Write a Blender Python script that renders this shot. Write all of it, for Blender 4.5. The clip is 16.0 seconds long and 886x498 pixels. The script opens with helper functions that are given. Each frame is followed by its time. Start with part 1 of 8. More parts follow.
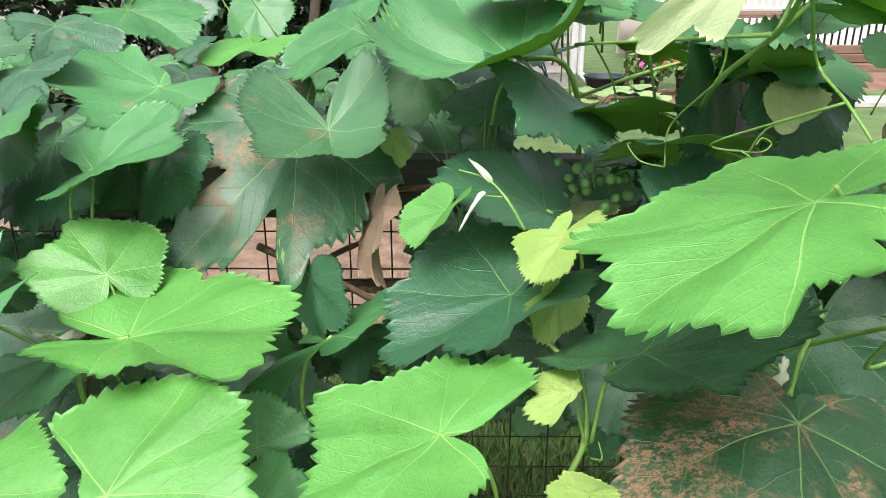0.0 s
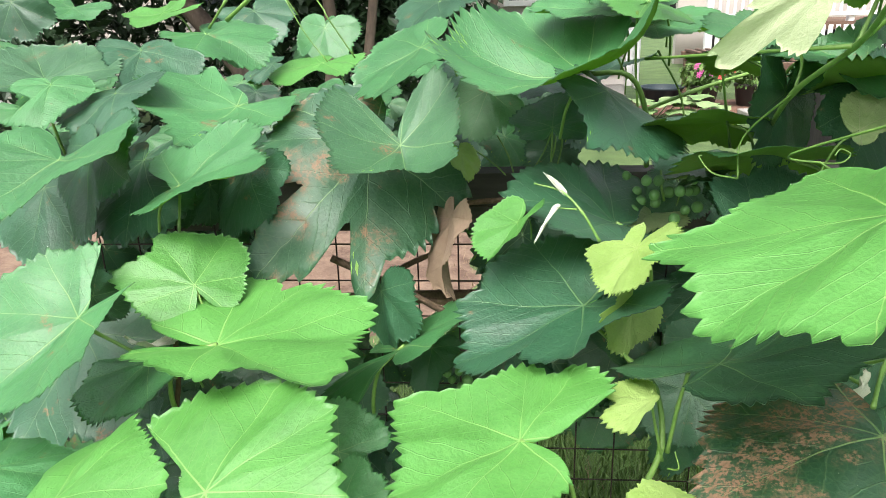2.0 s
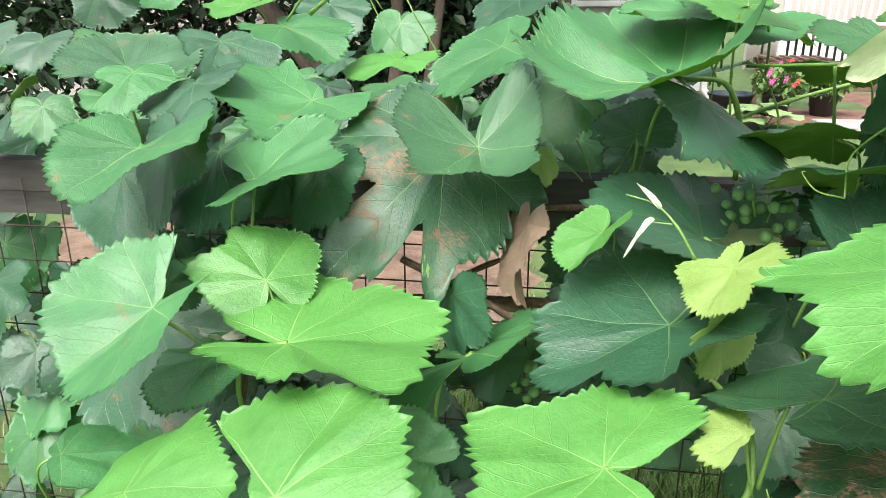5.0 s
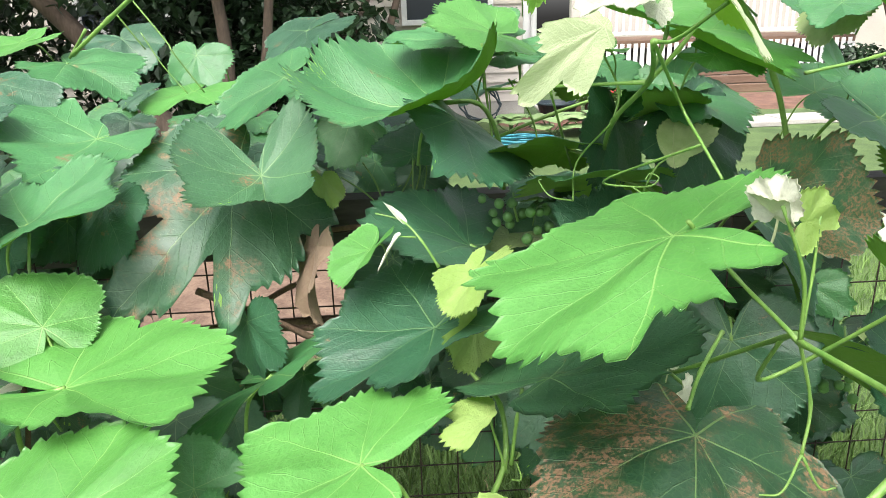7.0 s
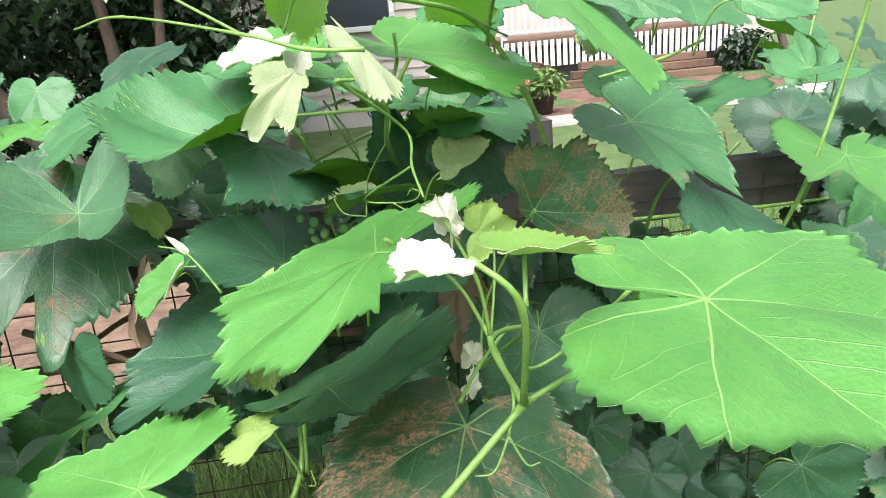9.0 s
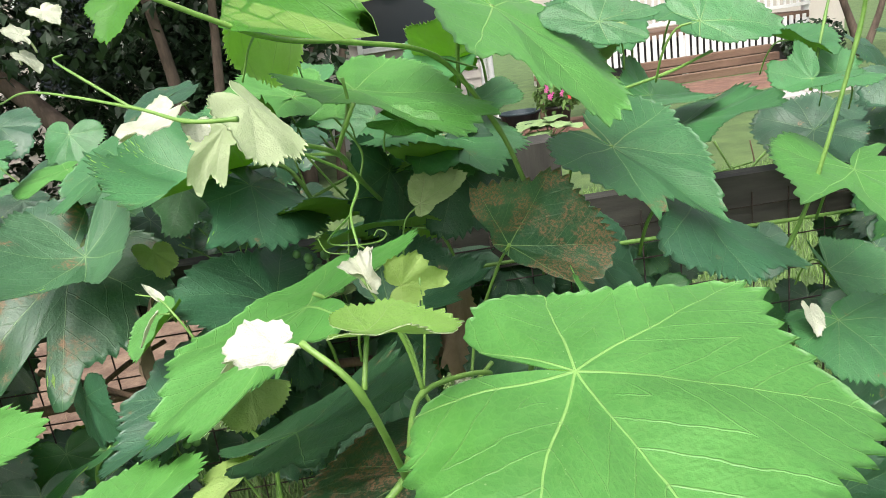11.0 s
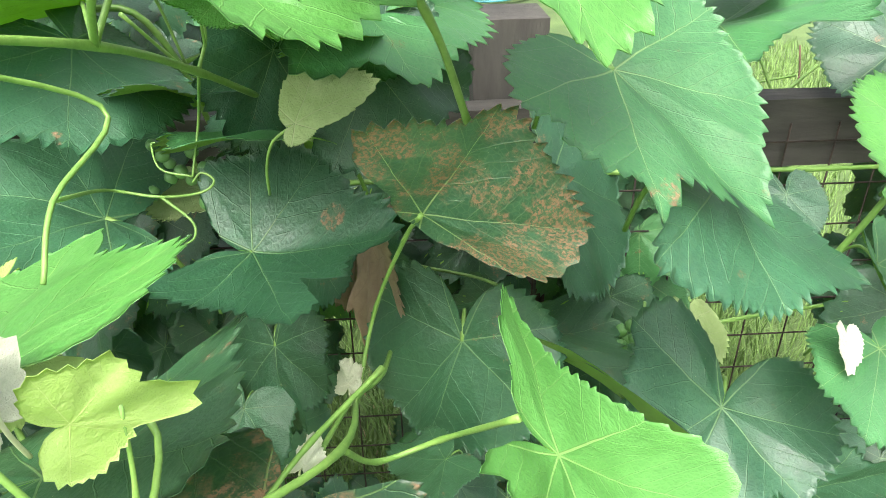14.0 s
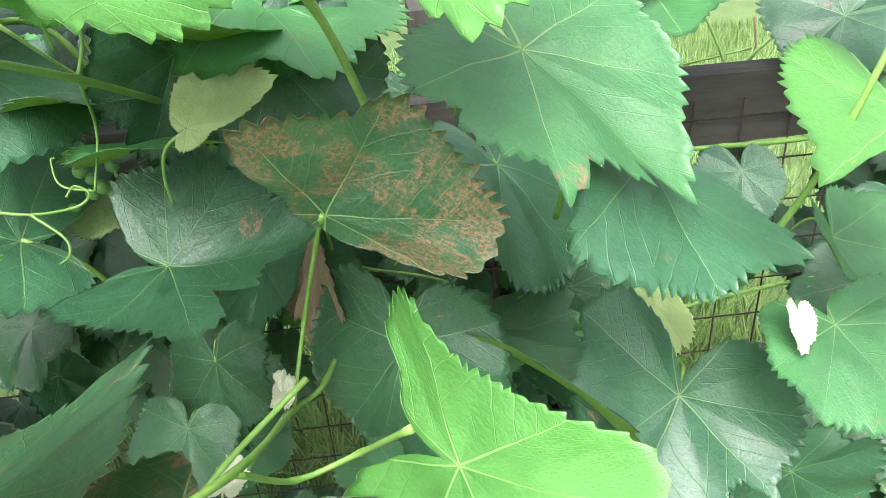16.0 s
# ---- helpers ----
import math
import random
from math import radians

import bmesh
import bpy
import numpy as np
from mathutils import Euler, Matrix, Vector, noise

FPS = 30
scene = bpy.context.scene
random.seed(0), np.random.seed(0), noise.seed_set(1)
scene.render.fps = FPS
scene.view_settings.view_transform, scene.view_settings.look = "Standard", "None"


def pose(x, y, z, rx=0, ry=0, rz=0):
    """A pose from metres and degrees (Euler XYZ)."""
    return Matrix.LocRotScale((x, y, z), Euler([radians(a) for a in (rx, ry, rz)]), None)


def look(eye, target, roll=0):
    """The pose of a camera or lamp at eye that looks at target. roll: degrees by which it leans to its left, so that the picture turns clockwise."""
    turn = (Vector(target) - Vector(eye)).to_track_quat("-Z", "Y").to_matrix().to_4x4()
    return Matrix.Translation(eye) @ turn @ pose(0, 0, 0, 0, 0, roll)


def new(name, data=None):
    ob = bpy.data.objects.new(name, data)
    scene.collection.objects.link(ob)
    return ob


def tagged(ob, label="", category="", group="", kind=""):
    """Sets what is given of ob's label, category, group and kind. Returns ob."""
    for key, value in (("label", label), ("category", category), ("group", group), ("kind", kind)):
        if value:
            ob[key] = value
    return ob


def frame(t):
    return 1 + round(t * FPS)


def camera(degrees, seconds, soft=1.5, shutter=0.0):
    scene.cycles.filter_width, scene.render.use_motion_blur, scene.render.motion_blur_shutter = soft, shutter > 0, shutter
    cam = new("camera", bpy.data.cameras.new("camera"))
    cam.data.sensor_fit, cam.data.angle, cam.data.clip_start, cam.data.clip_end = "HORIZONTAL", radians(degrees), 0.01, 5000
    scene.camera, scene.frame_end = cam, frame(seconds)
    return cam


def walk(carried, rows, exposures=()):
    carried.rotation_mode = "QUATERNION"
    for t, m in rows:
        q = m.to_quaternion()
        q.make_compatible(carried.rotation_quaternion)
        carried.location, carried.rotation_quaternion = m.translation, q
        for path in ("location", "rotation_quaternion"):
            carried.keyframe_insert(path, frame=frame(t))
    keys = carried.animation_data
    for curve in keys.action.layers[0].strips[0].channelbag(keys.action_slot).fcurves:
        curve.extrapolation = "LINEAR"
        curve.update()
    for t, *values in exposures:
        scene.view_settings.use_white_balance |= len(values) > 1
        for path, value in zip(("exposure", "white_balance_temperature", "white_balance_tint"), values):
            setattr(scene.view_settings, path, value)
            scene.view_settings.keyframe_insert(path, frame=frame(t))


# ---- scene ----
cam = camera(63.7, 16.0, soft=0.88)
ROWS = [
    (0.00, -0.0014, 0.0008, 1.2488, 70.072, 0.027, -0.086),
    (0.50, -0.0053, -0.0095, 1.2484, 70.327, 0.204, 1.462),
    (1.00, -0.0141, -0.0164, 1.2519, 70.728, 0.476, 2.669),
    (1.50, -0.0205, -0.0179, 1.2513, 71.279, 1.051, 3.384),
    (2.00, -0.0216, -0.0178, 1.2537, 71.203, 1.468, 3.847),
    (2.50, -0.0292, -0.0167, 1.2558, 71.254, 1.044, 4.062),
    (3.00, -0.0496, -0.0069, 1.2568, 71.304, -0.173, 5.184),
    (3.20, -0.0562, -0.0025, 1.2605, 71.014, -0.205, 6.168),
    (3.62, -0.0627, 0.0026, 1.2624, 70.769, -0.270, 7.472),
    (4.04, -0.0647, 0.0063, 1.2603, 70.727, -0.321, 8.638),
    (4.46, -0.0616, 0.0076, 1.2567, 70.834, -0.266, 9.267),
    (4.88, -0.0524, 0.0057, 1.2541, 71.033, -0.013, 8.961),
    (5.30, -0.0366, -0.0003, 1.2550, 71.269, 0.531, 7.322),
    (5.50, -0.0211, -0.0069, 1.2577, 71.455, 1.102, 5.387),
    (6.00, -0.0023, -0.0156, 1.2643, 71.460, 1.186, 1.305),
    (6.50, 0.0164, -0.0233, 1.2680, 71.934, 1.496, -1.087),
    (7.00, 0.0399, -0.0340, 1.2690, 72.312, 1.627, -3.534),
    (7.50, 0.0746, -0.0469, 1.2625, 72.078, 3.296, -6.405),
    (8.00, 0.1040, -0.0628, 1.2691, 71.803, 4.098, -6.701),
    (8.50, 0.1530, -0.0844, 1.2842, 71.753, 5.096, -8.432),
    (8.70, 0.1656, -0.0867, 1.2851, 71.978, 4.660, -9.613),
    (9.12, 0.1844, -0.0898, 1.2871, 72.351, 4.621, -10.220),
    (9.54, 0.2069, -0.0926, 1.2905, 72.822, 5.332, -9.501),
    (9.96, 0.2299, -0.0942, 1.2943, 73.268, 6.387, -8.105),
    (10.38, 0.2503, -0.0934, 1.2976, 73.565, 7.379, -6.685),
    (10.80, 0.2651, -0.0892, 1.2994, 73.590, 7.900, -5.890),
    (11.00, 0.2737, -0.0843, 1.3001, 73.469, 8.019, -5.680),
    (11.50, 0.3100, -0.0454, 1.3067, 73.832, 7.695, -4.775),
    (12.00, 0.3536, 0.0085, 1.3141, 70.827, 5.315, -4.906),
    (12.50, 0.3632, 0.0435, 1.3139, 66.642, 3.017, -4.674),
    (13.00, 0.3738, 0.1051, 1.3028, 64.651, 1.638, -3.939),
    (13.50, 0.3689, 0.1610, 1.2963, 62.080, 1.284, -4.477),
    (14.00, 0.3671, 0.1880, 1.2970, 60.327, 0.762, -3.807),
    (14.50, 0.3758, 0.1967, 1.2938, 60.290, 1.478, -4.437),
    (15.00, 0.4031, 0.1976, 1.2982, 59.581, 3.578, -4.855),
    (15.50, 0.4169, 0.2004, 1.2832, 60.190, 4.057, -5.484),
    (16.00, 0.4227, 0.2059, 1.2817, 60.165, 3.925, -5.718),
]
walk(cam, [(t, pose(x, y, z, rx, ry, rz)) for t, x, y, z, rx, ry, rz in ROWS], exposures=[(0.0, 1.17, 6500, 11), (7.0, 1.25, 6500, 11), (8.5, 1.28, 6400, 13), (11.0, 0.9, 6600, 10), (12.5, 1.15, 6900, 9), (14.0, 1.8, 6600, 11), (15.2, 1.85, 6400, 14), (16.0, 1.85, 6400, 14)])

# ---- world and light: bright overcast day ----
world = bpy.data.worlds.new("overcast_sky")
scene.world = world
world.use_nodes = True
wn, wl = world.node_tree.nodes, world.node_tree.links
sky = wn.new("ShaderNodeTexSky")
sky.sky_type, sky.sun_disc = 'NISHITA', False
sky.sun_elevation, sky.sun_rotation = radians(58), radians(200)
sky.air_density, sky.dust_density, sky.ozone_density = 1.0, 6.0, 1.0
soften = wn.new("ShaderNodeHueSaturation")
soften.inputs["Saturation"].default_value = 0.35
wl.new(sky.outputs[0], soften.inputs["Color"])
wl.new(soften.outputs[0], wn["Background"].inputs["Color"])
wn["Background"].inputs["Strength"].default_value = 0.15
sun = new("sun", bpy.data.lights.new("sun", 'SUN'))
sun.data.energy, sun.data.angle, sun.data.color = 1.7, radians(40), (1.0, 0.97, 0.92)
sun.matrix_world = look((0, 0, 0), (0.25, 0.55, -1.1))


# ---- materials ----
class Nodes:
    """Small helper that wires one node material."""

    def __init__(self, name):
        self.mat = bpy.data.materials.new(name)
        self.mat.use_nodes = True
        self.tree = self.mat.node_tree
        self.n = self.tree.nodes
        self.bsdf = self.n["Principled BSDF"]

    def put(self, socket, value):
        if isinstance(value, bpy.types.NodeSocket):
            self.tree.links.new(value, socket)
        elif value is not None:
            if isinstance(value, tuple) and len(value) == 3 and socket.type == 'RGBA':
                value = (*value, 1.0)
            socket.default_value = value

    def math(self, op, a, b=None, c=None):
        node = self.n.new("ShaderNodeMath")
        node.operation = op
        for i, v in enumerate((a, b, c)):
            if v is not None:
                self.put(node.inputs[i], v)
        return node.outputs[0]

    def step(self, value, lo, hi):
        node = self.n.new("ShaderNodeMapRange")
        node.interpolation_type = 'SMOOTHSTEP'
        self.put(node.inputs["Value"], value)
        self.put(node.inputs["From Min"], lo)
        self.put(node.inputs["From Max"], hi)
        return node.outputs[0]

    def mix(self, fac, a, b):
        node = self.n.new("ShaderNodeMix")
        node.data_type = 'RGBA'
        self.put(node.inputs[0], fac)
        self.put(node.inputs[6], a)
        self.put(node.inputs[7], b)
        return node.outputs[2]

    def noise(self, vector, scale, detail=4.0, rough=0.55):
        node = self.n.new("ShaderNodeTexNoise")
        if vector is not None:
            self.put(node.inputs["Vector"], vector)
        node.inputs["Scale"].default_value = scale
        node.inputs["Detail"].default_value = detail
        node.inputs["Roughness"].default_value = rough
        return node.outputs["Fac"]

    def coords(self, kind="Object"):
        return self.n.new("ShaderNodeTexCoord").outputs[kind]

    def random(self):
        return self.n.new("ShaderNodeObjectInfo").outputs["Random"]

    def bump(self, height, strength, distance=0.01):
        node = self.n.new("ShaderNodeBump")
        self.put(node.inputs["Height"], height)
        node.inputs["Strength"].default_value = strength
        node.inputs["Distance"].default_value = distance
        self.put(self.bsdf.inputs["Normal"], node.outputs[0])
        return node.outputs[0]

    def set(self, **kw):
        for key, value in kw.items():
            self.put(self.bsdf.inputs[key.replace("_", " ")], value)
        return self.mat


def surface(name, dark, light, scale, rough=0.8, bump=0.3, grain=None, metal=0.0, stretch=(1, 1, 1)):
    """A plain surface with two scales of variation."""
    m = Nodes(name)
    mp = m.n.new("ShaderNodeMapping")
    mp.inputs["Scale"].default_value = stretch
    m.put(mp.inputs["Vector"], m.coords())
    v = mp.outputs[0]
    big = m.noise(v, scale, 3)
    small = m.noise(v, grain or scale * 9, 5, 0.65)
    f = m.math('ADD', m.math('MULTIPLY', big, 0.6), m.math('MULTIPLY', small, 0.4))
    f = m.math('ADD', m.step(f, 0.3, 0.7), m.math('MULTIPLY', m.math('SUBTRACT', m.random(), 0.5), 0.3))
    m.bump(small, bump, 0.004)
    return m.set(Base_Color=m.mix(f, dark, light), Roughness=rough, Metallic=metal)


def leaf_material(name, dark, light, vein, rough=0.42, glow=0.25, glow_colour=(0.25, 0.5, 0.04), scorch="", under=False, relief=0.42):
    """A leaf blade: ribs fan out from the stalk, side veins branch off, a fine net lies between."""
    m = Nodes(name)
    uv = m.coords("UV")
    sep = m.n.new("ShaderNodeSeparateXYZ")
    m.put(sep.inputs[0], uv)
    x, y = sep.outputs[0], sep.outputs[1]
    wob = m.n.new("ShaderNodeVectorMath")
    wob.operation = 'ADD'
    m.put(wob.inputs[0], uv)
    cmb = m.n.new("ShaderNodeCombineXYZ")
    m.put(cmb.inputs[2], m.math('MULTIPLY', m.random(), 37.0))
    m.put(wob.inputs[1], cmb.outputs[0])
    p = wob.outputs[0]
    n1 = m.noise(p, 1.6, 3)
    n2 = m.noise(p, 9.0, 4)
    n3 = m.noise(p, 60.0, 4, 0.7)
    r = m.math('SQRT', m.math('ADD', m.math('MULTIPLY', x, x), m.math('MULTIPLY', y, y)))
    ang = m.math('ADD', m.math('ARCTAN2', x, y), m.math('MULTIPLY', m.math('SUBTRACT', n1, 0.5), 0.16))
    d = m.math('PINGPONG', ang, radians(26))
    a = m.math('MULTIPLY', r, m.math('COSINE', d))
    b = m.math('MULTIPLY', r, m.math('SINE', d))
    width = m.math('MAXIMUM', m.math('MULTIPLY_ADD', r, -0.006, 0.0078), 0.0024)
    rib = m.math('SUBTRACT', 1.0, m.step(b, m.math('MULTIPLY', width, 0.45), width))
    q = m.math('MULTIPLY', m.math('SUBTRACT', a, m.math('MULTIPLY', b, 1.05)), 6.5)
    side = m.math('SUBTRACT', 1.0, m.step(m.math('PINGPONG', m.math('ADD', q, m.math('MULTIPLY', n2, 0.35)), 0.5), 0.008, 0.045))
    side = m.math('MULTIPLY', side, m.step(r, 0.16, 0.3))
    vor = m.n.new("ShaderNodeTexVoronoi")
    vor.feature = 'DISTANCE_TO_EDGE'
    m.put(vor.inputs["Vector"], p)
    vor.inputs["Scale"].default_value = 24.0
    net = m.math('SUBTRACT', 1.0, m.step(vor.outputs["Distance"], 0.0, 0.13))
    f = m.math('ADD', m.math('MULTIPLY', m.step(n1, 0.3, 0.7), 0.55), m.math('MULTIPLY', m.step(n2, 0.3, 0.7), 0.45))
    f = m.math('ADD', f, m.math('MULTIPLY', m.math('SUBTRACT', m.random(), 0.5), 0.7))
    col = m.mix(f, dark, light)
    col = m.mix(m.math('MULTIPLY', net, 0.10), col, vein)
    col = m.mix(m.math('MULTIPLY', side, 0.24), col, vein)
    col = m.mix(m.math('MULTIPLY', rib, 0.85), col, vein)
    dots = m.n.new("ShaderNodeTexVoronoi")
    m.put(dots.inputs["Vector"], p)
    dots.inputs["Scale"].default_value = 30.0
    speck = m.math('MULTIPLY', m.math('SUBTRACT', 1.0, m.step(dots.outputs["Distance"], 0.05, 0.13)), m.step(m.noise(p, 5.0, 2), 0.52, 0.62))
    col = m.mix(m.math('MULTIPLY', speck, 0.55), col, (0.42, 0.46, 0.26))
    gloss = m.math('MULTIPLY_ADD', n2, 0.2, rough - 0.05)
    if scorch:
        lo, hi, edge = {"edge": (0.46, 0.56, 0.22), "patch": (0.57, 0.65, 0.0), "heavy": (0.46, 0.56, 0.0), "flecks": (0.62, 0.66, 0.0), "spots": (0.52, 0.62, 0.0)}[scorch]
        s = m.math('ADD', m.math('ADD', m.math('MULTIPLY', m.noise(p, 2.2, 3), 0.62), m.math('MULTIPLY', m.noise(p, 7.0, 4, 0.65), 0.38)), m.math('MULTIPLY', m.math('SUBTRACT', r, 0.6), edge))
        s = m.step(s, lo, hi)
        freckle = m.step(m.noise(p, 30.0, 4, 0.75), 0.45, 0.57)
        s = m.math('MULTIPLY', s, m.math('MULTIPLY_ADD', freckle, 0.95, 0.05))
        brown = m.mix(n3, (0.13, 0.07, 0.035), (0.33, 0.20, 0.115))
        col = m.mix(s, col, brown)
        gloss = m.math('MULTIPLY_ADD', s, 0.35, gloss)
    quilt = m.step(vor.outputs["Distance"], 0.0, 0.32)
    sheet = m.math('SUBTRACT', m.math('MULTIPLY', quilt, 0.14), m.math('ADD', m.math('MULTIPLY', side, 0.8), rib))
    sheet = m.math('ADD', sheet, m.math('ADD', m.math('MULTIPLY', n3, 0.3), m.math('MULTIPLY', n2, 1.8)))
    if under:
        sheet = m.math('MULTIPLY', sheet, -1.0)
    nor = m.bump(sheet, relief, 0.0016)
    m.set(Base_Color=col, Roughness=gloss, Specular_IOR_Level=0.45 if under else 0.7)
    tr = m.n.new("ShaderNodeBsdfTranslucent")
    m.put(tr.inputs["Color"], m.mix(m.math('MULTIPLY', m.math('ADD', rib, side), 0.4), glow_colour, tuple(0.5 * c for c in glow_colour)))
    m.put(tr.inputs["Normal"], nor)
    mixer = m.n.new("ShaderNodeMixShader")
    mixer.inputs[0].default_value = glow
    m.tree.links.new(m.bsdf.outputs[0], mixer.inputs[1])
    m.tree.links.new(tr.outputs[0], mixer.inputs[2])
    m.tree.links.new(mixer.outputs[0], m.n["Material Output"].inputs[0])
    return m.mat


PALE_UNDER = leaf_material("leaf_underside", (0.17, 0.31, 0.07), (0.25, 0.41, 0.11), (0.40, 0.52, 0.2), 0.6, 0.42, (0.42, 0.75, 0.06), under=True)
WHITE_UNDER = leaf_material("downy_underside", (0.55, 0.58, 0.46), (0.72, 0.74, 0.62), (0.7, 0.72, 0.58), 0.85, 0.25, (0.55, 0.6, 0.3), under=True)
LEAF = {
    # dark and mid: low translucency puts the thicket's inner shade into the material
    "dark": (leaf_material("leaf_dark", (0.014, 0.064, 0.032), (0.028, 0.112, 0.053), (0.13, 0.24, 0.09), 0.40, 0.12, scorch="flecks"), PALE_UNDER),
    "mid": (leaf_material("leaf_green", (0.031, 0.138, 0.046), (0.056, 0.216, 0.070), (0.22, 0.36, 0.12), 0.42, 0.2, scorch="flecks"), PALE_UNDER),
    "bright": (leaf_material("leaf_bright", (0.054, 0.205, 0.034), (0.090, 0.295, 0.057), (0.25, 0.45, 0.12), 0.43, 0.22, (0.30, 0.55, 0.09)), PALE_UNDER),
    "light": (leaf_material("leaf_light", (0.066, 0.21, 0.030), (0.11, 0.30, 0.054), (0.38, 0.55, 0.2), 0.48, 0.3, (0.4, 0.68, 0.08), relief=0.4), PALE_UNDER),
    "palew": (leaf_material("leaf_pale", (0.40, 0.50, 0.26), (0.54, 0.62, 0.38), (0.6, 0.66, 0.42), 0.7, 0.35, (0.5, 0.62, 0.2), relief=0.4), PALE_UNDER),
    "hang": (leaf_material("leaf_hanging", (0.25, 0.35, 0.13), (0.38, 0.48, 0.22), (0.4, 0.46, 0.24), 0.6, 0.25, (0.3, 0.45, 0.1), under=True), PALE_UNDER),
    "young": (leaf_material("leaf_young", (0.25, 0.40, 0.09), (0.38, 0.53, 0.17), (0.46, 0.58, 0.18), 0.5, 0.35, (0.5, 0.7, 0.08), relief=0.4), PALE_UNDER),
    "white": (leaf_material("leaf_downy", (0.50, 0.53, 0.40), (0.70, 0.72, 0.60), (0.8, 0.82, 0.68), 0.9, 0.25, (0.6, 0.66, 0.35), relief=0.5), WHITE_UNDER),
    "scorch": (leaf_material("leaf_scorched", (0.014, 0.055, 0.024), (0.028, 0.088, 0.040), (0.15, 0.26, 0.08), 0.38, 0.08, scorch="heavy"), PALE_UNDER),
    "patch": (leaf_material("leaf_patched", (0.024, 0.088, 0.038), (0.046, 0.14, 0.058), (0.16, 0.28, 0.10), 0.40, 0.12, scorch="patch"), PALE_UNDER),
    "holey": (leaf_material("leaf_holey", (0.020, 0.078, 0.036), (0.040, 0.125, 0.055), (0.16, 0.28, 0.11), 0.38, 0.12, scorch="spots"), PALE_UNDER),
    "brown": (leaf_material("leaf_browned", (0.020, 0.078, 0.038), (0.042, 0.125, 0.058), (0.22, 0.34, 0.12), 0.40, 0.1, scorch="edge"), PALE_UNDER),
    "under": (PALE_UNDER, leaf_material("leaf_green_far", (0.04, 0.14, 0.025), (0.07, 0.22, 0.04), (0.2, 0.34, 0.12), 0.45, 0.55, (0.5, 0.85, 0.08))),
    "dead": (leaf_material("leaf_dead", (0.22, 0.15, 0.10), (0.38, 0.28, 0.19), (0.3, 0.2, 0.12), 0.85, 0.15, (0.4, 0.25, 0.1)),) * 2,
}
STALK = surface("green_stalk", (0.10, 0.22, 0.04), (0.19, 0.33, 0.075), 30, 0.45, 0.1)
PALE_STALK = surface("downy_stalk", (0.40, 0.46, 0.24), (0.55, 0.58, 0.38), 40, 0.8, 0.1)
BARK = surface("old_cane_bark", (0.05, 0.032, 0.02), (0.16, 0.105, 0.065), 25, 0.9, 0.6, stretch=(1, 1, 0.3))
BERRY = surface("unripe_berry", (0.07, 0.19, 0.05), (0.12, 0.27, 0.08), 60, 0.5, 0.05)
GREY_WOOD = surface("weathered_wood", (0.024, 0.023, 0.020), (0.078, 0.073, 0.064), 6, 0.85, 0.6, 60, stretch=(0.15, 1, 1))
WIRE = surface("rusty_wire", (0.02, 0.016, 0.013), (0.07, 0.05, 0.04), 40, 0.6, 0.2, metal=0.6)


# ---- builders ----
def mesh_of(name, verts, faces, mats, uvs=None, slots=None, smooth=True):
    me = bpy.data.meshes.new(name)
    me.from_pydata(verts, [], faces)
    for mt in mats:
        me.materials.append(mt)
    if slots is not None:
        me.polygons.foreach_set("material_index", slots)
    if uvs is not None:
        layer = me.uv_layers.new(name="UVMap")
        idx = np.empty(len(me.loops), dtype=np.int32)
        me.loops.foreach_get("vertex_index", idx)
        layer.data.foreach_set("uv", np.asarray(uvs, dtype=np.float32)[idx].ravel())
    if smooth:
        me.polygons.foreach_set("use_smooth", [True] * len(me.polygons))
    me.update()
    return me


def child(name, me, parent, label=""):
    ob = new(name, me)
    if parent is not None:
        ob.parent = parent
    return tagged(ob, label=label)


def part(name, bm, material, parent, label=""):
    me = bpy.data.meshes.new(name)
    bm.to_mesh(me)
    bm.free()
    me.materials.append(material)
    return child(name, me, parent, label)


def tube(points, radii, sides=8):
    """Vertices and faces of a bent tube along points."""
    pts = [Vector(p) for p in points]
    verts, faces = [], []
    side = None
    for i, p in enumerate(pts):
        t = (pts[min(i + 1, len(pts) - 1)] - pts[max(i - 1, 0)]).normalized()
        if side is None:
            side = t.orthogonal().normalized()
        side = (side - t * side.dot(t)).normalized()
        up = t.cross(side)
        rad = radii[i] if isinstance(radii, (list, tuple)) else radii
        for k in range(sides):
            a = 2 * math.pi * k / sides
            verts.append(p + side * (rad * math.cos(a)) + up * (rad * math.sin(a)))
    for i in range(len(pts) - 1):
        for k in range(sides):
            k2 = (k + 1) % sides
            faces.append((i * sides + k, i * sides + k2, (i + 1) * sides + k2, (i + 1) * sides + k))
    faces.append(tuple(range(sides))[::-1])
    faces.append(tuple(range((len(pts) - 1) * sides, len(pts) * sides)))
    return verts, faces


def curve_points(ctrl, steps=6):
    """A smooth line through the control points."""
    c = [Vector(p) for p in ctrl]
    c = [c[0] * 2 - c[1]] + c + [c[-1] * 2 - c[-2]]
    out = []
    for i in range(1, len(c) - 2):
        for k in range(steps):
            s = k / steps
            out.append(0.5 * (2 * c[i] + (c[i + 1] - c[i - 1]) * s + (2 * c[i - 1] - 5 * c[i] + 4 * c[i + 1] - c[i + 2]) * s * s
                              + (3 * c[i] - c[i - 1] - 3 * c[i + 1] + c[i + 2]) * s ** 3))
    out.append(c[-2])
    return out


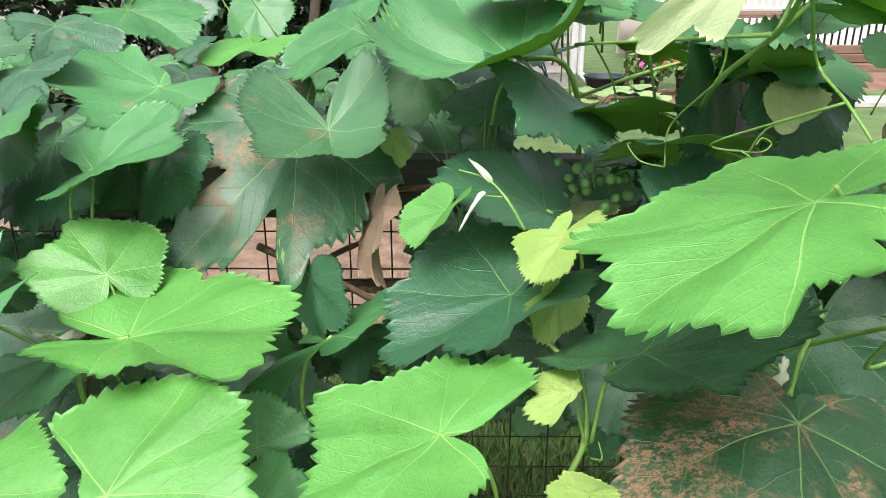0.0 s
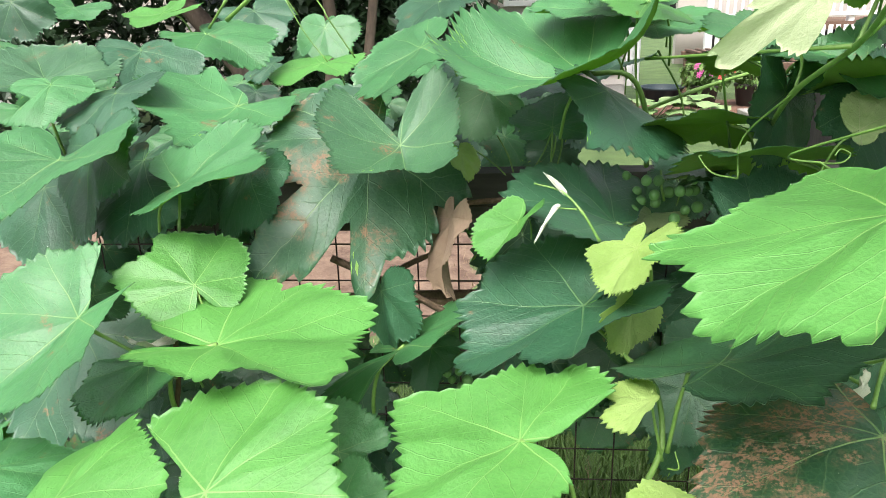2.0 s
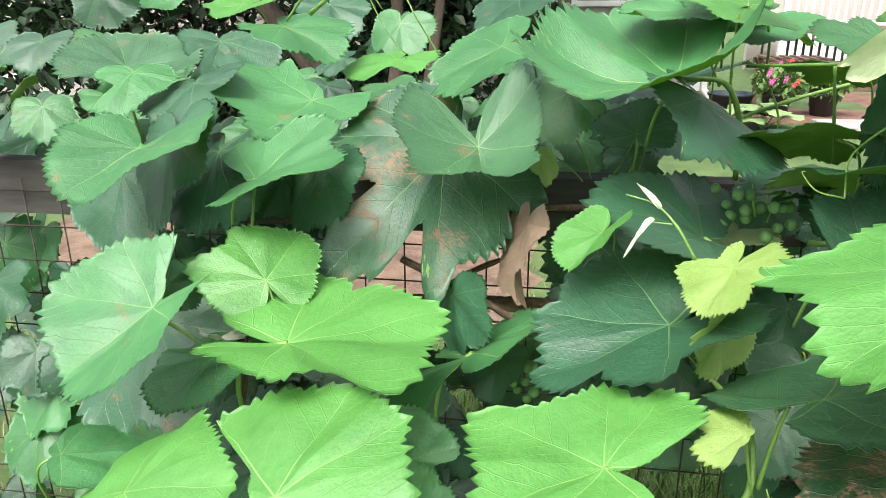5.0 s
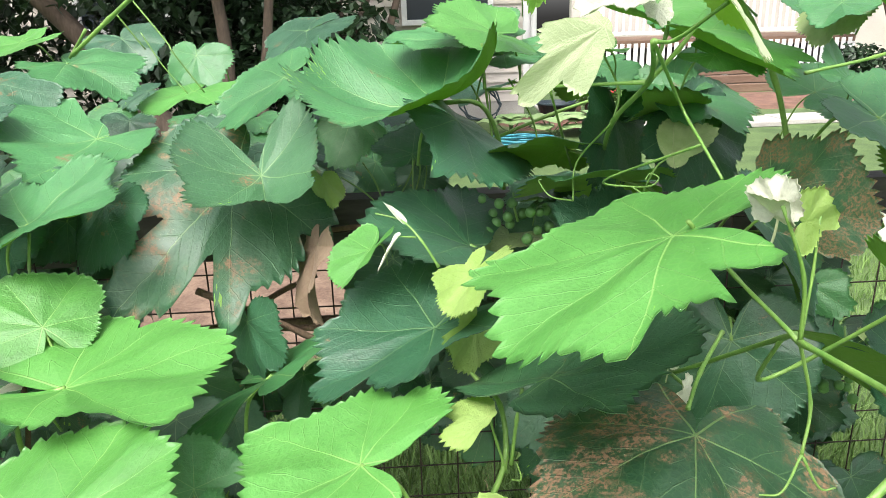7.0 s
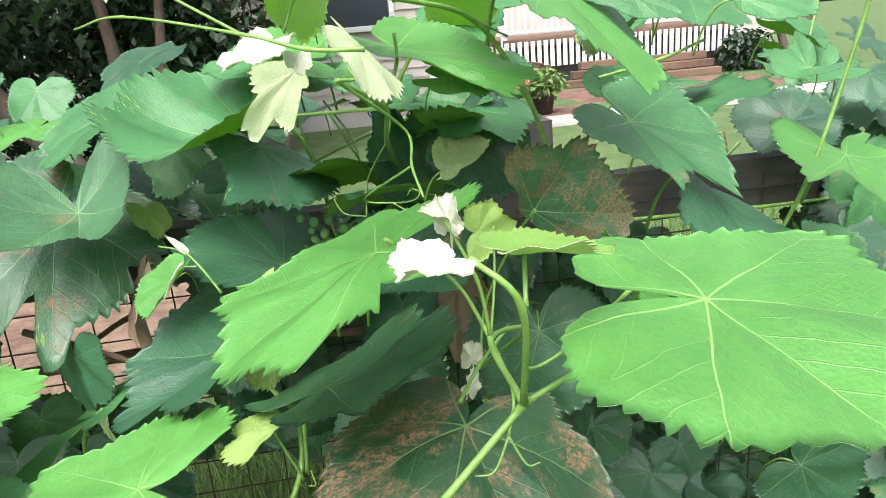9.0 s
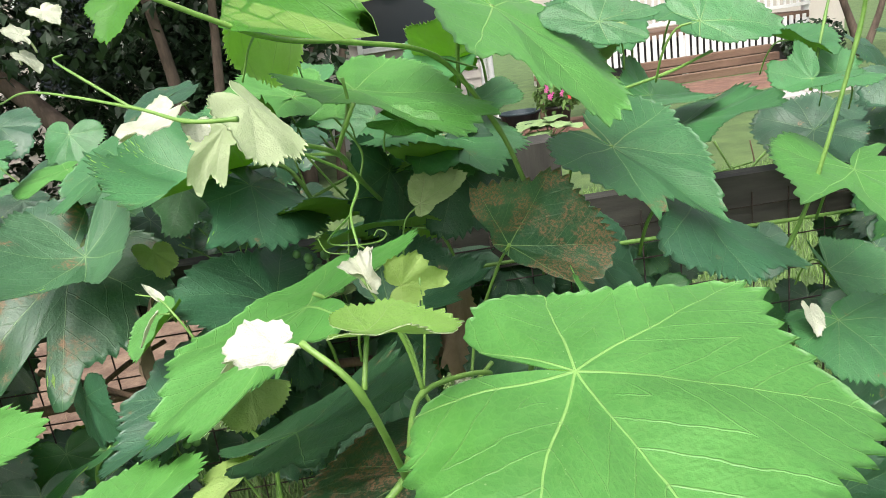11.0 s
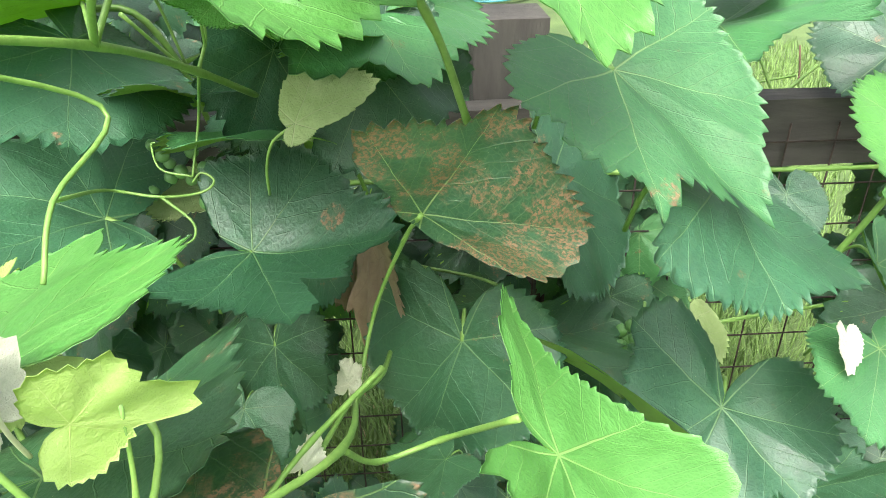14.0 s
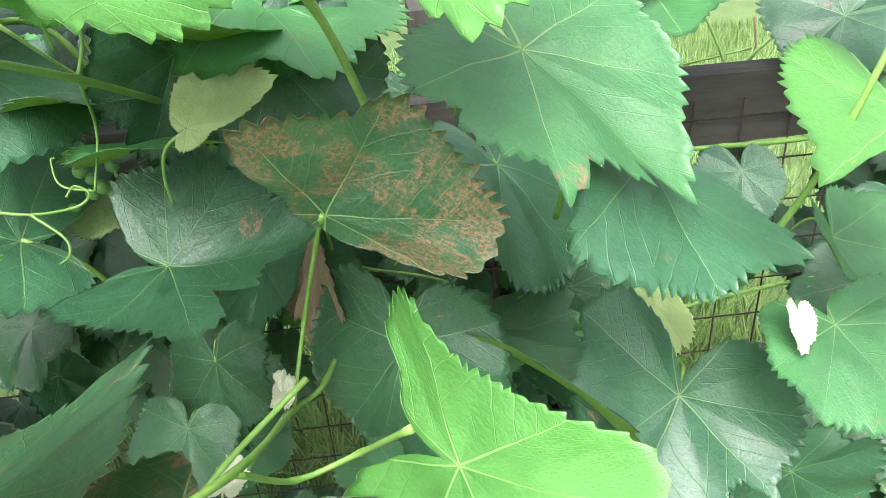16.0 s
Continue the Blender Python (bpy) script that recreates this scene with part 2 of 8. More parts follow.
def box_bm(size, centre=(0, 0, 0), bevel=0.0):
    bm = bmesh.new()
    bmesh.ops.create_cube(bm, size=1.0)
    bmesh.ops.scale(bm, vec=size, verts=bm.verts)
    bmesh.ops.translate(bm, vec=centre, verts=bm.verts)
    if bevel:
        bmesh.ops.bevel(bm, geom=bm.edges[:], offset=bevel, segments=1, affect='EDGES')
    return bm


LEAF_COUNT = [0]


def through_knots(knots, at):
    """A smooth radius through (angle, radius) knots that never overshoots them."""
    x, y = np.array([k[0] for k in knots], float), np.array([k[1] for k in knots], float)
    h, d = np.diff(x), np.diff(y) / np.diff(x)
    slope = np.zeros(len(x))
    same = d[:-1] * d[1:] > 0
    w1, w2 = 2 * h[1:] + h[:-1], h[1:] + 2 * h[:-1]
    with np.errstate(divide='ignore', invalid='ignore'):
        slope[1:-1] = np.where(same, (w1 + w2) / (w1 / d[:-1] + w2 / d[1:]), 0.0)
    i = np.clip(np.searchsorted(x, at) - 1, 0, len(h) - 1)
    t = (at - x[i]) / h[i]
    return (y[i] * (2 * t ** 3 - 3 * t ** 2 + 1) + slope[i] * h[i] * (t ** 3 - 2 * t ** 2 + t)
            + y[i + 1] * (3 * t ** 2 - 2 * t ** 3) + slope[i + 1] * h[i] * (t ** 3 - t ** 2))


def lobe_knots(reach, angles, base_reach, dent, rng):
    """Five rounded lobes with narrow notches between them, and two lobes at the stalk."""
    order = (4, 2, 0, 1, 3)
    tips = [(angles[i], reach[i]) for i in order]
    knots = [(-180, 0.10), (max(-170, tips[0][0] - 40), tips[0][1] * base_reach)]
    for i, (a, r) in enumerate(tips):
        knots.append((a, r))
        if i < 4:
            a1, r1 = tips[i + 1]
            gap, deep = a1 - a, (dent * rng.uniform(0.3, 0.8) if i in (1, 2) else dent * rng.uniform(0.1, 0.6))
            mid = (r + r1) / 2
            knots += [(a + gap * 0.30, r * 0.965), (a + gap * (0.5 + rng.uniform(-0.05, 0.05)), mid * (0.97 - deep)), (a + gap * 0.70, r1 * 0.965)]
    return knots + [(min(170, tips[-1][0] + 40), tips[-1][1] * base_reach), (180, 0.10)]


def blade_mesh(kind, size, reach, angles, bend, roll, fold, lobed, fine=True, tooth=0.055, seed=0, base_reach=0.6, rim=()):
    """A vine leaf: a toothed, lobed sheet with an upper and a lower face. rim: angles and reach of its tips and notches."""
    rng = random.Random(seed)
    if rim:
        knots = [(-180, 0.10), *rim, (180, 0.10)]
        angles = [max((k for k in knots if abs(k[0] - a) <= 17), key=lambda k: k[1], default=(a, 1))[0] for a in (0, 52, -52, 104, -104)]
    else:
        knots = lobe_knots(reach, angles, base_reach, lobed, rng)
    ring = []
    at = -178.0
    step = 6.2 if fine else 10.4
    shape = ((0.0, 0.0), (0.3, 0.58), (0.6, 1.0), (0.82, 0.4)) if fine else ((0.0, 0.0), (0.6, 1.0))
    while at < 176:
        wide = step * rng.uniform(0.65, 1.45)
        amp = 0.0 if abs(at) > 158 else tooth * rng.uniform(0.3, 1.6)
        for s, peak in shape:
            th_deg = at + wide * s
            if th_deg < 178:
                r = float(through_knots(knots, np.array([th_deg]))[0])
                ring.append((math.radians(th_deg), r * (1 + amp * (peak - 0.45))))
        at += wide
    levels = (0.0, 0.09, 0.2, 0.33, 0.46, 0.59, 0.72, 0.84, 0.93, 1.0) if fine else (0.0, 0.2, 0.45, 0.7, 0.88, 1.0)
    n, m = len(ring), len(levels)
    th = np.array([a for a, _ in ring])
    rr = np.array([r for _, r in ring])
    lv = np.array(levels)
    smooth = np.convolve(np.concatenate([rr[-6:], rr, rr[:6]]), np.ones(13) / 13, 'valid')
    rad = lv[:, None] * (rr[None, :] * (lv[:, None] ** 2) + smooth[None, :] * (1 - lv[:, None] ** 2))
    u = rad * np.sin(th)[None, :]
    v = rad * np.cos(th)[None, :]
    pu, pv = u * size, v * size
    kv = bend if abs(bend) > 1e-3 else 1e-3
    ku = roll if abs(roll) > 1e-3 else 1e-3
    z = -(1 - np.cos(kv * pv)) / kv - (1 - np.cos(ku * pu)) / ku + fold * (np.sqrt(pu * pu + 1e-5) - math.sqrt(1e-5))
    x, y = np.sin(ku * pu) / ku, np.sin(kv * pv) / kv
    # blade puffs up between the ribs, the rim waves
    sect = np.abs(((np.degrees(np.interp(th, np.radians([-180, *sorted(angles), 180]), np.radians([-180, -104, -52, 0, 52, 104, 180]))) + 26) % 52) - 26) / 26
    z += size * 0.055 * np.minimum(rad, 0.75) * (sect[None, :] - 0.4)
    ph = [rng.uniform(0, 6.28) for _ in range(4)]
    wave = 0.5 * np.sin(3 * th + ph[0]) + 0.35 * np.sin(5 * th + ph[1]) + 0.3 * np.sin(8 * th + ph[2])
    z += size * (0.03 if rim else 0.20 if kind in ('white', 'dead') else 0.07) * (rad ** 2) * wave[None, :]
    z += size * 0.016 * np.sin(9 * u + ph[3]) * np.sin(8 * v + ph[0])
    co = np.stack([x, y, z], -1).reshape(-1, 3)
    # ribs run to the lobes' tips
    ends = sorted(angles)
    vein = np.radians(np.interp(np.degrees(th), [-180, *ends, 180], [-180, -104, -52, 0, 52, 104, 180]))
    uv = np.stack([rad * np.sin(vein)[None, :], rad * np.cos(vein)[None, :]], -1).reshape(-1, 2)
    thick = np.array([0, 0, 0.0005])
    verts = np.concatenate([co, co - thick])
    uvs = np.concatenate([uv, uv])
    faces, slots = [], []
    off = n * m
    i0 = np.arange(n)
    i1 = (i0 + 1) % n
    for j in range(m - 1):
        for k in range(n):
            if j == 0 and k == n - 1:
                continue
            a, b, c, d = j * n + k, j * n + int(i1[k]), (j + 1) * n + int(i1[k]), (j + 1) * n + k
            if k == n - 1:
                continue
            if j == 0:
                faces += [(a, c, d)[::-1], (a + off, c + off, d + off)]
            else:
                faces += [(a, b, c, d)[::-1], (a + off, b + off, c + off, d + off)]
            slots += [0, 1]
    for k in range(n - 1):
        a, b = (m - 1) * n + k, (m - 1) * n + k + 1
        faces.append((a, a + off, b + off, b)[::-1])
        slots.append(0)
    up, down = LEAF[{'brightflat': 'bright'}.get(kind, kind)]
    return mesh_of("leaf", verts.tolist(), faces, (up, down), uvs, slots)


KIND = {
    "fold": "mid", "cup": "patch", "holes": "holey", "darkscorch": "patch", "scorchmid": "patch", "young2": "bright", "pale": "hang",
}
LABEL = {
    "scorch": "dark green vine leaf with brown scorched patches", "darkscorch": "dark vine leaf with reddish brown spots",
    "holes": "large lobed vine leaf with holes and brown flecks", "cup": "cupped green vine leaf with brown flecks",
    "brown": "vine leaf browned and shrivelled along its edge", "young": "small yellow-green young vine leaf",
    "palew": "pale downy young leaf hanging from the shoot tip", "white": "downy white unfolding vine leaf", "fold": "folded green vine leaf showing its pale underside",
    "pale": "pale green underside of a hanging vine leaf", "under": "bright leaf underside lit from above",
    "young2": "light green vine leaf with toothed edge", "dead": "dry brown withered leaf", "scorchmid": "green leaf with scorched brown rim",
}
vine = tagged(new("grapevine"), "dense grapevine with large toothed green leaves on a fence", "vine")
vine.location = (0.3, 0.95, 0)


WATER = Nodes("water").set(Base_Color=(0.9, 1.0, 0.92), Roughness=0.03, IOR=1.33, Transmission_Weight=1.0)
DROP = []


def drops(ob, me, size):
    """Beads of water on some of the teeth of a leaf."""
    if not DROP:
        bm = bmesh.new()
        bmesh.ops.create_icosphere(bm, subdivisions=2, radius=0.0014)
        for p in bm.verts:
            p.co.z *= 0.85
        d = bpy.data.meshes.new("water_drop")
        bm.to_mesh(d)
        bm.free()
        d.materials.append(WATER)
        d.polygons.foreach_set("use_smooth", [True] * len(d.polygons))
        DROP.append(d)
    q = random.Random(LEAF_COUNT[0] * 13)
    half = len(me.vertices) // 2
    n = half // 10
    for _ in range(7):
        i = half - n + q.randrange(n // 6, n - n // 6) // 4 * 4 + 2
        w = child("water_drop", DROP[0], ob)
        w.location = me.vertices[min(i, half - 1)].co * 0.985
        s = q.uniform(0.5, 1.1)
        w.scale = (s, s, s)


def leaf(kind, place, turn, size, reach, angles, bend, roll, fold, lobed, stalk=0.0, base=0.6, rim=()):
    """One vine leaf, from the place where its stalk joins, with a stalk bent down from there."""
    LEAF_COUNT[0] += 1
    look_of = KIND.get(kind, kind)
    fine = size > 0.035
    me = blade_mesh(look_of, size, reach, angles, bend, roll, fold, lobed, fine, 0.08 if look_of in ("young", "white", "palew") else 0.066, LEAF_COUNT[0], base, rim)
    ob = child("leaf", me, vine, LABEL.get(kind, ""))
    m = pose(*place, *turn)
    ob.matrix_basis = Matrix.Translation(-Vector(vine.location)) @ m
    if look_of in ('bright', 'brightflat', 'light', 'mid') and size > 0.085:
        drops(ob, me, size)
    if stalk < 0:
        return ob
    length = stalk or size * 0.9
    back = m.to_3x3() @ Vector((0, -1, -0.12))
    down = Vector((0.02 * math.sin(LEAF_COUNT[0]), 0.35, -0.8))
    p0 = Vector(place) - m.to_3x3() @ Vector((0, 0, 0.0008))
    line = curve_points([p0, p0 + back * length * 0.3 + down * length * 0.1, p0 + back * length * 0.45 + down * length * 0.5, p0 + back * length * 0.5 + down * length], 4)
    inv = m.inverted()
    v, f = tube([inv @ q for q in line], [0.0017 * max(0.5, size / 0.1)] * len(line), 6)
    st = child("petiole", mesh_of("petiole", v, f, (PALE_STALK if look_of == "white" else STALK,)), ob)
    return ob


MASS = {}


def fill(kind, place, turn, size, stretch=1.0, joined=False):
    """A leaf of the thicket behind, from one of a few shared shapes."""
    key = (kind, LEAF_COUNT[0] % 5)
    LEAF_COUNT[0] += 1
    if key not in SHAPES:
        q = random.Random(key[1] + 7)
        reach = (1, 0.93 + 0.1 * q.random(), 0.9 + 0.1 * q.random(), 0.8, 0.76)
        SHAPES[key] = blade_mesh(kind, 0.1, reach, (0, 52, -52, 104, -104), 3 + 3 * q.random(), 2 + 2 * q.random(), 0.15 * q.random(), 0.12 + 0.2 * q.random(), False, 0.10, 900 + key[1])
    m = Matrix.Translation(-Vector(vine.location)) @ pose(*place, *turn) @ Matrix.Diagonal((size * 10 * stretch, size * 10, size * 10, 1))
    if joined:
        MASS.setdefault(key, []).append(m)
        return
    child("leaf", SHAPES[key], vine).matrix_basis = m


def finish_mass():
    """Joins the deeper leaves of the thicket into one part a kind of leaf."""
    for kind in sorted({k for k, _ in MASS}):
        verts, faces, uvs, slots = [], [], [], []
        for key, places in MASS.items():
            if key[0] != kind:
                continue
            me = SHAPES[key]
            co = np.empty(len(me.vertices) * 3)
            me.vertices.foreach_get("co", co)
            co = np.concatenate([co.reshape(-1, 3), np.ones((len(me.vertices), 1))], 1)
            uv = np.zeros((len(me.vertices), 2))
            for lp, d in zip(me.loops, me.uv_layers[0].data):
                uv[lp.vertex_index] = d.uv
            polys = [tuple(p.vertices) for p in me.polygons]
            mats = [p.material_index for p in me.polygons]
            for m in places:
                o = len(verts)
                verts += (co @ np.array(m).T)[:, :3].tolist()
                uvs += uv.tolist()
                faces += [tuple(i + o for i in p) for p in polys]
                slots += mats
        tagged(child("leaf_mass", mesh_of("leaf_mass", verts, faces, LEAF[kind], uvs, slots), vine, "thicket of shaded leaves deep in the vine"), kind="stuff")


SHAPES = {}

# ---- ground ----
GRASS = surface("lawn_grass", (0.038, 0.076, 0.02), (0.10, 0.16, 0.047), 3, 0.9, 0.8, 120)
BLADE = surface("grass_blade", (0.07, 0.15, 0.03), (0.17, 0.28, 0.07), 4, 0.7, 0.1)
STRAW = surface("dry_straw", (0.24, 0.17, 0.10), (0.45, 0.35, 0.23), 8, 0.9, 0.1)
SOIL = surface("bark_mulch", (0.10, 0.05, 0.035), (0.24, 0.13, 0.09), 5, 0.95, 0.9, 70)
CHIPS = surface("wood_chips", (0.10, 0.06, 0.042), (0.24, 0.165, 0.115), 9, 0.95, 0.9, 60)
CONCRETE = surface("concrete", (0.30, 0.28, 0.26), (0.46, 0.44, 0.41), 2, 0.9, 0.3, 60)
SIDING = surface("vinyl_siding", (0.42, 0.38, 0.34), (0.52, 0.48, 0.43), 1.5, 0.55, 0.1, 40)
WHITE = surface("white_paint", (0.68, 0.68, 0.67), (0.80, 0.80, 0.79), 2, 0.5, 0.1, 40)
BROWN_WOOD = surface("stained_timber", (0.09, 0.052, 0.035), (0.20, 0.125, 0.085), 4, 0.85, 0.5, 50, stretch=(0.2, 1, 1))
DECK_SHADE = surface("painted_deck_shade", (0.02, 0.02, 0.02), (0.05, 0.045, 0.04), 3, 0.9, 0.2)
GLASS = Nodes("window_glass").set(Base_Color=(0.04, 0.05, 0.06), Roughness=0.08)
POT = surface("plastic_pot", (0.035, 0.03, 0.03), (0.07, 0.06, 0.055), 6, 0.5, 0.1)
HOSE_BLUE = surface("hose_blue", (0.03, 0.17, 0.24), (0.06, 0.30, 0.36), 10, 0.45, 0.1)
HOSE_DARK = surface("hose_dark", (0.015, 0.03, 0.04), (0.04, 0.06, 0.07), 10, 0.45, 0.1)
PINK = surface("pink_petal", (0.60, 0.06, 0.30), (0.80, 0.20, 0.50), 20, 0.6, 0.1)
RED = surface("red_petal", (0.65, 0.03, 0.05), (0.85, 0.12, 0.12), 20, 0.6, 0.1)
BARK_TREE = surface("tree_bark", (0.05, 0.036, 0.028), (0.15, 0.11, 0.085), 7, 0.95, 0.8, 40, stretch=(1, 1, 0.25))
# leaf green taken almost to black: the trees' shade is in this colour
SHADE_LEAF = surface("shaded_tree_leaf", (0.008, 0.024, 0.009), (0.024, 0.06, 0.02), 2, 0.5, 0.1)
SQUASH = surface("squash_leaf", (0.16, 0.28, 0.10), (0.30, 0.42, 0.18), 6, 0.6, 0.3)


def sheet(name, x0, x1, y0, y1, z, mat, label, bumps=0.0, nx=60, ny=60):
    verts = [(x0 + (x1 - x0) * i / nx, y0 + (y1 - y0) * j / ny, z + bumps * noise.noise((x0 + (x1 - x0) * i / nx * 1.3, j * (y1 - y0) / ny * 1.3, 0))) for j in range(ny + 1) for i in range(nx + 1)]
    faces = [(j * (nx + 1) + i, j * (nx + 1) + i + 1, (j + 1) * (nx + 1) + i + 1, (j + 1) * (nx + 1) + i) for j in range(ny) for i in range(nx)]
    return tagged(new(name, mesh_of(name, verts, faces, (mat,))), label, "ground", kind="structure")


def bed(name, cx, cy, rx, ry, z, mat, label):
    """A low mound with an uneven outline."""
    verts, faces = [(cx, cy, z + 0.03)], []
    n = 64
    for j in (1, 2, 3, 4, 5):
        for k in range(n):
            a = 2 * math.pi * k / n
            q = j / 5 * (1 + 0.12 * noise.noise((3 * math.cos(a), 3 * math.sin(a), cx)))
            sq = 1 / max(abs(math.cos(a)), abs(math.sin(a))) ** 0.7
            verts.append((cx + rx * q * sq * math.cos(a), cy + ry * q * sq * math.sin(a), z + 0.03 * (1 - (j / 5) ** 4) - 0.03 * (j == 5) + 0.012 * noise.noise((k * 0.9, j * 2.0, cy))))
    for k in range(n):
        faces.append((0, 1 + k, 1 + (k + 1) % n))
    for j in range(4):
        for k in range(n):
            a, b = 1 + j * n + k, 1 + j * n + (k + 1) % n
            faces.append((a, a + n, b + n, b))
    return tagged(new(name, mesh_of(name, verts, faces, (mat,))), label, "ground", kind="structure")


sheet("ground", -70, 70, -70, 70, 0.0, GRASS, "green lawn in front of the house", 0.012, 140, 140)
bed("mulch_bed", 2.6, 9.0, 1.35, 0.62, 0.012, SOIL, "reddish bark mulch bed along the house")
bed("mulch_bed", 5.6, 10.6, 1.9, 1.1, 0.012, SOIL, "reddish bark mulch bed before the deck")
bed("chip_path", -1.6, 3.6, 1.6, 1.2, 0.012, CHIPS, "pale brown wood chips behind the fence")
walk_slab = tagged(new("pavement"), "grey concrete path across the lawn", "path", kind="structure")
for i in range(5):
    part("slab", box_bm((0.86, 0.55, 0.06), (3.2 + i * 0.9, 8.2 + 0.12 * i, 0.025), 0.008), CONCRETE, walk_slab)


def tuft_mesh(name, count, x0, x1, y0, y1, mat, low, high, seed):
    """Many thin bent blades as one sheet of geometry."""
    q = random.Random(seed)
    verts, faces = [], []
    for _ in range(count):
        x, y = q.uniform(x0, x1), q.uniform(y0, y1)
        h, w, a = q.uniform(low, high), q.uniform(0.0015, 0.003), q.uniform(0, 6.28)
        dx, dy = math.cos(a), math.sin(a)
        lean = q.uniform(0.2, 0.9) * h
        i = len(verts)
        verts += [(x - dy * w, y + dx * w, 0), (x + dy * w, y - dx * w, 0), (x + dx * lean * 0.4 + dy * w * 0.7, y + dy * lean * 0.4 - dx * w * 0.7, h * 0.6),
                  (x + dx * lean * 0.4 - dy * w * 0.7, y + dy * lean * 0.4 + dx * w * 0.7, h * 0.6), (x + dx * lean, y + dy * lean, h)]
        faces += [(i, i + 1, i + 2, i + 3), (i + 3, i + 2, i + 4)]
    return new(name, mesh_of(name, verts, faces, (mat,), smooth=False))


tagged(tuft_mesh("grass", 26000, 0.0, 3.2, 1.15, 5.2, BLADE, 0.03, 0.10, 3), "short green lawn grass behind the fence", "grass", kind="stuff")
tagged(tuft_mesh("grass", 5000, -0.6, 1.4, 1.05, 2.1, BLADE, 0.08, 0.30, 5), "tall rough grass under the fence", "grass", kind="stuff")
tagged(tuft_mesh("dry_grass", 5000, -3.0, 0.9, 1.1, 4.2, STRAW, 0.01, 0.05, 9), "dry straw scattered on the ground", "straw", kind="stuff")

# ---- house ----
house = tagged(new("house"), "house wall with beige horizontal siding and white downspout", "house")
house.location = (-4.0, 9.7, 0)
part("wall", box_bm((11.4, 0.2, 5.0), (0, 0.15, 2.7)), SIDING, house)
part("foundation", box_bm((11.44, 0.24, 0.24), (0, 0.15, 0.1), 0.004), CONCRETE, house, "grey concrete foundation")
board_me = None
for i in range(36):
    if board_me is None:
        w = 5.72
        board_me = mesh_of("board", [(-w, 0.02, 0.0), (w, 0.02, 0.0), (w, 0.045, 0.125), (-w, 0.045, 0.125), (-w, 0.05, 0.0), (w, 0.05, 0.0)],
                           [(0, 1, 2, 3), (4, 5, 1, 0), (1, 5, 2), (0, 3, 4)], (SIDING,), smooth=False)
    b = child("board", board_me, house)
    b.location = (0, 0, 0.22 + i * 0.125)
part("corner_trim", box_bm((0.09, 0.09, 4.6), (5.74, 0.04, 2.5), 0.004), WHITE, house, "white corner trim")
v, f = tube(curve_points([(5.82, -0.06, 3.5), (5.82, -0.06, 1.5), (5.82, -0.06, 0.32), (5.84, -0.10, 0.2), (5.92, -0.34, 0.1)], 5), 0.042, 8)
child("downspout", mesh_of("downspout", v, f, (WHITE,)), house, "white metal downspout")


def window(x, z, w, h):
    win = child("window", mesh_of("window", [(-w / 2, 0.05, 0), (w / 2, 0.05, 0), (w / 2, 0.05, h), (-w / 2, 0.05, h)], [(0, 1, 2, 3)], (GLASS,), smooth=False), house, "window with white frame")
    win.location = (x, -0.065, z)
    for sx in (-1, 1):
        part("window_frame", box_bm((0.07, 0.07, h + 0.14), (sx * (w / 2 + 0.035), 0.04, h / 2), 0.004), WHITE, win)
    for sz in (-0.035, h / 2, h + 0.035):
        part("window_frame", box_bm((w - 0.002, 0.06, 0.07), (0, 0.04, sz), 0.004), WHITE, win)


window(4.7, 1.3, 1.05, 1.3)
window(0.6, 1.3, 1.05, 1.3)

# ---- deck with white railing ----
deck = tagged(new("deck"), "raised wooden deck with white skirting and balusters", "deck")
deck.location = (6.2, 12.6, 0)
part("platform", box_bm((4.6, 2.6, 0.12), (-0.4, 1.3, 0.80), 0.006), BROWN_WOOD, deck)
# near-black board behind the slats: paints in the shade under the deck
part("shadow_board", box_bm((4.5, 0.06, 0.72), (-0.4, 0.12, 0.37)), DECK_SHADE, deck, "dark board standing in for the shade under the deck")
part("top_rail", box_bm((4.6, 0.09, 0.06), (-0.4, 0.0, 1.74), 0.006), WHITE, deck)
part("bottom_rail", box_bm((4.6, 0.06, 0.06), (-0.4, 0.0, 0.98), 0.006), WHITE, deck)
slat_me = baluster_me = None
for i in range(38):
    x = -2.64 + i * 0.12
    if slat_me is None:
        sl = part("skirting_slat", box_bm((0.075, 0.025, 0.46), (0, 0, 0), 0.004), WHITE, deck)
        ba = part("baluster", box_bm((0.04, 0.04, 0.72), (0, 0, 0), 0.003), WHITE, deck)
        slat_me, baluster_me = sl.data, ba.data
    else:
        sl, ba = child("skirting_slat", slat_me, deck), child("baluster", baluster_me, deck)
    sl.location, ba.location = (x, 0.0, 0.58), (x, 0.0, 1.36)
for x in (-2.66, -0.4, 1.86):
    part("post", box_bm((0.10, 0.10, 1.86), (x, 0.07, 0.93), 0.006), WHITE, deck)
back = part("back_wall", box_bm((7.0, 0.2, 4.6), (1.0, 3.0, 2.3)), SIDING, deck, "beige wall behind the deck")
steps = tagged(new("timber_steps"), "low brown timber steps before the deck", "steps")
steps.location = (5.8, 11.9, 0)
for i in range(3):
    part("timber", box_bm((2.9 - 0.25 * i, 0.16, 0.13), (0.1 * i, 0.22 * i, 0.065 + 0.13 * i), 0.01), BROWN_WOOD, steps)
rack = tagged(new("slatted_bench"), "small brown slatted wooden bench by the house", "bench")
rack.location = (2.9, 9.75, 0)
for i in range(6):
    part("slat", box_bm((0.06, 0.6, 0.03), (-0.35 + i * 0.13, 0, 0.62), 0.004), BROWN_WOOD, rack)
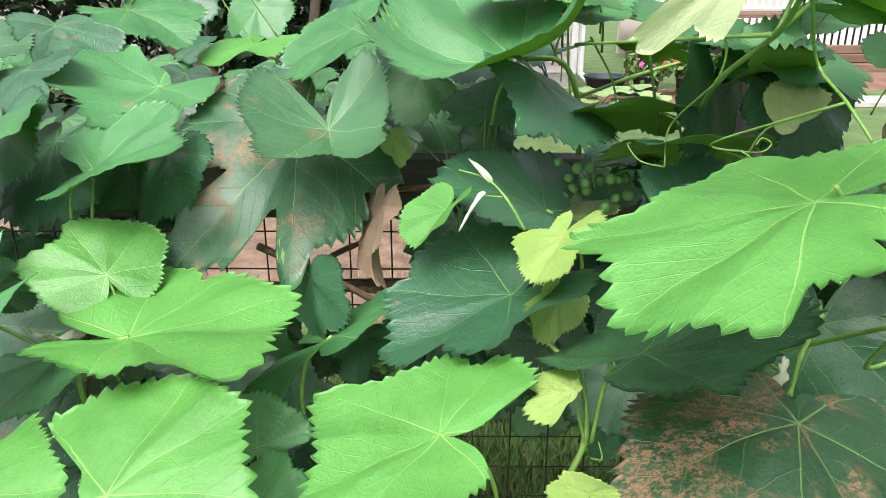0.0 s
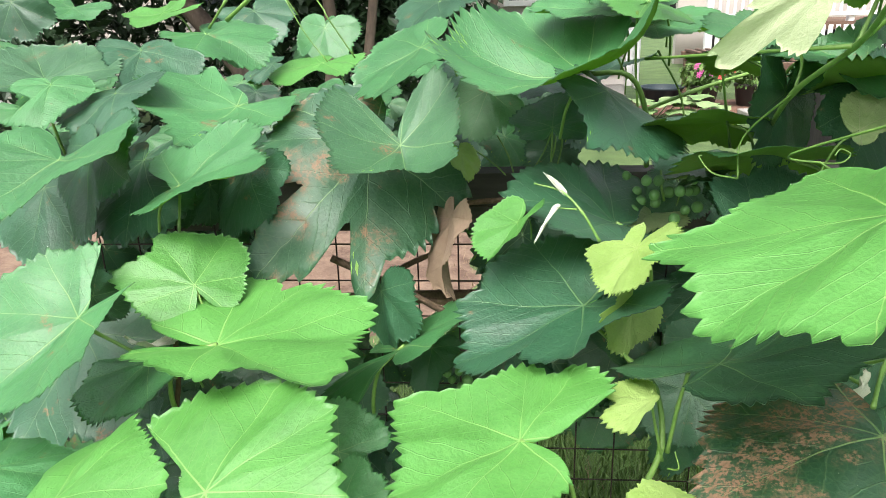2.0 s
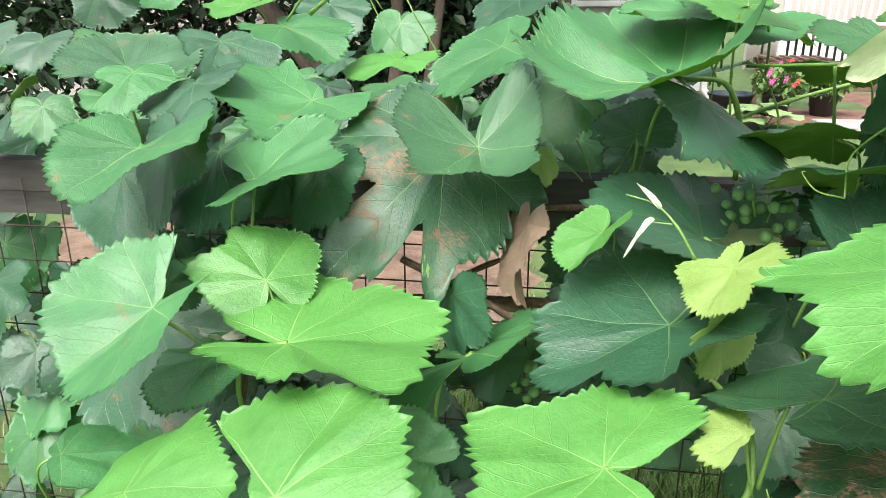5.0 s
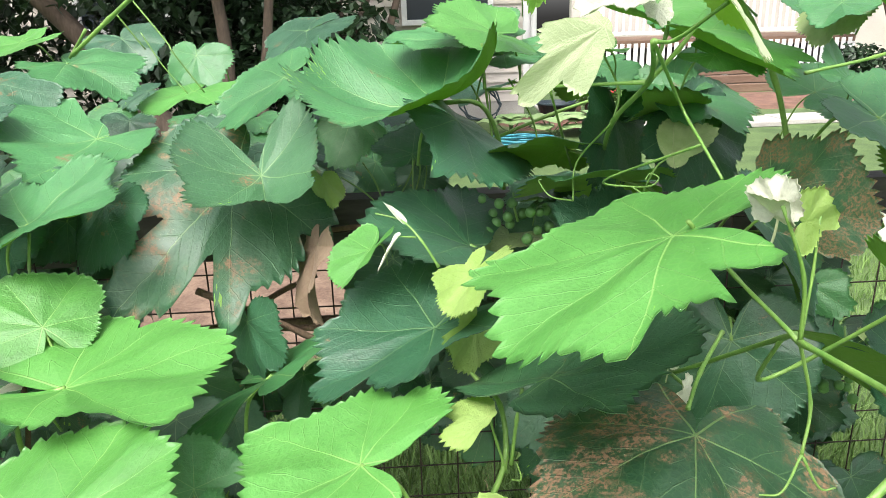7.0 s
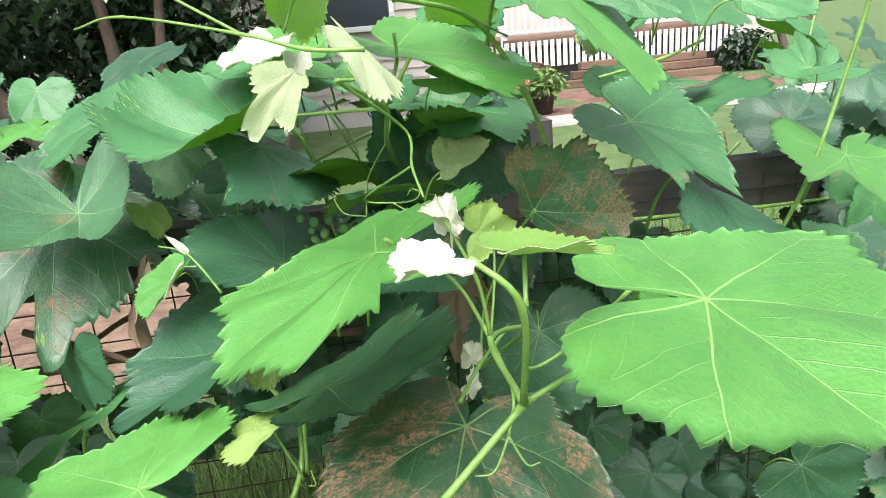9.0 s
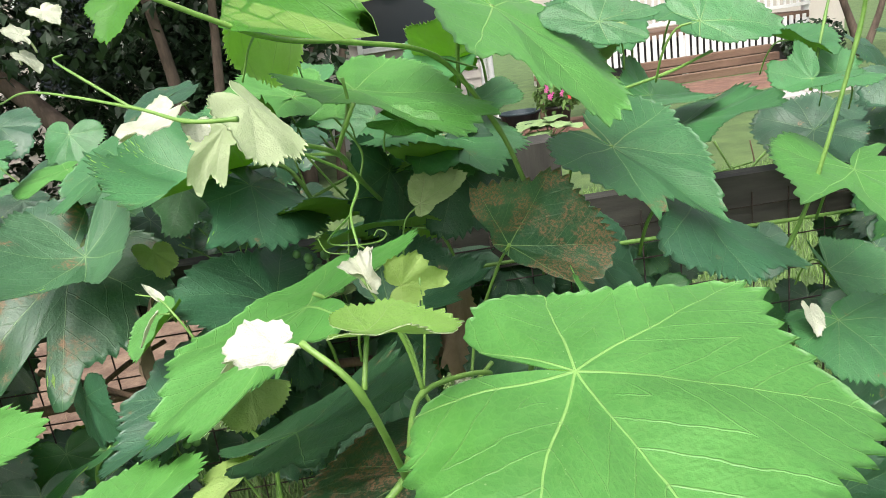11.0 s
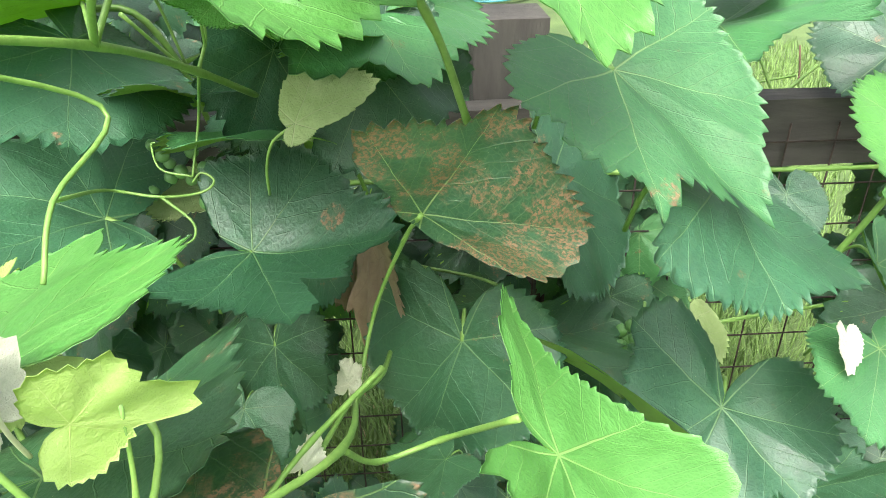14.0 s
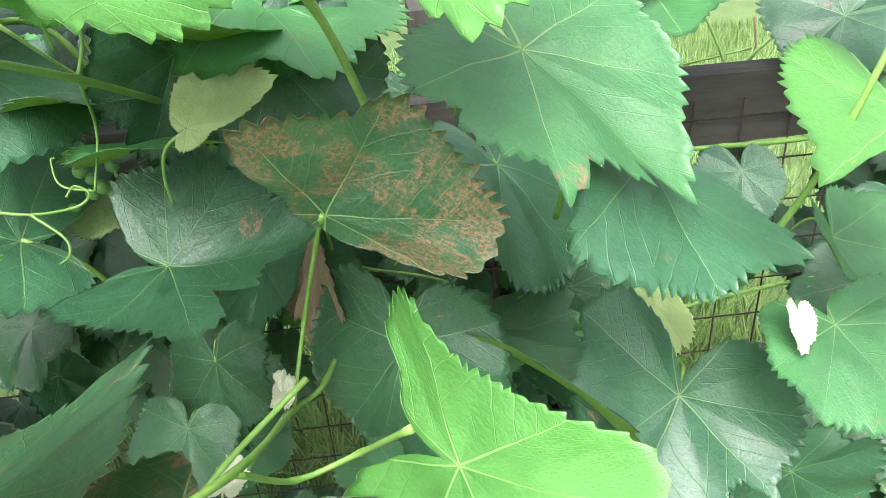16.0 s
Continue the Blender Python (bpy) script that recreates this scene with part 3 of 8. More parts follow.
for y in (-0.26, 0.26):
    part("rail", box_bm((0.86, 0.05, 0.07), (0, y, 0.57), 0.004), BROWN_WOOD, rack)
for x in (-0.36, 0.36):
    for y in (-0.26, 0.26):
        part("leg", box_bm((0.06, 0.055, 0.55), (x, y, 0.275), 0.004), BROWN_WOOD, rack)


# ---- pots with flowers ----
def cone(r0, r1, h, n=24, wall=0.008):
    prof = [(0, 0), (r0, 0), (r1, h - 0.03), (r1 + 0.012, h - 0.03), (r1 + 0.012, h), (r1 - wall, h), (r1 - wall - 0.004, h * 0.8), (0, h * 0.8)]
    verts, faces = [], []
    for r, z in prof:
        for k in range(n):
            verts.append((r * math.cos(2 * math.pi * k / n), r * math.sin(2 * math.pi * k / n), z))
    for j in range(len(prof) - 1):
        for k in range(n):
            faces.append((j * n + k, j * n + (k + 1) % n, (j + 1) * n + (k + 1) % n, (j + 1) * n + k))
    return verts, faces


def leaf_cloud(count, centre, radius, size, seed, shell=0.4, droop=0.3):
    """Small folded leaves scattered through a rounded volume."""
    q = random.Random(seed)
    verts, faces = [], []
    for _ in range(count):
        while True:
            d = Vector((q.uniform(-1, 1), q.uniform(-1, 1), q.uniform(-1, 1)))
            if shell < d.length < 1:
                break
        c = Vector(centre) + Vector((d.x * radius[0], d.y * radius[1], d.z * radius[2]))
        s = size * q.uniform(0.6, 1.3)
        t = Vector((q.uniform(-1, 1), q.uniform(-1, 1), q.uniform(-1, 0.4) - droop)).normalized()
        n = (Vector((q.uniform(-0.7, 0.7), q.uniform(-0.7, 0.7), 1)) - t * 0.2).normalized()
        w = t.cross(n).normalized()
        i = len(verts)
        verts += [c, c + t * s * 0.5 + w * s * 0.3 + n * s * 0.08, c + t * s, c + t * s * 0.5 - w * s * 0.3 + n * s * 0.08]
        faces += [(i, i + 1, i + 2), (i, i + 2, i + 3)]
    return verts, faces


def flower_pot(x, y, seed, blooms):
    pot = tagged(new("flower_pot"), "dark pot with pink and red blooming impatiens" if blooms else "dark pot with green leafy plant", "plant pot", group="pots by the house")
    pot.location = (x, y, 0.04)
    v, f = cone(0.12, 0.16, 0.26)
    child("pot", mesh_of("pot", v, f, (POT,)), pot)
    v, f = leaf_cloud(520, (0, 0, 0.40), (0.30, 0.28, 0.20), 0.085, seed, 0.2)
    child("foliage", mesh_of("foliage", v, f, (BLADE,), smooth=False), pot)
    q = random.Random(seed)
    petal = None
    for i in range(blooms):
        a, rr = q.uniform(0, 6.28), q.uniform(0.1, 0.3)
        verts, faces = [], []
        for k in range(5):
            b = k * 1.2566
            j = len(verts)
            verts += [(0, 0, 0), (0.022 * math.cos(b - 0.5), 0.006, 0.022 * math.sin(b - 0.5)), (0.036 * math.cos(b), 0.0, 0.036 * math.sin(b)), (0.022 * math.cos(b + 0.5), 0.006, 0.022 * math.sin(b + 0.5))]
            faces.append((j, j + 1, j + 2, j + 3))
        fl = child("flower", mesh_of("flower", verts, faces, (PINK if (math.cos(a) < 0.1) else RED,), smooth=False), pot)
        fl.location = (rr * math.cos(a), -0.12 - 0.2 * q.random(), 0.36 + 0.28 * q.random())
    return pot


flower_pot(2.46, 8.75, 4, 16)
flower_pot(3.00, 8.85, 5, 0)
tub = tagged(new("tub", mesh_of("tub", *[a for a in cone(0.2, 0.26, 0.2)], (HOSE_DARK,))), "dark round plastic tub by the downspout", "tub")
tub.location = (2.05, 9.15, 0.05)


def coil(name, centre, radius, turns, mat, label, seed, tube_r=0.011):
    q = random.Random(seed)
    pts = []
    for i in range(turns * 14):
        a = 2 * math.pi * i / 14
        r = radius * (0.75 + 0.3 * q.random())
        pts.append((r * math.cos(a) * 1.25, r * math.sin(a), 0.02 + 0.016 * (i / 14) + 0.01 * q.random()))
    v, f = tube(curve_points(pts, 3), tube_r, 6)
    ob = tagged(new(name, mesh_of(name, v, f, (mat,))), label, "hose")
    ob.location = centre
    return ob


coil("garden_hose", (1.25, 7.2, 0.0), 0.30, 6, HOSE_BLUE, "teal garden hose coiled on the grass", 3)
coil("garden_hose", (1.05, 9.05, 0.25), 0.22, 3, HOSE_DARK, "dark hose coil against the siding", 8).rotation_euler = (radians(80), 0, 0)


def squash(x, y, seed):
    q = random.Random(seed)
    plant = tagged(new("squash_plant"), "low plant with broad pale green leaves", "plant", group="squash plants")
    plant.location = (x, y, 0)
    for i in range(7):
        a, d, h = q.uniform(0, 6.28), q.uniform(0.05, 0.3), q.uniform(0.12, 0.28)
        c = Vector((d * math.cos(a), d * math.sin(a), h))
        ring = [c + Vector((0.15 * math.cos(b) * (1 + 0.12 * math.sin(5 * b)), 0.15 * math.sin(b) * (1 + 0.12 * math.sin(5 * b)), -0.03 + 0.02 * math.sin(3 * b + i))) for b in [k * 0.3927 for k in range(16)]]
        child("leaf", mesh_of("leaf", [c] + ring, [(0, 1 + k, 1 + (k + 1) % 16) for k in range(16)], (SQUASH,)), plant)
        v, f = tube([(0, 0, 0), c * 0.6, c], 0.006, 5)
        child("stalk", mesh_of("stalk", v, f, (SQUASH,)), plant)


squash(1.75, 8.05, 2)
squash(2.15, 8.0, 3)
squash(1.3, 8.2, 6)


# ---- trees ----
def tree(x, y, stems, crown, seed, label):
    ob = tagged(new("tree"), label, "tree", group="trees behind the vine")
    ob.location = (x, y, 0)
    for pts, r in stems:
        line = curve_points(pts, 5)
        v, f = tube(line, [r * (1 - 0.6 * i / len(line)) for i in range(len(line))], 9)
        child("trunk", mesh_of("trunk", v, f, (BARK_TREE,)), ob)
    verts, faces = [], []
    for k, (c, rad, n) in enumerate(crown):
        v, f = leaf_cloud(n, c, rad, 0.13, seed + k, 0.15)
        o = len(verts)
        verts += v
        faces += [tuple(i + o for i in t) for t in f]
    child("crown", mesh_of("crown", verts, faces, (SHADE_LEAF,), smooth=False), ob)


# the crown's last, highest cloud is an unseen canopy added to block skylight
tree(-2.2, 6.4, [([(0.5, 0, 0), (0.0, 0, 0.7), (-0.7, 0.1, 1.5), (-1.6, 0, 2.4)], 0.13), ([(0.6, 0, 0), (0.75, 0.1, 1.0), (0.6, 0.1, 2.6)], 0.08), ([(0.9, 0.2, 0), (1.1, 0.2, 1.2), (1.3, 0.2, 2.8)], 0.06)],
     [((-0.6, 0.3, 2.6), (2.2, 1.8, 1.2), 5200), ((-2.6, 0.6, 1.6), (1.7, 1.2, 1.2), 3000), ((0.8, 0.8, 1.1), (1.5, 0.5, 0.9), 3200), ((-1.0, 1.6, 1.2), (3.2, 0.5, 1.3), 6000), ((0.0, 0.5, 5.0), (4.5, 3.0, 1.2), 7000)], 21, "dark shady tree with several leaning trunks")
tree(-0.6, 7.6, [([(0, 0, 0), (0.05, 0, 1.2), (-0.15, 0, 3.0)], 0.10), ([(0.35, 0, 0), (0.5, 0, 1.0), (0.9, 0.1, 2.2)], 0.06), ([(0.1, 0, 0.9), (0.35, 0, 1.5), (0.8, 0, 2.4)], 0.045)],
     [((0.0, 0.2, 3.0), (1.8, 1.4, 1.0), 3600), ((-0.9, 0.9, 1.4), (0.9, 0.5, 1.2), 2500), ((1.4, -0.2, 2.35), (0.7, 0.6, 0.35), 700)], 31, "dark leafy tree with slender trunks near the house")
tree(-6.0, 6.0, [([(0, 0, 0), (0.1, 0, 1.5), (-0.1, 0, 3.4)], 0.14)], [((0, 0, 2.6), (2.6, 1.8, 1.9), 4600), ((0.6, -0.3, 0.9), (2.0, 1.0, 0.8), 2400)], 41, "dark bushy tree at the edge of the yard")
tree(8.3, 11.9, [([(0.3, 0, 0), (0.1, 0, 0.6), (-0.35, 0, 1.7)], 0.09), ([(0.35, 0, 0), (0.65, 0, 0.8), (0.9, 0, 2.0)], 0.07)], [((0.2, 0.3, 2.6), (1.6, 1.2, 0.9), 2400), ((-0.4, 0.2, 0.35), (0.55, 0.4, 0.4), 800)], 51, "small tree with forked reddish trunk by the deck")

# ---- fence ----
fence = tagged(new("fence"), "weathered wooden rail fence with rusty welded wire mesh", "fence")
fence.location = (0.3, 1.0, 0)


def plank(w, d, h, seed):
    """A weathered board with uneven, slightly worn edges."""
    n = 40
    verts, faces = [], []
    for i in range(n + 1):
        x = -w / 2 + w * i / n
        for k, (sy, sz) in enumerate(((-1, -1), (1, -1), (1, 1), (-1, 1))):
            verts.append((x, sy * d / 2 + 0.002 * noise.noise((x * 6, k, seed)), sz * h / 2 + 0.003 * noise.noise((x * 5, k + 9, seed))))
    for i in range(n):
        for k in range(4):
            a, b = i * 4 + k, i * 4 + (k + 1) % 4
            faces.append((a, b, b + 4, a + 4))
    faces += [(3, 2, 1, 0), tuple(n * 4 + k for k in range(4))]
    return mesh_of("plank", verts, faces, (GREY_WOOD,), smooth=False)


for z0, dep in ((0.985, 0.04), (0.24, 0.04)):
    ob = child("rail", plank(4.6, dep, 0.085, z0), fence, "grey weathered wooden rail")
    ob.location = (0, 0, z0)
for x in (-1.75, 0.2, 1.9):
    ob = child("post", plank(1.12, 0.09, 0.09, x), fence, "grey weathered wooden post")
    ob.matrix_basis = pose(x, 0.067, 0.56, 0, -90, 0)
for i in range(75):
    x = -2.25 + i * 0.0605
    v, f = tube([(x, -0.026, 0.03), (x + 0.004 * noise.noise((i, 0, 0)), -0.027, 0.5), (x, -0.026, 1.0)], 0.0013, 5)
    child("wire", mesh_of("wire", v, f, (WIRE,)), fence)
for j in range(17):
    z = 0.06 + j * 0.0575
    v, f = tube([(-2.3, -0.029, z), (-0.8, -0.0295, z + 0.003), (0.7, -0.029, z - 0.003), (2.3, -0.029, z)], 0.0013, 5)
    child("wire", mesh_of("wire", v, f, (WIRE,)), fence)


# ---- vine wood and shoots ----
def cane(kind, pts, r0, r1):
    line = curve_points(pts, 6)
    n = len(line)
    rad = []
    for i in range(n):
        s = i / max(1, n - 1)
        swell = 1.0 + (0.28 if i % 6 == 0 and kind == "green" else 0.0)
        rad.append((r0 + (r1 - r0) * s) * swell * (1 + (0.25 * noise.noise((i * 0.7, r0 * 900, 3)) if kind == "bark" else 0)))
    v, f = tube(line, rad, 9 if kind != "tendril" else 6)
    base = Vector(vine.location)
    name, label = {"green": ("shoot", "fresh green shoot"), "bark": ("cane", "old brown woody cane"), "tendril": ("tendril", "thin curling tendril")}[kind]
    return child(name, mesh_of(name, [p - base for p in v], f, (BARK if kind == "bark" else STALK,)), vine, label)


cane("green", [(0.258, 0.211, 1.105), (0.208, 0.197, 1.064)], 0.0018, 0.0021)
cane("green", [(0.258, 0.211, 1.105), (0.296, 0.222, 1.116), (0.330, 0.290, 1.090), (0.327, 0.220, 1.159)], 0.0018, 0.0013)
cane("green", [(0.272, 0.342, 1.080), (0.261, 0.410, 1.099), (0.210, 0.372, 1.150)], 0.0016, 0.0013)
cane("green", [(0.272, 0.342, 1.080), (0.264, 0.334, 1.125), (0.246, 0.333, 1.168)], 0.0014, 0.0010)
cane("green", [(0.272, 0.342, 1.080), (0.279, 0.350, 1.120), (0.281, 0.354, 1.155)], 0.0010, 0.0008)
cane("green", [(0.272, 0.342, 1.080), (0.286, 0.345, 1.035), (0.279, 0.336, 1.006)], 0.0012, 0.0010)
cane("tendril", [(0.279, 0.336, 1.006), (0.266, 0.330, 0.984), (0.252, 0.331, 0.982)], 0.0010, 0.0006)
cane("tendril", [(0.279, 0.336, 1.006), (0.289, 0.329, 0.986), (0.299, 0.328, 0.986)], 0.0010, 0.0006)
cane("green", [(0.258, 0.211, 1.105), (0.248, 0.169, 1.174), (0.229, 0.175, 1.196)], 0.0018, 0.0013)
cane("green", [(0.250, 0.170, 1.174), (0.254, 0.183, 1.192)], 0.0011, 0.0010)
cane("green", [(0.060, 0.440, 1.395), (0.187, 0.508, 1.323), (0.255, 0.560, 1.308), (0.333, 0.604, 1.284), (0.385, 0.620, 1.210), (0.412, 0.626, 1.135)], 0.0021, 0.0027)
cane("green", [(0.333, 0.604, 1.284), (0.377, 0.651, 1.266)], 0.0011, 0.0010)
cane("green", [(0.255, 0.570, 1.305), (0.237, 0.579, 1.346)], 0.0013, 0.0011)
cane("tendril", [(0.187, 0.508, 1.323), (0.187, 0.562, 1.352)], 0.0013, 0.0010)
cane("tendril", [(0.187, 0.508, 1.323), (0.169, 0.573, 1.313), (0.156, 0.587, 1.287)], 0.0011, 0.0010)
cane("green", [(0.232, 0.520, 1.220), (0.245, 0.496, 1.245), (0.254, 0.490, 1.261)], 0.0019, 0.0016)
cane("green", [(0.232, 0.520, 1.220), (0.135, 0.755, 1.197)], 0.0016, 0.0014)
cane("tendril", [(0.242, 0.641, 1.174), (0.221, 0.694, 1.125), (0.214, 0.677, 1.088)], 0.0012, 0.0010)
cane("tendril", [(0.214, 0.677, 1.088), (0.191, 0.681, 1.093), (0.182, 0.698, 1.105), (0.185, 0.699, 1.107)], 0.0010, 0.0006)
cane("green", [(0.038, 0.399, 1.299), (0.074, 0.366, 1.303), (0.143, 0.316, 1.288), (0.176, 0.291, 1.278), (0.204, 0.278, 1.276)], 0.0005, 0.0013)
cane("tendril", [(0.143, 0.316, 1.288), (0.107, 0.346, 1.310), (0.093, 0.360, 1.319), (0.099, 0.360, 1.321)], 0.0010, 0.0006)
cane("green", [(0.192, 0.399, 1.254), (0.232, 0.520, 1.220), (0.242, 0.641, 1.174), (0.264, 0.755, 1.117)], 0.0018, 0.0027)
cane("tendril", [(0.192, 0.399, 1.254), (0.244, 0.481, 1.205), (0.240, 0.430, 1.186), (0.243, 0.402, 1.168)], 0.0013, 0.0010)
cane("tendril", [(0.240, 0.430, 1.186), (0.208, 0.546, 1.138), (0.234, 0.552, 1.130), (0.254, 0.561, 1.128), (0.261, 0.563, 1.134), (0.254, 0.565, 1.138), (0.249, 0.563, 1.133)], 0.0010, 0.0006)
cane("tendril", [(0.234, 0.552, 1.130), (0.250, 0.545, 1.118), (0.251, 0.541, 1.110), (0.245, 0.540, 1.106)], 0.0009, 0.0006)
cane("green", [(0.192, 0.399, 1.254), (0.206, 0.400, 1.255), (0.206, 0.335, 1.274)], 0.0014, 0.0010)
cane("green", [(0.242, 0.641, 1.174), (0.248, 0.648, 1.202), (0.228, 0.640, 1.239)], 0.0013, 0.0011)
cane("green", [(0.232, 0.520, 1.220), (0.247, 0.529, 1.255), (0.247, 0.526, 1.280)], 0.0016, 0.0014)
cane("green", [(0.258, 0.211, 1.105), (0.272, 0.342, 1.080), (0.329, 0.459, 1.026), (0.322, 0.641, 0.903), (0.341, 0.697, 0.881), (0.360, 0.806, 0.872)], 0.0018, 0.0026)
cane("green", [(0.301, 0.555, 0.930), (0.317, 0.641, 0.901)], 0.0021, 0.0019)
cane("green", [(0.329, 0.459, 1.026), (0.343, 0.512, 0.961), (0.384, 0.516, 0.973), (0.417, 0.440, 1.059)], 0.0019, 0.0018)
cane("green", [(0.322, 0.642, 0.905), (0.340, 0.668, 0.971), (0.366, 0.615, 1.062), (0.377, 0.578, 1.099)], 0.0018, 0.0014)
cane("green", [(0.499, 0.814, 0.840), (0.461, 0.830, 0.884), (0.376, 0.846, 0.903)], 0.0018, 0.0018)
cane("green", [(0.280, 0.930, 0.965), (0.620, 0.930, 0.965), (0.850, 0.940, 0.955), (1.150, 0.950, 0.950)], 0.0029, 0.0029)
cane("green", [(0.783, 1.040, 0.963), (0.861, 1.076, 0.993), (0.938, 1.124, 1.025)], 0.0026, 0.0024)
cane("green", [(0.841, 1.116, 1.061), (0.862, 1.077, 0.996)], 0.0021, 0.0019)
cane("bark", [(0.934, 1.169, 1.042), (0.928, 1.144, 0.998), (0.889, 1.118, 0.990)], 0.0014, 0.0014)
cane("green", [(0.818, 1.117, 1.001), (0.920, 1.139, 1.008)], 0.0014, 0.0014)
cane("green", [(0.687, 0.640, 1.005), (0.716, 0.623, 1.094), (0.762, 0.623, 1.245), (0.765, 0.616, 1.293)], 0.0026, 0.0021)
cane("green", [(0.579, 0.910, 1.190), (0.686, 0.929, 1.207), (0.769, 0.962, 1.226)], 0.0024, 0.0021)
cane("green", [(0.825, 0.806, 1.169), (0.859, 0.830, 1.257), (0.872, 0.839, 1.290)], 0.0019, 0.0018)
cane("green", [(0.724, 0.880, 0.778), (0.816, 0.898, 0.778), (0.919, 0.906, 0.784)], 0.0027, 0.0026)
cane("green", [(-0.426, 0.612, 0.952), (-0.367, 0.624, 0.906), (-0.356, 0.630, 0.890)], 0.0018, 0.0019)
cane("bark", [(-0.361, 0.650, 0.926), (-0.358, 0.632, 0.874), (-0.386, 0.643, 0.789)], 0.0026, 0.0029)
cane("green", [(-0.400, 0.794, 1.047), (-0.396, 0.772, 1.014), (-0.401, 0.766, 0.966)], 0.0018, 0.0016)
cane("green", [(0.074, 0.591, 0.968), (0.100, 0.565, 0.948), (0.118, 0.540, 0.934), (0.118, 0.507, 0.899), (0.099, 0.492, 0.859)], 0.0018, 0.0029)
cane("green", [(0.130, 0.492, 0.976), (0.127, 0.501, 0.941), (0.123, 0.506, 0.894)], 0.0014, 0.0018)
cane("green", [(0.101, 0.484, 0.957), (0.109, 0.494, 0.924), (0.119, 0.504, 0.887)], 0.0010, 0.0013)
cane("tendril", [(0.123, 0.501, 0.881), (0.130, 0.493, 0.887), (0.127, 0.498, 0.900)], 0.0010, 0.0006)
cane("green", [(0.346, 0.593, 0.970), (0.299, 0.531, 0.961), (0.270, 0.485, 0.952)], 0.0021, 0.0018)
cane("bark", [(-0.204, 0.880, 0.883), (-0.142, 0.897, 0.918), (-0.087, 0.908, 0.939)], 0.0040, 0.0036)
cane("bark", [(-0.239, 0.892, 0.865), (-0.157, 0.881, 0.874), (-0.064, 0.886, 0.868)], 0.0048, 0.0048)
cane("bark", [(-0.230, 0.834, 0.951), (-0.145, 0.819, 0.917), (-0.078, 0.815, 0.881)], 0.0048, 0.0044)
cane("bark", [(-0.089, 0.955, 0.987), (-0.022, 0.934, 0.999), (0.041, 0.932, 1.001)], 0.0040, 0.0036)
cane("green", [(0.122, 0.975, 1.089), (0.260, 1.022, 1.133), (0.362, 1.059, 1.157)], 0.0027, 0.0024)
cane("green", [(0.139, 0.838, 1.243), (0.149, 0.880, 1.178), (0.160, 0.900, 1.110)], 0.0014, 0.0014)
cane("green", [(0.185, 0.931, 1.194), (0.219, 0.935, 1.136), (0.229, 0.937, 1.077)], 0.0013, 0.0013)
cane("green", [(0.188, 0.680, 1.203), (0.212, 0.727, 1.150), (0.236, 0.776, 1.100)], 0.0013, 0.0013)
cane("green", [(0.129, 0.928, 1.199), (0.150, 0.938, 1.159)], 0.0014, 0.0014)
cane("green", [(0.186, 0.840, 1.051), (0.247, 0.845, 1.053), (0.327, 0.833, 1.061)], 0.0027, 0.0026)
cane("green", [(0.067, 0.559, 1.063), (0.052, 0.567, 1.087), (0.036, 0.581, 1.101), (0.013, 0.591, 1.106)], 0.0013, 0.0007)
cane("green", [(0.048, 0.567, 1.089), (0.032, 0.576, 1.088)], 0.0008, 0.0006)
cane("green", [(0.059, 0.971, 1.091), (0.050, 0.981, 1.061), (0.035, 0.991, 1.030)], 0.0011, 0.0011)
cane("green", [(0.064, 0.971, 1.091), (0.063, 0.982, 1.060), (0.055, 0.992, 1.029)], 0.0011, 0.0011)
cane("green", [(0.072, 0.972, 1.093), (0.073, 0.984, 1.063), (0.068, 0.994, 1.033)], 0.0011, 0.0011)
cane("green", [(-0.048, 0.954, 1.066), (-0.022, 0.970, 1.043), (-0.001, 0.984, 1.019)], 0.0011, 0.0011)
cane("green", [(-0.017, 0.963, 1.084), (-0.002, 0.975, 1.054), (0.007, 0.986, 1.023)], 0.0011, 0.0011)
cane("green", [(-0.214, 0.756, 1.313), (-0.270, 0.793, 1.281), (-0.329, 0.829, 1.245)], 0.0024, 0.0024)
cane("tendril", [(-0.231, 0.764, 1.298), (-0.201, 0.758, 1.257), (-0.194, 0.754, 1.245), (-0.169, 0.759, 1.204)], 0.0010, 0.0008)
cane("tendril", [(-0.263, 0.795, 1.289), (-0.238, 0.801, 1.249)], 0.0010, 0.0008)
cane("green", [(-0.471, 1.226, 1.273), (-0.519, 1.260, 1.228)], 0.0024, 0.0021)
cane("tendril", [(-0.298, 0.972, 1.267), (-0.275, 0.970, 1.224), (-0.247, 0.970, 1.186)], 0.0010, 0.0009)
# old wood from the ground up to the rail
cane("bark", [(0.50, 1.06, 0.0), (0.47, 1.07, 0.3), (0.52, 1.05, 0.7), (0.45, 1.05, 0.98), (0.1, 1.05, 1.0), (-0.6, 1.06, 0.99), (-1.3, 1.05, 1.02)], 0.016, 0.008)
cane("bark", [(0.52, 1.07, 0.0), (0.56, 1.08, 0.5), (0.60, 1.06, 0.96), (1.0, 1.05, 0.99), (1.5, 1.05, 1.0)], 0.014, 0.007)
cane("bark", [(-0.62, 1.06, 0.0), (-0.6, 1.07, 0.5), (-0.5, 0.95, 0.80), (-0.1, 0.93, 0.86), (0.2, 0.94, 0.84)], 0.012, 0.007)


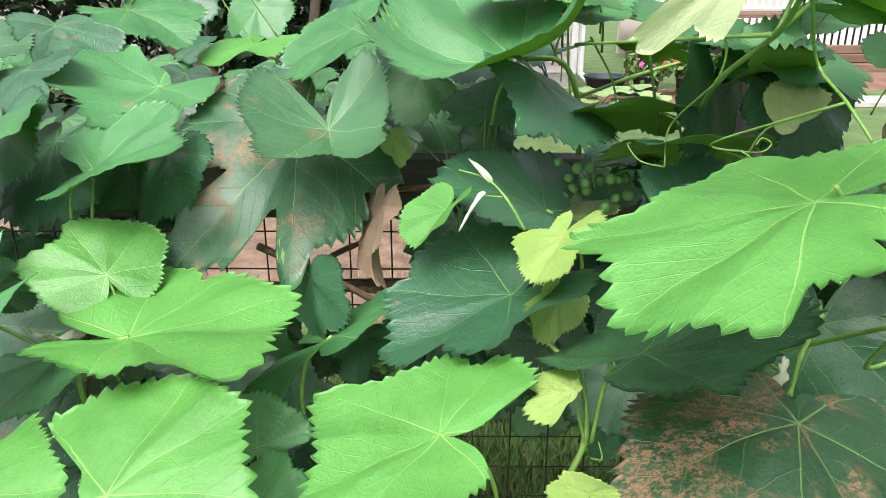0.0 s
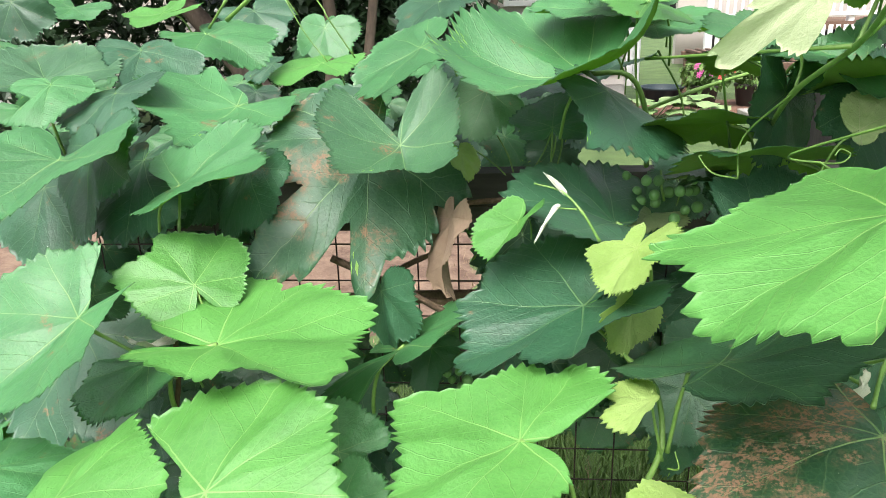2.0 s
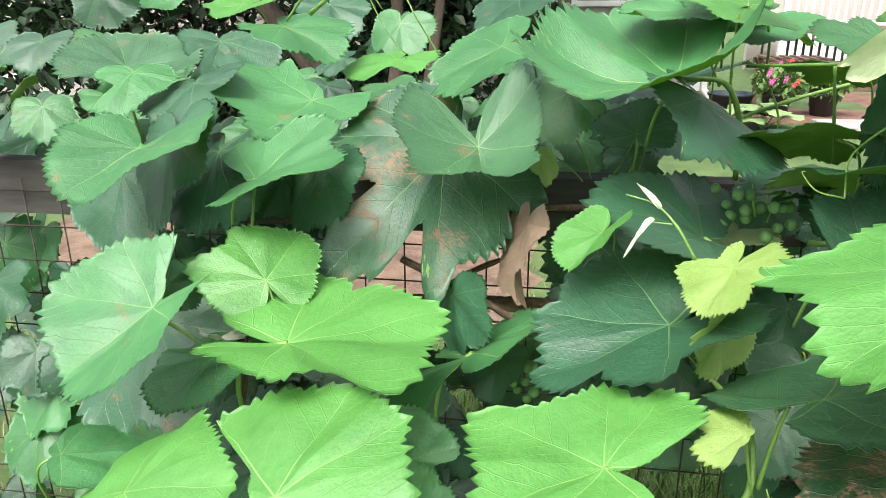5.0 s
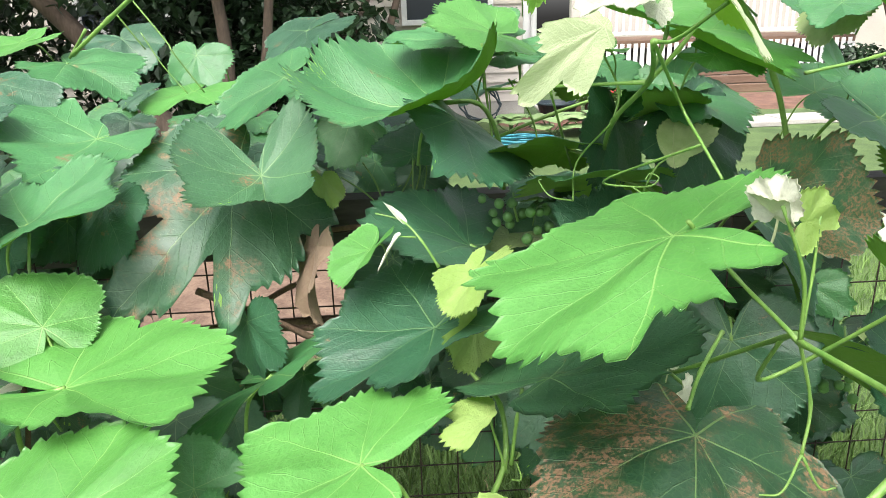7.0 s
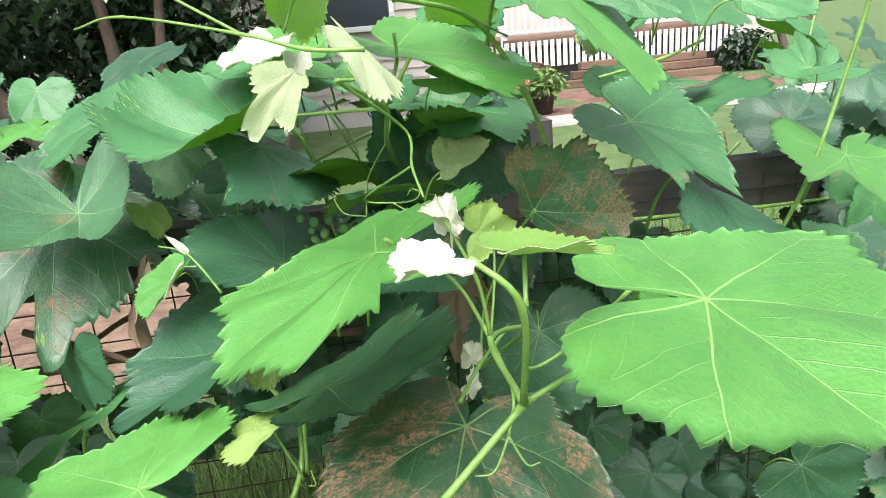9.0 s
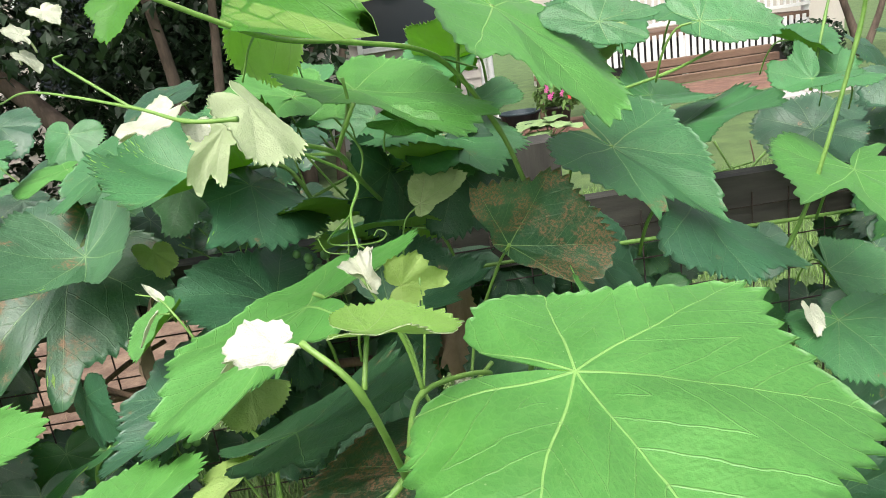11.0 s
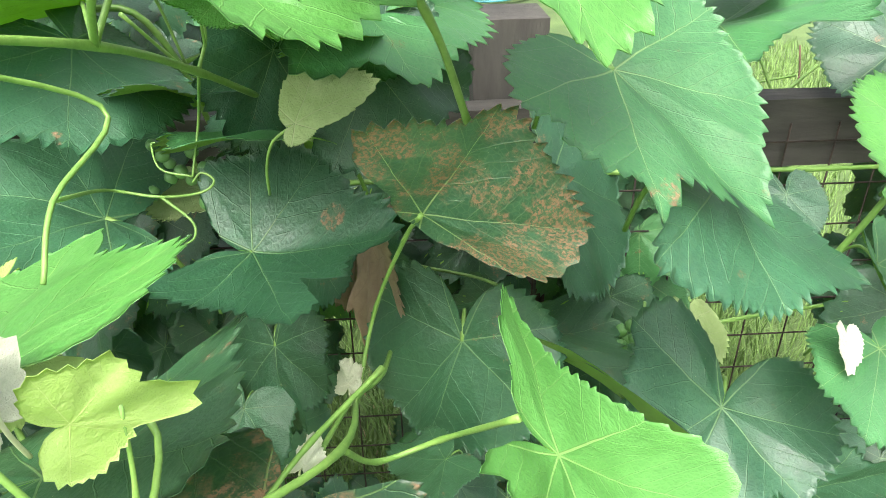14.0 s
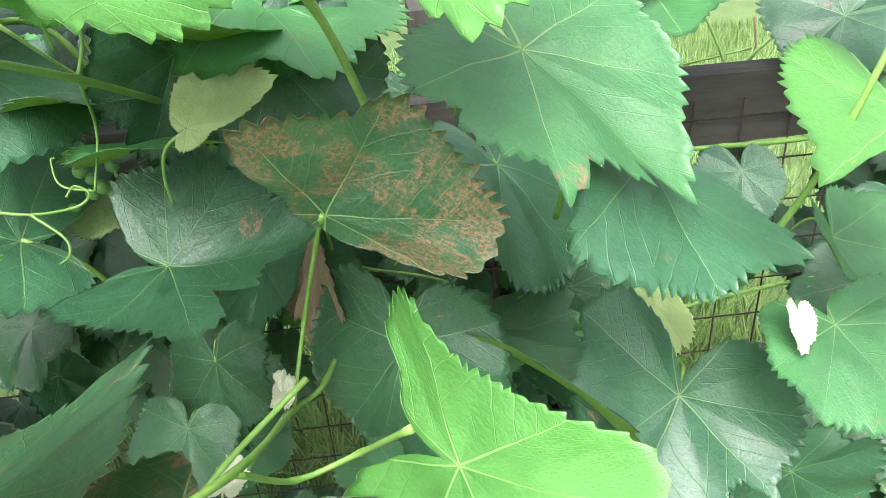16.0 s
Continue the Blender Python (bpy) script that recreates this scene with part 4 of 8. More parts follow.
def berry_mesh():
    bm = bmesh.new()
    bmesh.ops.create_icosphere(bm, subdivisions=2, radius=0.0068)
    for p in bm.verts:
        p.co.z *= 1.06
    me = bpy.data.meshes.new("grape")
    bm.to_mesh(me)
    bm.free()
    me.materials.append(BERRY)
    me.polygons.foreach_set("use_smooth", [True] * len(me.polygons))
    return me


GRAPE = berry_mesh()


def grape_cluster(x, y, z, count, w, h, seed):
    q = random.Random(seed)
    v, f = tube([(0, 0.01, h * 0.6), (0, 0, 0), (0.004, 0, -h * 0.5)], 0.0016, 6)
    stem = child("grape_cluster", mesh_of("grape_cluster", v, f, (STALK,)), vine, "small bunch of hard green unripe grapes")
    stem.location = Vector((x, y, z)) - Vector(vine.location)
    placed = []
    for _ in range(count * 60):
        p = Vector((q.uniform(-w, w), q.uniform(-w * 0.6, w * 0.4), q.uniform(-h, h * 0.4)))
        if all((p - o).length > 0.0122 for o in placed):
            placed.append(p)
            g = child("grape", GRAPE, stem)
            g.location = p
            s = q.uniform(0.8, 1.1)
            g.scale = (s, s, s)
        if len(placed) >= count:
            break


grape_cluster(0.175, 0.815, 1.045, 16, 0.045, 0.032, 3)
grape_cluster(-0.085, 0.84, 0.80, 12, 0.03, 0.03, 4)
grape_cluster(0.62, 0.80, 0.83, 24, 0.035, 0.06, 5)

# ---- leaves ----
leaf("bright", (-0.232, 0.404, 0.923), (24, -12, -8), 0.122, None, None, 2.4, 1.7, 0.03, 0, stalk=-1, rim=((-55, 0.30), (-53, 0.77), (-51, 1.03), (-41, 0.98), (-21, 0.92), (-8, 0.88), (12, 0.94), (34, 0.88), (49, 0.90), (60, 0.82), (79, 0.83), (93, 0.89), (150, 0.55)))
leaf("bright", (-0.003, 0.435, 0.951), (-7, -7, 58), 0.110, None, None, 0.5, 0.4, 0.08, 0, rim=((-168, 0.33), (-151, 0.58), (-121, 0.72), (-90, 0.81), (-60, 0.94), (-39, 0.81), (-15, 0.94), (7, 1.21), (23, 0.86), (45, 0.80), (63, 0.96), (79, 0.74), (90, 0.92), (122, 0.75), (131, 0.40)))
leaf("bright", (-0.294, 0.600, 0.945), (-2, -3, -82), 0.159, None, None, -0.7, 1.3, 0.27, 0, rim=((-157, 0.49), (-141, 0.61), (-106, 0.83), (-88, 0.88), (-70, 0.80), (-63, 0.69), (-55, 0.92), (-35, 0.90), (-17, 1.01), (11, 0.89), (54, 1.17), (58, 0.83), (70, 0.81), (81, 0.87), (90, 0.70), (150, 0.55)))
leaf("bright", (-0.343, 0.675, 0.977), (34, -6, 35), 0.088, None, None, 2.0, 3.2, -0.03, 0, rim=((-150, 0.55), (-88, 0.73), (-74, 0.82), (-52, 1.04), (-35, 0.83), (-22, 0.81), (-11, 0.99), (18, 0.88), (44, 0.98), (67, 0.88), (93, 0.63), (150, 0.55)))
leaf("dark", (0.064, 0.621, 0.978), (-21, 1, 109), 0.136, None, None, -1.0, -0.9, 0.25, 0, stalk=-1, rim=((-150, 0.55), (-108, 0.75), (-74, 0.71), (-64, 0.93), (-44, 0.87), (-31, 0.75), (-29, 1.00), (-2, 1.02), (6, 0.90), (22, 0.87), (37, 0.94), (48, 0.81), (63, 0.87), (77, 0.86), (93, 0.87), (109, 0.81), (124, 0.69), (150, 0.55)))
leaf("bright", (0.203, 0.377, 1.141), (-20, -11, 60), 0.131, None, None, -0.3, 0.2, -0.08, 0, stalk=-1, rim=((-156, 0.45), (-140, 0.64), (-119, 0.47), (-117, 0.81), (-115, 0.71), (-91, 0.60), (-89, 0.79), (-87, 0.91), (-74, 0.87), (-62, 0.93), (-47, 1.00), (-23, 0.89), (-4, 1.12), (5, 1.01), (18, 0.86), (48, 0.91), (60, 1.02), (79, 0.70), (109, 0.76), (150, 0.55)))
leaf("scorch", (0.271, 0.468, 0.937), (-8, -8, 154), 0.156, None, None, 2.2, 3.2, -0.10, 0, stalk=-1, rim=((-158, 0.44), (-148, 0.74), (-126, 0.64), (-111, 0.78), (-90, 0.91), (-63, 0.89), (-35, 0.90), (-8, 0.95), (19, 0.93), (47, 0.98), (64, 0.84), (92, 0.80), (116, 0.72), (142, 0.72), (155, 0.50)))
leaf("darkscorch", (0.154, 0.492, 0.983), (7, -19, -66), 0.130, None, None, -2.8, 2.4, 0.09, 0, stalk=-1, rim=((-150, 0.55), (-108, 0.75), (-85, 0.82), (-65, 0.74), (-43, 0.82), (-35, 1.31), (-4, 0.96), (37, 0.99), (58, 0.95), (65, 0.81), (74, 0.80), (84, 0.77), (101, 0.86), (107, 0.73), (116, 0.74), (135, 0.76), (150, 0.55)))
leaf("mid", (-0.429, 0.598, 0.972), (-33, -7, 138), 0.121, None, None, 0.3, 0.4, 0.36, 0, stalk=-1, rim=((-150, 0.55), (-94, 0.52), (-81, 0.88), (-70, 0.86), (-51, 0.92), (-19, 0.91), (7, 0.86), (23, 0.87), (59, 1.05), (72, 0.92), (87, 0.79), (103, 0.80), (124, 0.68), (143, 0.70), (145, 0.30)))
leaf("mid", (-0.398, 0.655, 0.894), (-12, 13, 149), 0.103, None, None, 3.6, 1.5, 0.10, 0, rim=((-150, 0.55), (-108, 0.75), (-68, 0.85), (-54, 0.95), (-21, 0.87), (23, 0.82), (66, 0.85), (93, 0.86), (122, 0.64), (150, 0.55)))
leaf("dark", (-0.509, 0.724, 0.896), (-44, -2, 155), 0.144, (0.98, 0.95, 0.98, 0.80, 0.80), (6, 49, -56, 104, -104), 1.6, 3.8, -0.02, 0.16)
leaf("bright", (-0.361, 0.419, 0.901), (20, -14, -31), 0.102, None, None, 2.7, 3.7, -0.05, 0, rim=((-150, 0.55), (-108, 0.75), (-84, 0.81), (-60, 1.13), (-39, 1.23), (-0, 0.81), (32, 0.76), (63, 0.91), (108, 0.75), (150, 0.55)))
leaf("mid", (-0.461, 0.480, 0.883), (-7, -1, -45), 0.069, None, None, 2.6, 2.4, -0.01, 0, rim=((-89, 0.39), (-63, 0.99), (-24, 0.87), (4, 1.03), (38, 0.90), (73, 0.89), (100, 0.71), (127, 0.32)))
leaf("mid", (-0.166, 0.538, 0.866), (62, 3, 1), 0.044, (1.12, 1.14, 0.87, 0.64, 0.75), (-5, 69, -60, 100, -104), 2.9, 1.9, 0.05, 0.16)
leaf("mid", (-0.159, 0.507, 0.834), (30, 33, -73), 0.044, (1.06, 0.82, 1.00, 0.80, 0.80), (2, 51, -53, 104, -104), 3.0, 1.7, 0.10, 0.16)
leaf("mid", (-0.131, 0.753, 0.868), (30, 2, -106), 0.155, None, None, -0.6, 2.1, 0.09, 0, rim=((-151, 0.58), (-124, 0.63), (-97, 0.64), (-70, 0.62), (-43, 0.63), (-16, 0.61), (11, 0.60), (39, 0.55), (66, 0.50), (93, 0.10), (95, 0.60), (97, 0.86), (99, 0.93), (101, 0.85), (151, 0.71)))
leaf("dark", (-0.161, 0.791, 0.923), (-82, 13, 135), 0.078, (1.01, 0.90, 0.97, 0.80, 0.80), (2, 50, -50, 104, -104), 2.9, 2.9, -0.02, 0.16)
leaf("dark", (-0.471, 0.694, 0.956), (-113, 50, 164), 0.048, (0.89, 0.90, 1.08, 0.80, 0.80), (8, 42, -49, 104, -104), 3.2, 2.8, -0.05, 0.16)
leaf("dark", (-0.102, 0.809, 0.837), (-52, 3, 160), 0.049, (1.24, 0.81, 0.82, 0.80, 0.80), (1, 54, -55, 104, -104), 2.9, 1.9, 0.06, 0.16)
leaf("cup", (-0.137, 0.852, 1.092), (-28, 12, -164), 0.119, None, None, -4.6, -4.2, 0.41, 0, rim=((-147, 0.65), (-132, 0.83), (-115, 0.76), (-78, 0.66), (-42, 0.68), (-21, 0.98), (7, 0.45), (33, 0.75), (41, 1.07), (70, 0.79), (100, 0.80), (124, 0.82), (148, 0.90)))
leaf("holes", (-0.186, 0.914, 1.078), (-31, -25, 157), 0.184, None, None, 0.4, 3.3, 0.07, 0, rim=((-150, 0.55), (-107, 0.79), (-92, 0.83), (-83, 0.64), (-79, 0.76), (-63, 0.88), (-46, 0.93), (-36, 1.23), (-31, 1.01), (-28, 0.78), (-25, 0.60), (-22, 0.74), (-19, 1.04), (-12, 1.18), (-3, 1.28), (9, 1.07), (12, 0.82), (17, 0.57), (28, 0.72), (33, 0.89), (67, 0.83), (92, 0.81), (120, 0.76), (150, 0.55)))
leaf("mid", (-0.400, 1.025, 1.122), (-6, -15, 108), 0.162, None, None, -4.5, 0.9, 0.14, 0, rim=((-149, 0.64), (-121, 0.79), (-100, 0.70), (-79, 0.48), (-74, 0.82), (-71, 1.06), (-65, 1.05), (-43, 0.80), (-23, 0.88), (-10, 0.92), (33, 0.87), (55, 0.95), (77, 0.87), (81, 0.42)))
leaf("mid", (-0.392, 0.780, 1.062), (24, 13, -80), 0.117, None, None, 0.7, -0.3, 0.19, 0, rim=((-135, 0.24), (-127, 0.78), (-113, 0.95), (-102, 0.88), (-78, 0.55), (-60, 0.87), (-40, 1.00), (-19, 1.00), (-9, 0.85), (5, 0.93), (44, 1.38), (46, 0.81), (62, 0.84), (91, 0.74), (119, 0.63), (147, 0.49), (176, 0.19)))
leaf("scorchmid", (-0.681, 1.015, 1.167), (18, -1, 19), 0.124, None, None, -0.8, 1.4, 0.20, 0, rim=((-145, 0.62), (-121, 0.76), (-83, 0.82), (-51, 0.95), (-17, 1.01), (10, 0.95), (45, 0.87), (91, 0.87), (124, 0.75), (134, 0.44)))
leaf("mid", (-0.629, 0.944, 1.166), (-20, 1, -151), 0.072, None, None, 4.2, 2.8, -0.02, 0, rim=((-174, 0.22), (-143, 0.62), (-116, 0.73), (-88, 0.77), (-61, 0.80), (-17, 0.89), (11, 1.28), (38, 1.32), (40, 1.03), (42, 0.52), (108, 0.75), (150, 0.55)))
leaf("mid", (-0.668, 0.930, 1.134), (-29, -1, -143), 0.041, (0.93, 0.92, 0.99, 0.82, 0.80), (-2, 52, -52, 105, -104), 2.7, 1.8, 0.07, 0.16)
leaf("mid", (-0.539, 0.788, 1.091), (-13, 5, 175), 0.121, None, None, 2.0, -0.3, 0.34, 0, rim=((-161, 0.44), (-127, 0.72), (-93, 0.90), (-60, 1.28), (-51, 0.86), (-37, 0.78), (-18, 0.94), (2, 0.99), (12, 1.00), (28, 0.91), (68, 0.75), (104, 0.82), (138, 0.82), (155, 0.16)))
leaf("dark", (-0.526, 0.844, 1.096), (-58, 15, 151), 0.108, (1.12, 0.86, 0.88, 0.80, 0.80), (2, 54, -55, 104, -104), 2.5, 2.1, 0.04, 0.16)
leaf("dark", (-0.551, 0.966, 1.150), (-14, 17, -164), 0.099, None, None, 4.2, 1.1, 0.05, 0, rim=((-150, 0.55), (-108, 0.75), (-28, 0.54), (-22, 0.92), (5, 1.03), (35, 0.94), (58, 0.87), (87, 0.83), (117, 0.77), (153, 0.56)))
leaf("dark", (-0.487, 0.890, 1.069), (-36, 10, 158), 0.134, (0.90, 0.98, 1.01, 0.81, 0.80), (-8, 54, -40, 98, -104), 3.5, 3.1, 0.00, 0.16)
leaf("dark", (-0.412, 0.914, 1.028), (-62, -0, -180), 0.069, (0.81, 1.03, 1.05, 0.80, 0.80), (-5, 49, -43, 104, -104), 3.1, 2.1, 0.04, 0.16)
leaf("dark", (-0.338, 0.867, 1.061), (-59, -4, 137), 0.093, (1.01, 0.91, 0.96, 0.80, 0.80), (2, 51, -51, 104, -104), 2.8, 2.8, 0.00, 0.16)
leaf("dark", (-0.574, 1.109, 1.200), (-27, -3, -145), 0.086, (1.21, 0.82, 1.13, 0.75, 0.64), (19, 46, -57, 104, -114), 3.5, 1.2, 0.10, 0.16)
leaf("mid", (-0.544, 1.307, 1.217), (-13, 7, -118), 0.129, (1.07, 1.02, 1.00, 0.68, 0.76), (-3, 53, -56, 102, -101), 2.5, 0.7, 0.12, 0.16)
leaf("bright", (-0.346, 1.355, 1.158), (-14, 1, 145), 0.115, None, None, 1.0, 2.2, 0.12, 0, rim=((-147, 0.62), (-120, 0.75), (-93, 0.84), (-66, 1.00), (-37, 0.65), (-11, 0.97), (22, 0.90), (55, 0.89), (83, 0.77), (117, 0.74), (150, 0.66)))
leaf("mid", (-0.352, 1.428, 1.219), (-57, -4, 163), 0.078, (0.85, 0.92, 0.96, 0.83, 0.92), (2, 43, -48, 104, -101), 3.2, 3.3, -0.05, 0.16)
leaf("mid", (-0.123, 1.015, 1.199), (-24, -17, 97), 0.117, (0.99, 0.93, 1.08, 0.78, 0.74), (5, 64, -53, 104, -112), 1.0, 1.3, 0.12, 0.16)
leaf("bright", (-0.645, 1.365, 1.254), (-9, -12, 106), 0.096, (0.76, 1.00, 0.89, 0.86, 1.06), (13, 87, -81, 104, -135), -3.8, 2.0, 0.11, 0.16)
leaf("mid", (-0.815, 1.357, 1.268), (-21, -15, -169), 0.062, (0.91, 0.67, 0.95, 0.86, 1.07), (10, 48, -47, 104, -111), 1.6, -0.3, 0.22, 0.16)
leaf("dark", (-0.831, 1.200, 1.278), (-78, 21, -173), 0.072, (0.93, 0.92, 1.01, 0.80, 0.80), (-4, 48, -43, 104, -104), 3.3, 2.4, 0.02, 0.16)
leaf("dark", (-0.507, 1.481, 1.254), (-30, 13, -146), 0.094, (1.07, 0.97, 0.88, 0.80, 0.80), (-8, 59, -50, 104, -104), 2.6, 1.4, 0.08, 0.16)
leaf("dark", (-0.114, 1.258, 1.261), (-25, -3, 120), 0.115, (0.77, 0.87, 1.09, 0.91, 0.91), (-0, 78, -63, 131, -116), 4.4, 1.0, 0.10, 0.16)
leaf("mid", (-0.355, 1.506, 1.207), (-34, -5, 126), 0.098, (0.99, 1.06, 1.08, 0.76, 0.65), (9, 49, -60, 104, -99), 0.3, 1.7, 0.18, 0.16)
leaf("mid", (-0.568, 1.471, 1.201), (-31, 4, -144), 0.077, (1.15, 1.12, 1.04, 0.56, 0.73), (-11, 57, -62, 116, -104), 2.5, -0.1, 0.23, 0.16)
leaf("fold", (0.087, 0.860, 1.174), (-20, -12, 76), 0.195, (1.03, 0.98, 0.85, 0.77, 0.95), (11, 57, -66, 94, -123), -6.4, 1.4, 0.37, 0.16)
leaf("fold", (0.114, 0.947, 1.247), (-4, -12, 86), 0.092, (0.98, 0.84, 0.94, 0.86, 0.86), (11, 59, -57, 108, -118), -0.7, 2.6, 0.24, 0.16)
leaf("mid", (0.177, 0.999, 1.262), (2, -19, 82), 0.087, (1.03, 0.92, 1.02, 0.78, 0.74), (10, 60, -58, 104, -115), -0.5, 1.6, 0.14, 0.16)
leaf("dark", (0.103, 0.794, 1.160), (-32, -1, -115), 0.116, None, None, 0.3, 1.8, -0.09, 0, rim=((-150, 0.55), (-108, 0.59), (-78, 0.53), (-60, 0.78), (-25, 0.87), (20, 0.95), (45, 0.97), (59, 0.97), (73, 1.17), (79, 0.83), (99, 0.62), (150, 0.55)))
leaf("dark", (0.053, 0.901, 1.104), (36, -4, -8), 0.062, (1.09, 1.00, 1.02, 0.74, 0.70), (2, 55, -60, 105, -103), 2.5, 2.5, 0.01, 0.16)
leaf("mid", (-0.029, 0.982, 1.143), (-54, -6, 163), 0.062, (1.22, 0.92, 1.05, 0.74, 0.61), (7, 51, -58, 104, -104), 3.0, 2.0, 0.05, 0.16)
leaf("dark", (-0.058, 1.057, 1.152), (-9, -24, 173), 0.055, (1.12, 0.80, 1.02, 0.80, 0.80), (8, 47, -59, 104, -104), 3.2, 1.2, 0.13, 0.16)
leaf("dark", (0.041, 1.064, 1.149), (-8, -16, 169), 0.063, (1.16, 0.81, 0.99, 0.80, 0.80), (6, 50, -59, 104, -104), 3.6, 0.6, 0.17, 0.16)
leaf("dark", (0.175, 1.133, 1.165), (-0, -9, 148), 0.070, (1.19, 0.83, 0.93, 0.80, 0.80), (-1, 59, -58, 104, -104), 4.7, -1.9, 0.36, 0.16)
leaf("dark", (0.113, 0.747, 1.024), (20, -9, 91), 0.134, None, None, 2.2, -0.5, 0.15, 0, rim=((-150, 0.55), (-108, 0.75), (-32, 0.92), (-15, 0.88), (8, 0.96), (31, 0.95), (51, 0.85), (66, 0.76), (87, 0.94), (105, 0.93), (120, 0.73), (131, 0.38)))
leaf("bright", (0.002, 0.676, 1.045), (-35, 13, 125), 0.054, None, None, 1.7, -0.3, 0.34, 0, rim=((-150, 0.55), (-108, 0.75), (-27, 0.68), (3, 0.94), (32, 0.94), (58, 0.93), (100, 0.80), (134, 0.79), (175, 0.19)))
leaf("young", (-0.065, 0.893, 1.075), (-54, -12, -130), 0.038, (1.05, 0.89, 0.95, 0.80, 0.80), (1, 48, -49, 104, -104), 3.1, 1.8, 0.08, 0.16)
leaf("dark", (0.224, 0.835, 1.059), (20, 13, -115), 0.053, (1.08, 0.87, 0.89, 0.80, 0.80), (-1, 60, -54, 104, -104), 2.8, 1.5, 0.11, 0.16)
leaf("dark", (0.264, 0.832, 1.042), (-35, 1, 165), 0.045, (1.11, 0.87, 0.92, 0.80, 0.80), (5, 55, -61, 104, -104), 3.1, 1.3, 0.13, 0.16)
leaf("pale", (0.170, 0.844, 1.004), (-1, -7, 149), 0.058, (1.07, 0.88, 0.97, 0.80, 0.80), (4, 53, -61, 104, -104), 2.8, 0.6, 0.17, 0.16)
leaf("dark", (0.225, 0.937, 1.016), (-62, -7, 176), 0.056, (0.97, 0.97, 0.94, 0.80, 0.80), (1, 49, -51, 104, -104), 3.1, 2.1, 0.04, 0.16)
leaf("dark", (0.346, 0.714, 1.160), (-59, 22, -147), 0.088, (0.95, 0.97, 0.99, 0.79, 0.80), (-2, 54, -44, 94, -104), 3.2, 2.4, 0.02, 0.16)
leaf("dark", (0.273, 0.739, 1.162), (-80, -27, -141), 0.078, (1.01, 0.90, 0.97, 0.80, 0.80), (4, 45, -50, 104, -104), 3.4, 1.5, 0.10, 0.16)
leaf("young", (0.102, 0.579, 1.050), (-39, 13, 120), 0.055, None, None, 3.0, 0.8, 0.14, 0, rim=((-152, 0.64), (-123, 0.78), (-94, 1.02), (-65, 0.73), (-49, 1.00), (-5, 0.89), (21, 0.86), (48, 0.82), (76, 0.99), (107, 0.43), (152, 0.61)))
leaf("young", (0.101, 0.583, 0.998), (-80, -32, -140), 0.050, None, None, 3.0, 0.9, 0.17, 0, rim=((-109, 0.43), (-98, 0.90), (-73, 0.89), (-36, 0.81), (-11, 0.97), (39, 0.92), (62, 1.03), (71, 0.58), (108, 0.75), (150, 0.55)))
leaf("young", (0.100, 0.481, 0.958), (6, -3, 65), 0.038, None, None, 3.1, 3.2, -0.07, 0, stalk=-1, rim=((-90, 0.41), (-88, 0.74), (-86, 1.06), (-68, 1.23), (-52, 1.20), (-32, 0.73), (-15, 0.92), (33, 0.87), (69, 0.92), (99, 0.38)))
leaf("young", (0.099, 0.408, 0.920), (-5, 2, 13), 0.030, (1.02, 0.91, 0.96, 0.80, 0.80), (3, 57, -56, 104, -104), 3.1, 2.7, -0.07, 0.16)
leaf("mid", (0.508, 0.643, 1.167), (-29, 8, -138), 0.117, None, None, 0.6, 0.5, 0.16, 0, rim=((-150, 0.55), (-125, 0.66), (-108, 0.87), (-88, 0.94), (-69, 0.78), (-55, 0.83), (-37, 0.89), (-22, 0.89), (3, 1.17), (6, 0.81), (8, 1.00), (28, 0.84), (41, 1.06), (45, 0.85), (60, 0.92), (72, 0.89), (80, 0.73), (96, 0.81), (115, 0.72), (141, 0.52), (170, 0.28)))
leaf("mid", (0.696, 0.916, 1.132), (15, 4, -96), 0.121, None, None, -0.6, 2.4, 0.12, 0, rim=((-150, 0.55), (-108, 0.75), (-81, 0.73), (-37, 0.76), (-24, 0.97), (2, 1.03), (38, 1.18), (40, 1.03), (42, 0.77), (69, 0.72), (92, 0.92), (105, 0.76), (150, 0.55)))
leaf("mid", (0.689, 1.067, 1.148), (19, 23, -79), 0.085, (1.10, 0.67, 0.89, 0.85, 0.99), (5, 62, -60, 104, -112), 3.7, 0.2, 0.17, 0.16)
leaf("brown", (0.378, 0.586, 1.095), (113, 36, 18), 0.092, None, None, 1.7, -0.5, 0.21, 0, stalk=-1, rim=((-77, 0.35), (-75, 0.60), (-73, 0.74), (-61, 0.97), (-46, 0.89), (-22, 0.82), (-9, 0.96), (-1, 0.96), (16, 0.93), (35, 0.99), (43, 1.03), (57, 1.15), (72, 1.08), (81, 1.01), (89, 0.84), (94, 0.65), (98, 0.43)))
leaf("dark", (0.248, 0.676, 1.024), (-0, 19, -94), 0.105, None, None, -3.9, -1.5, 0.31, 0, rim=((-145, 0.42), (-131, 0.69), (-122, 0.78), (-98, 0.76), (-76, 0.87), (-58, 0.87), (-28, 0.84), (-13, 1.05), (4, 1.14), (12, 0.89), (18, 0.80), (33, 0.91), (42, 0.59), (52, 1.00), (62, 1.03), (82, 0.78), (109, 0.72), (132, 0.80), (147, 0.54), (174, 0.21)))
leaf("dark", (0.262, 0.910, 0.882), (-41, 19, 144), 0.084, (0.99, 0.98, 0.90, 0.80, 0.80), (2, 47, -50, 104, -104), 2.6, 2.0, 0.06, 0.16)
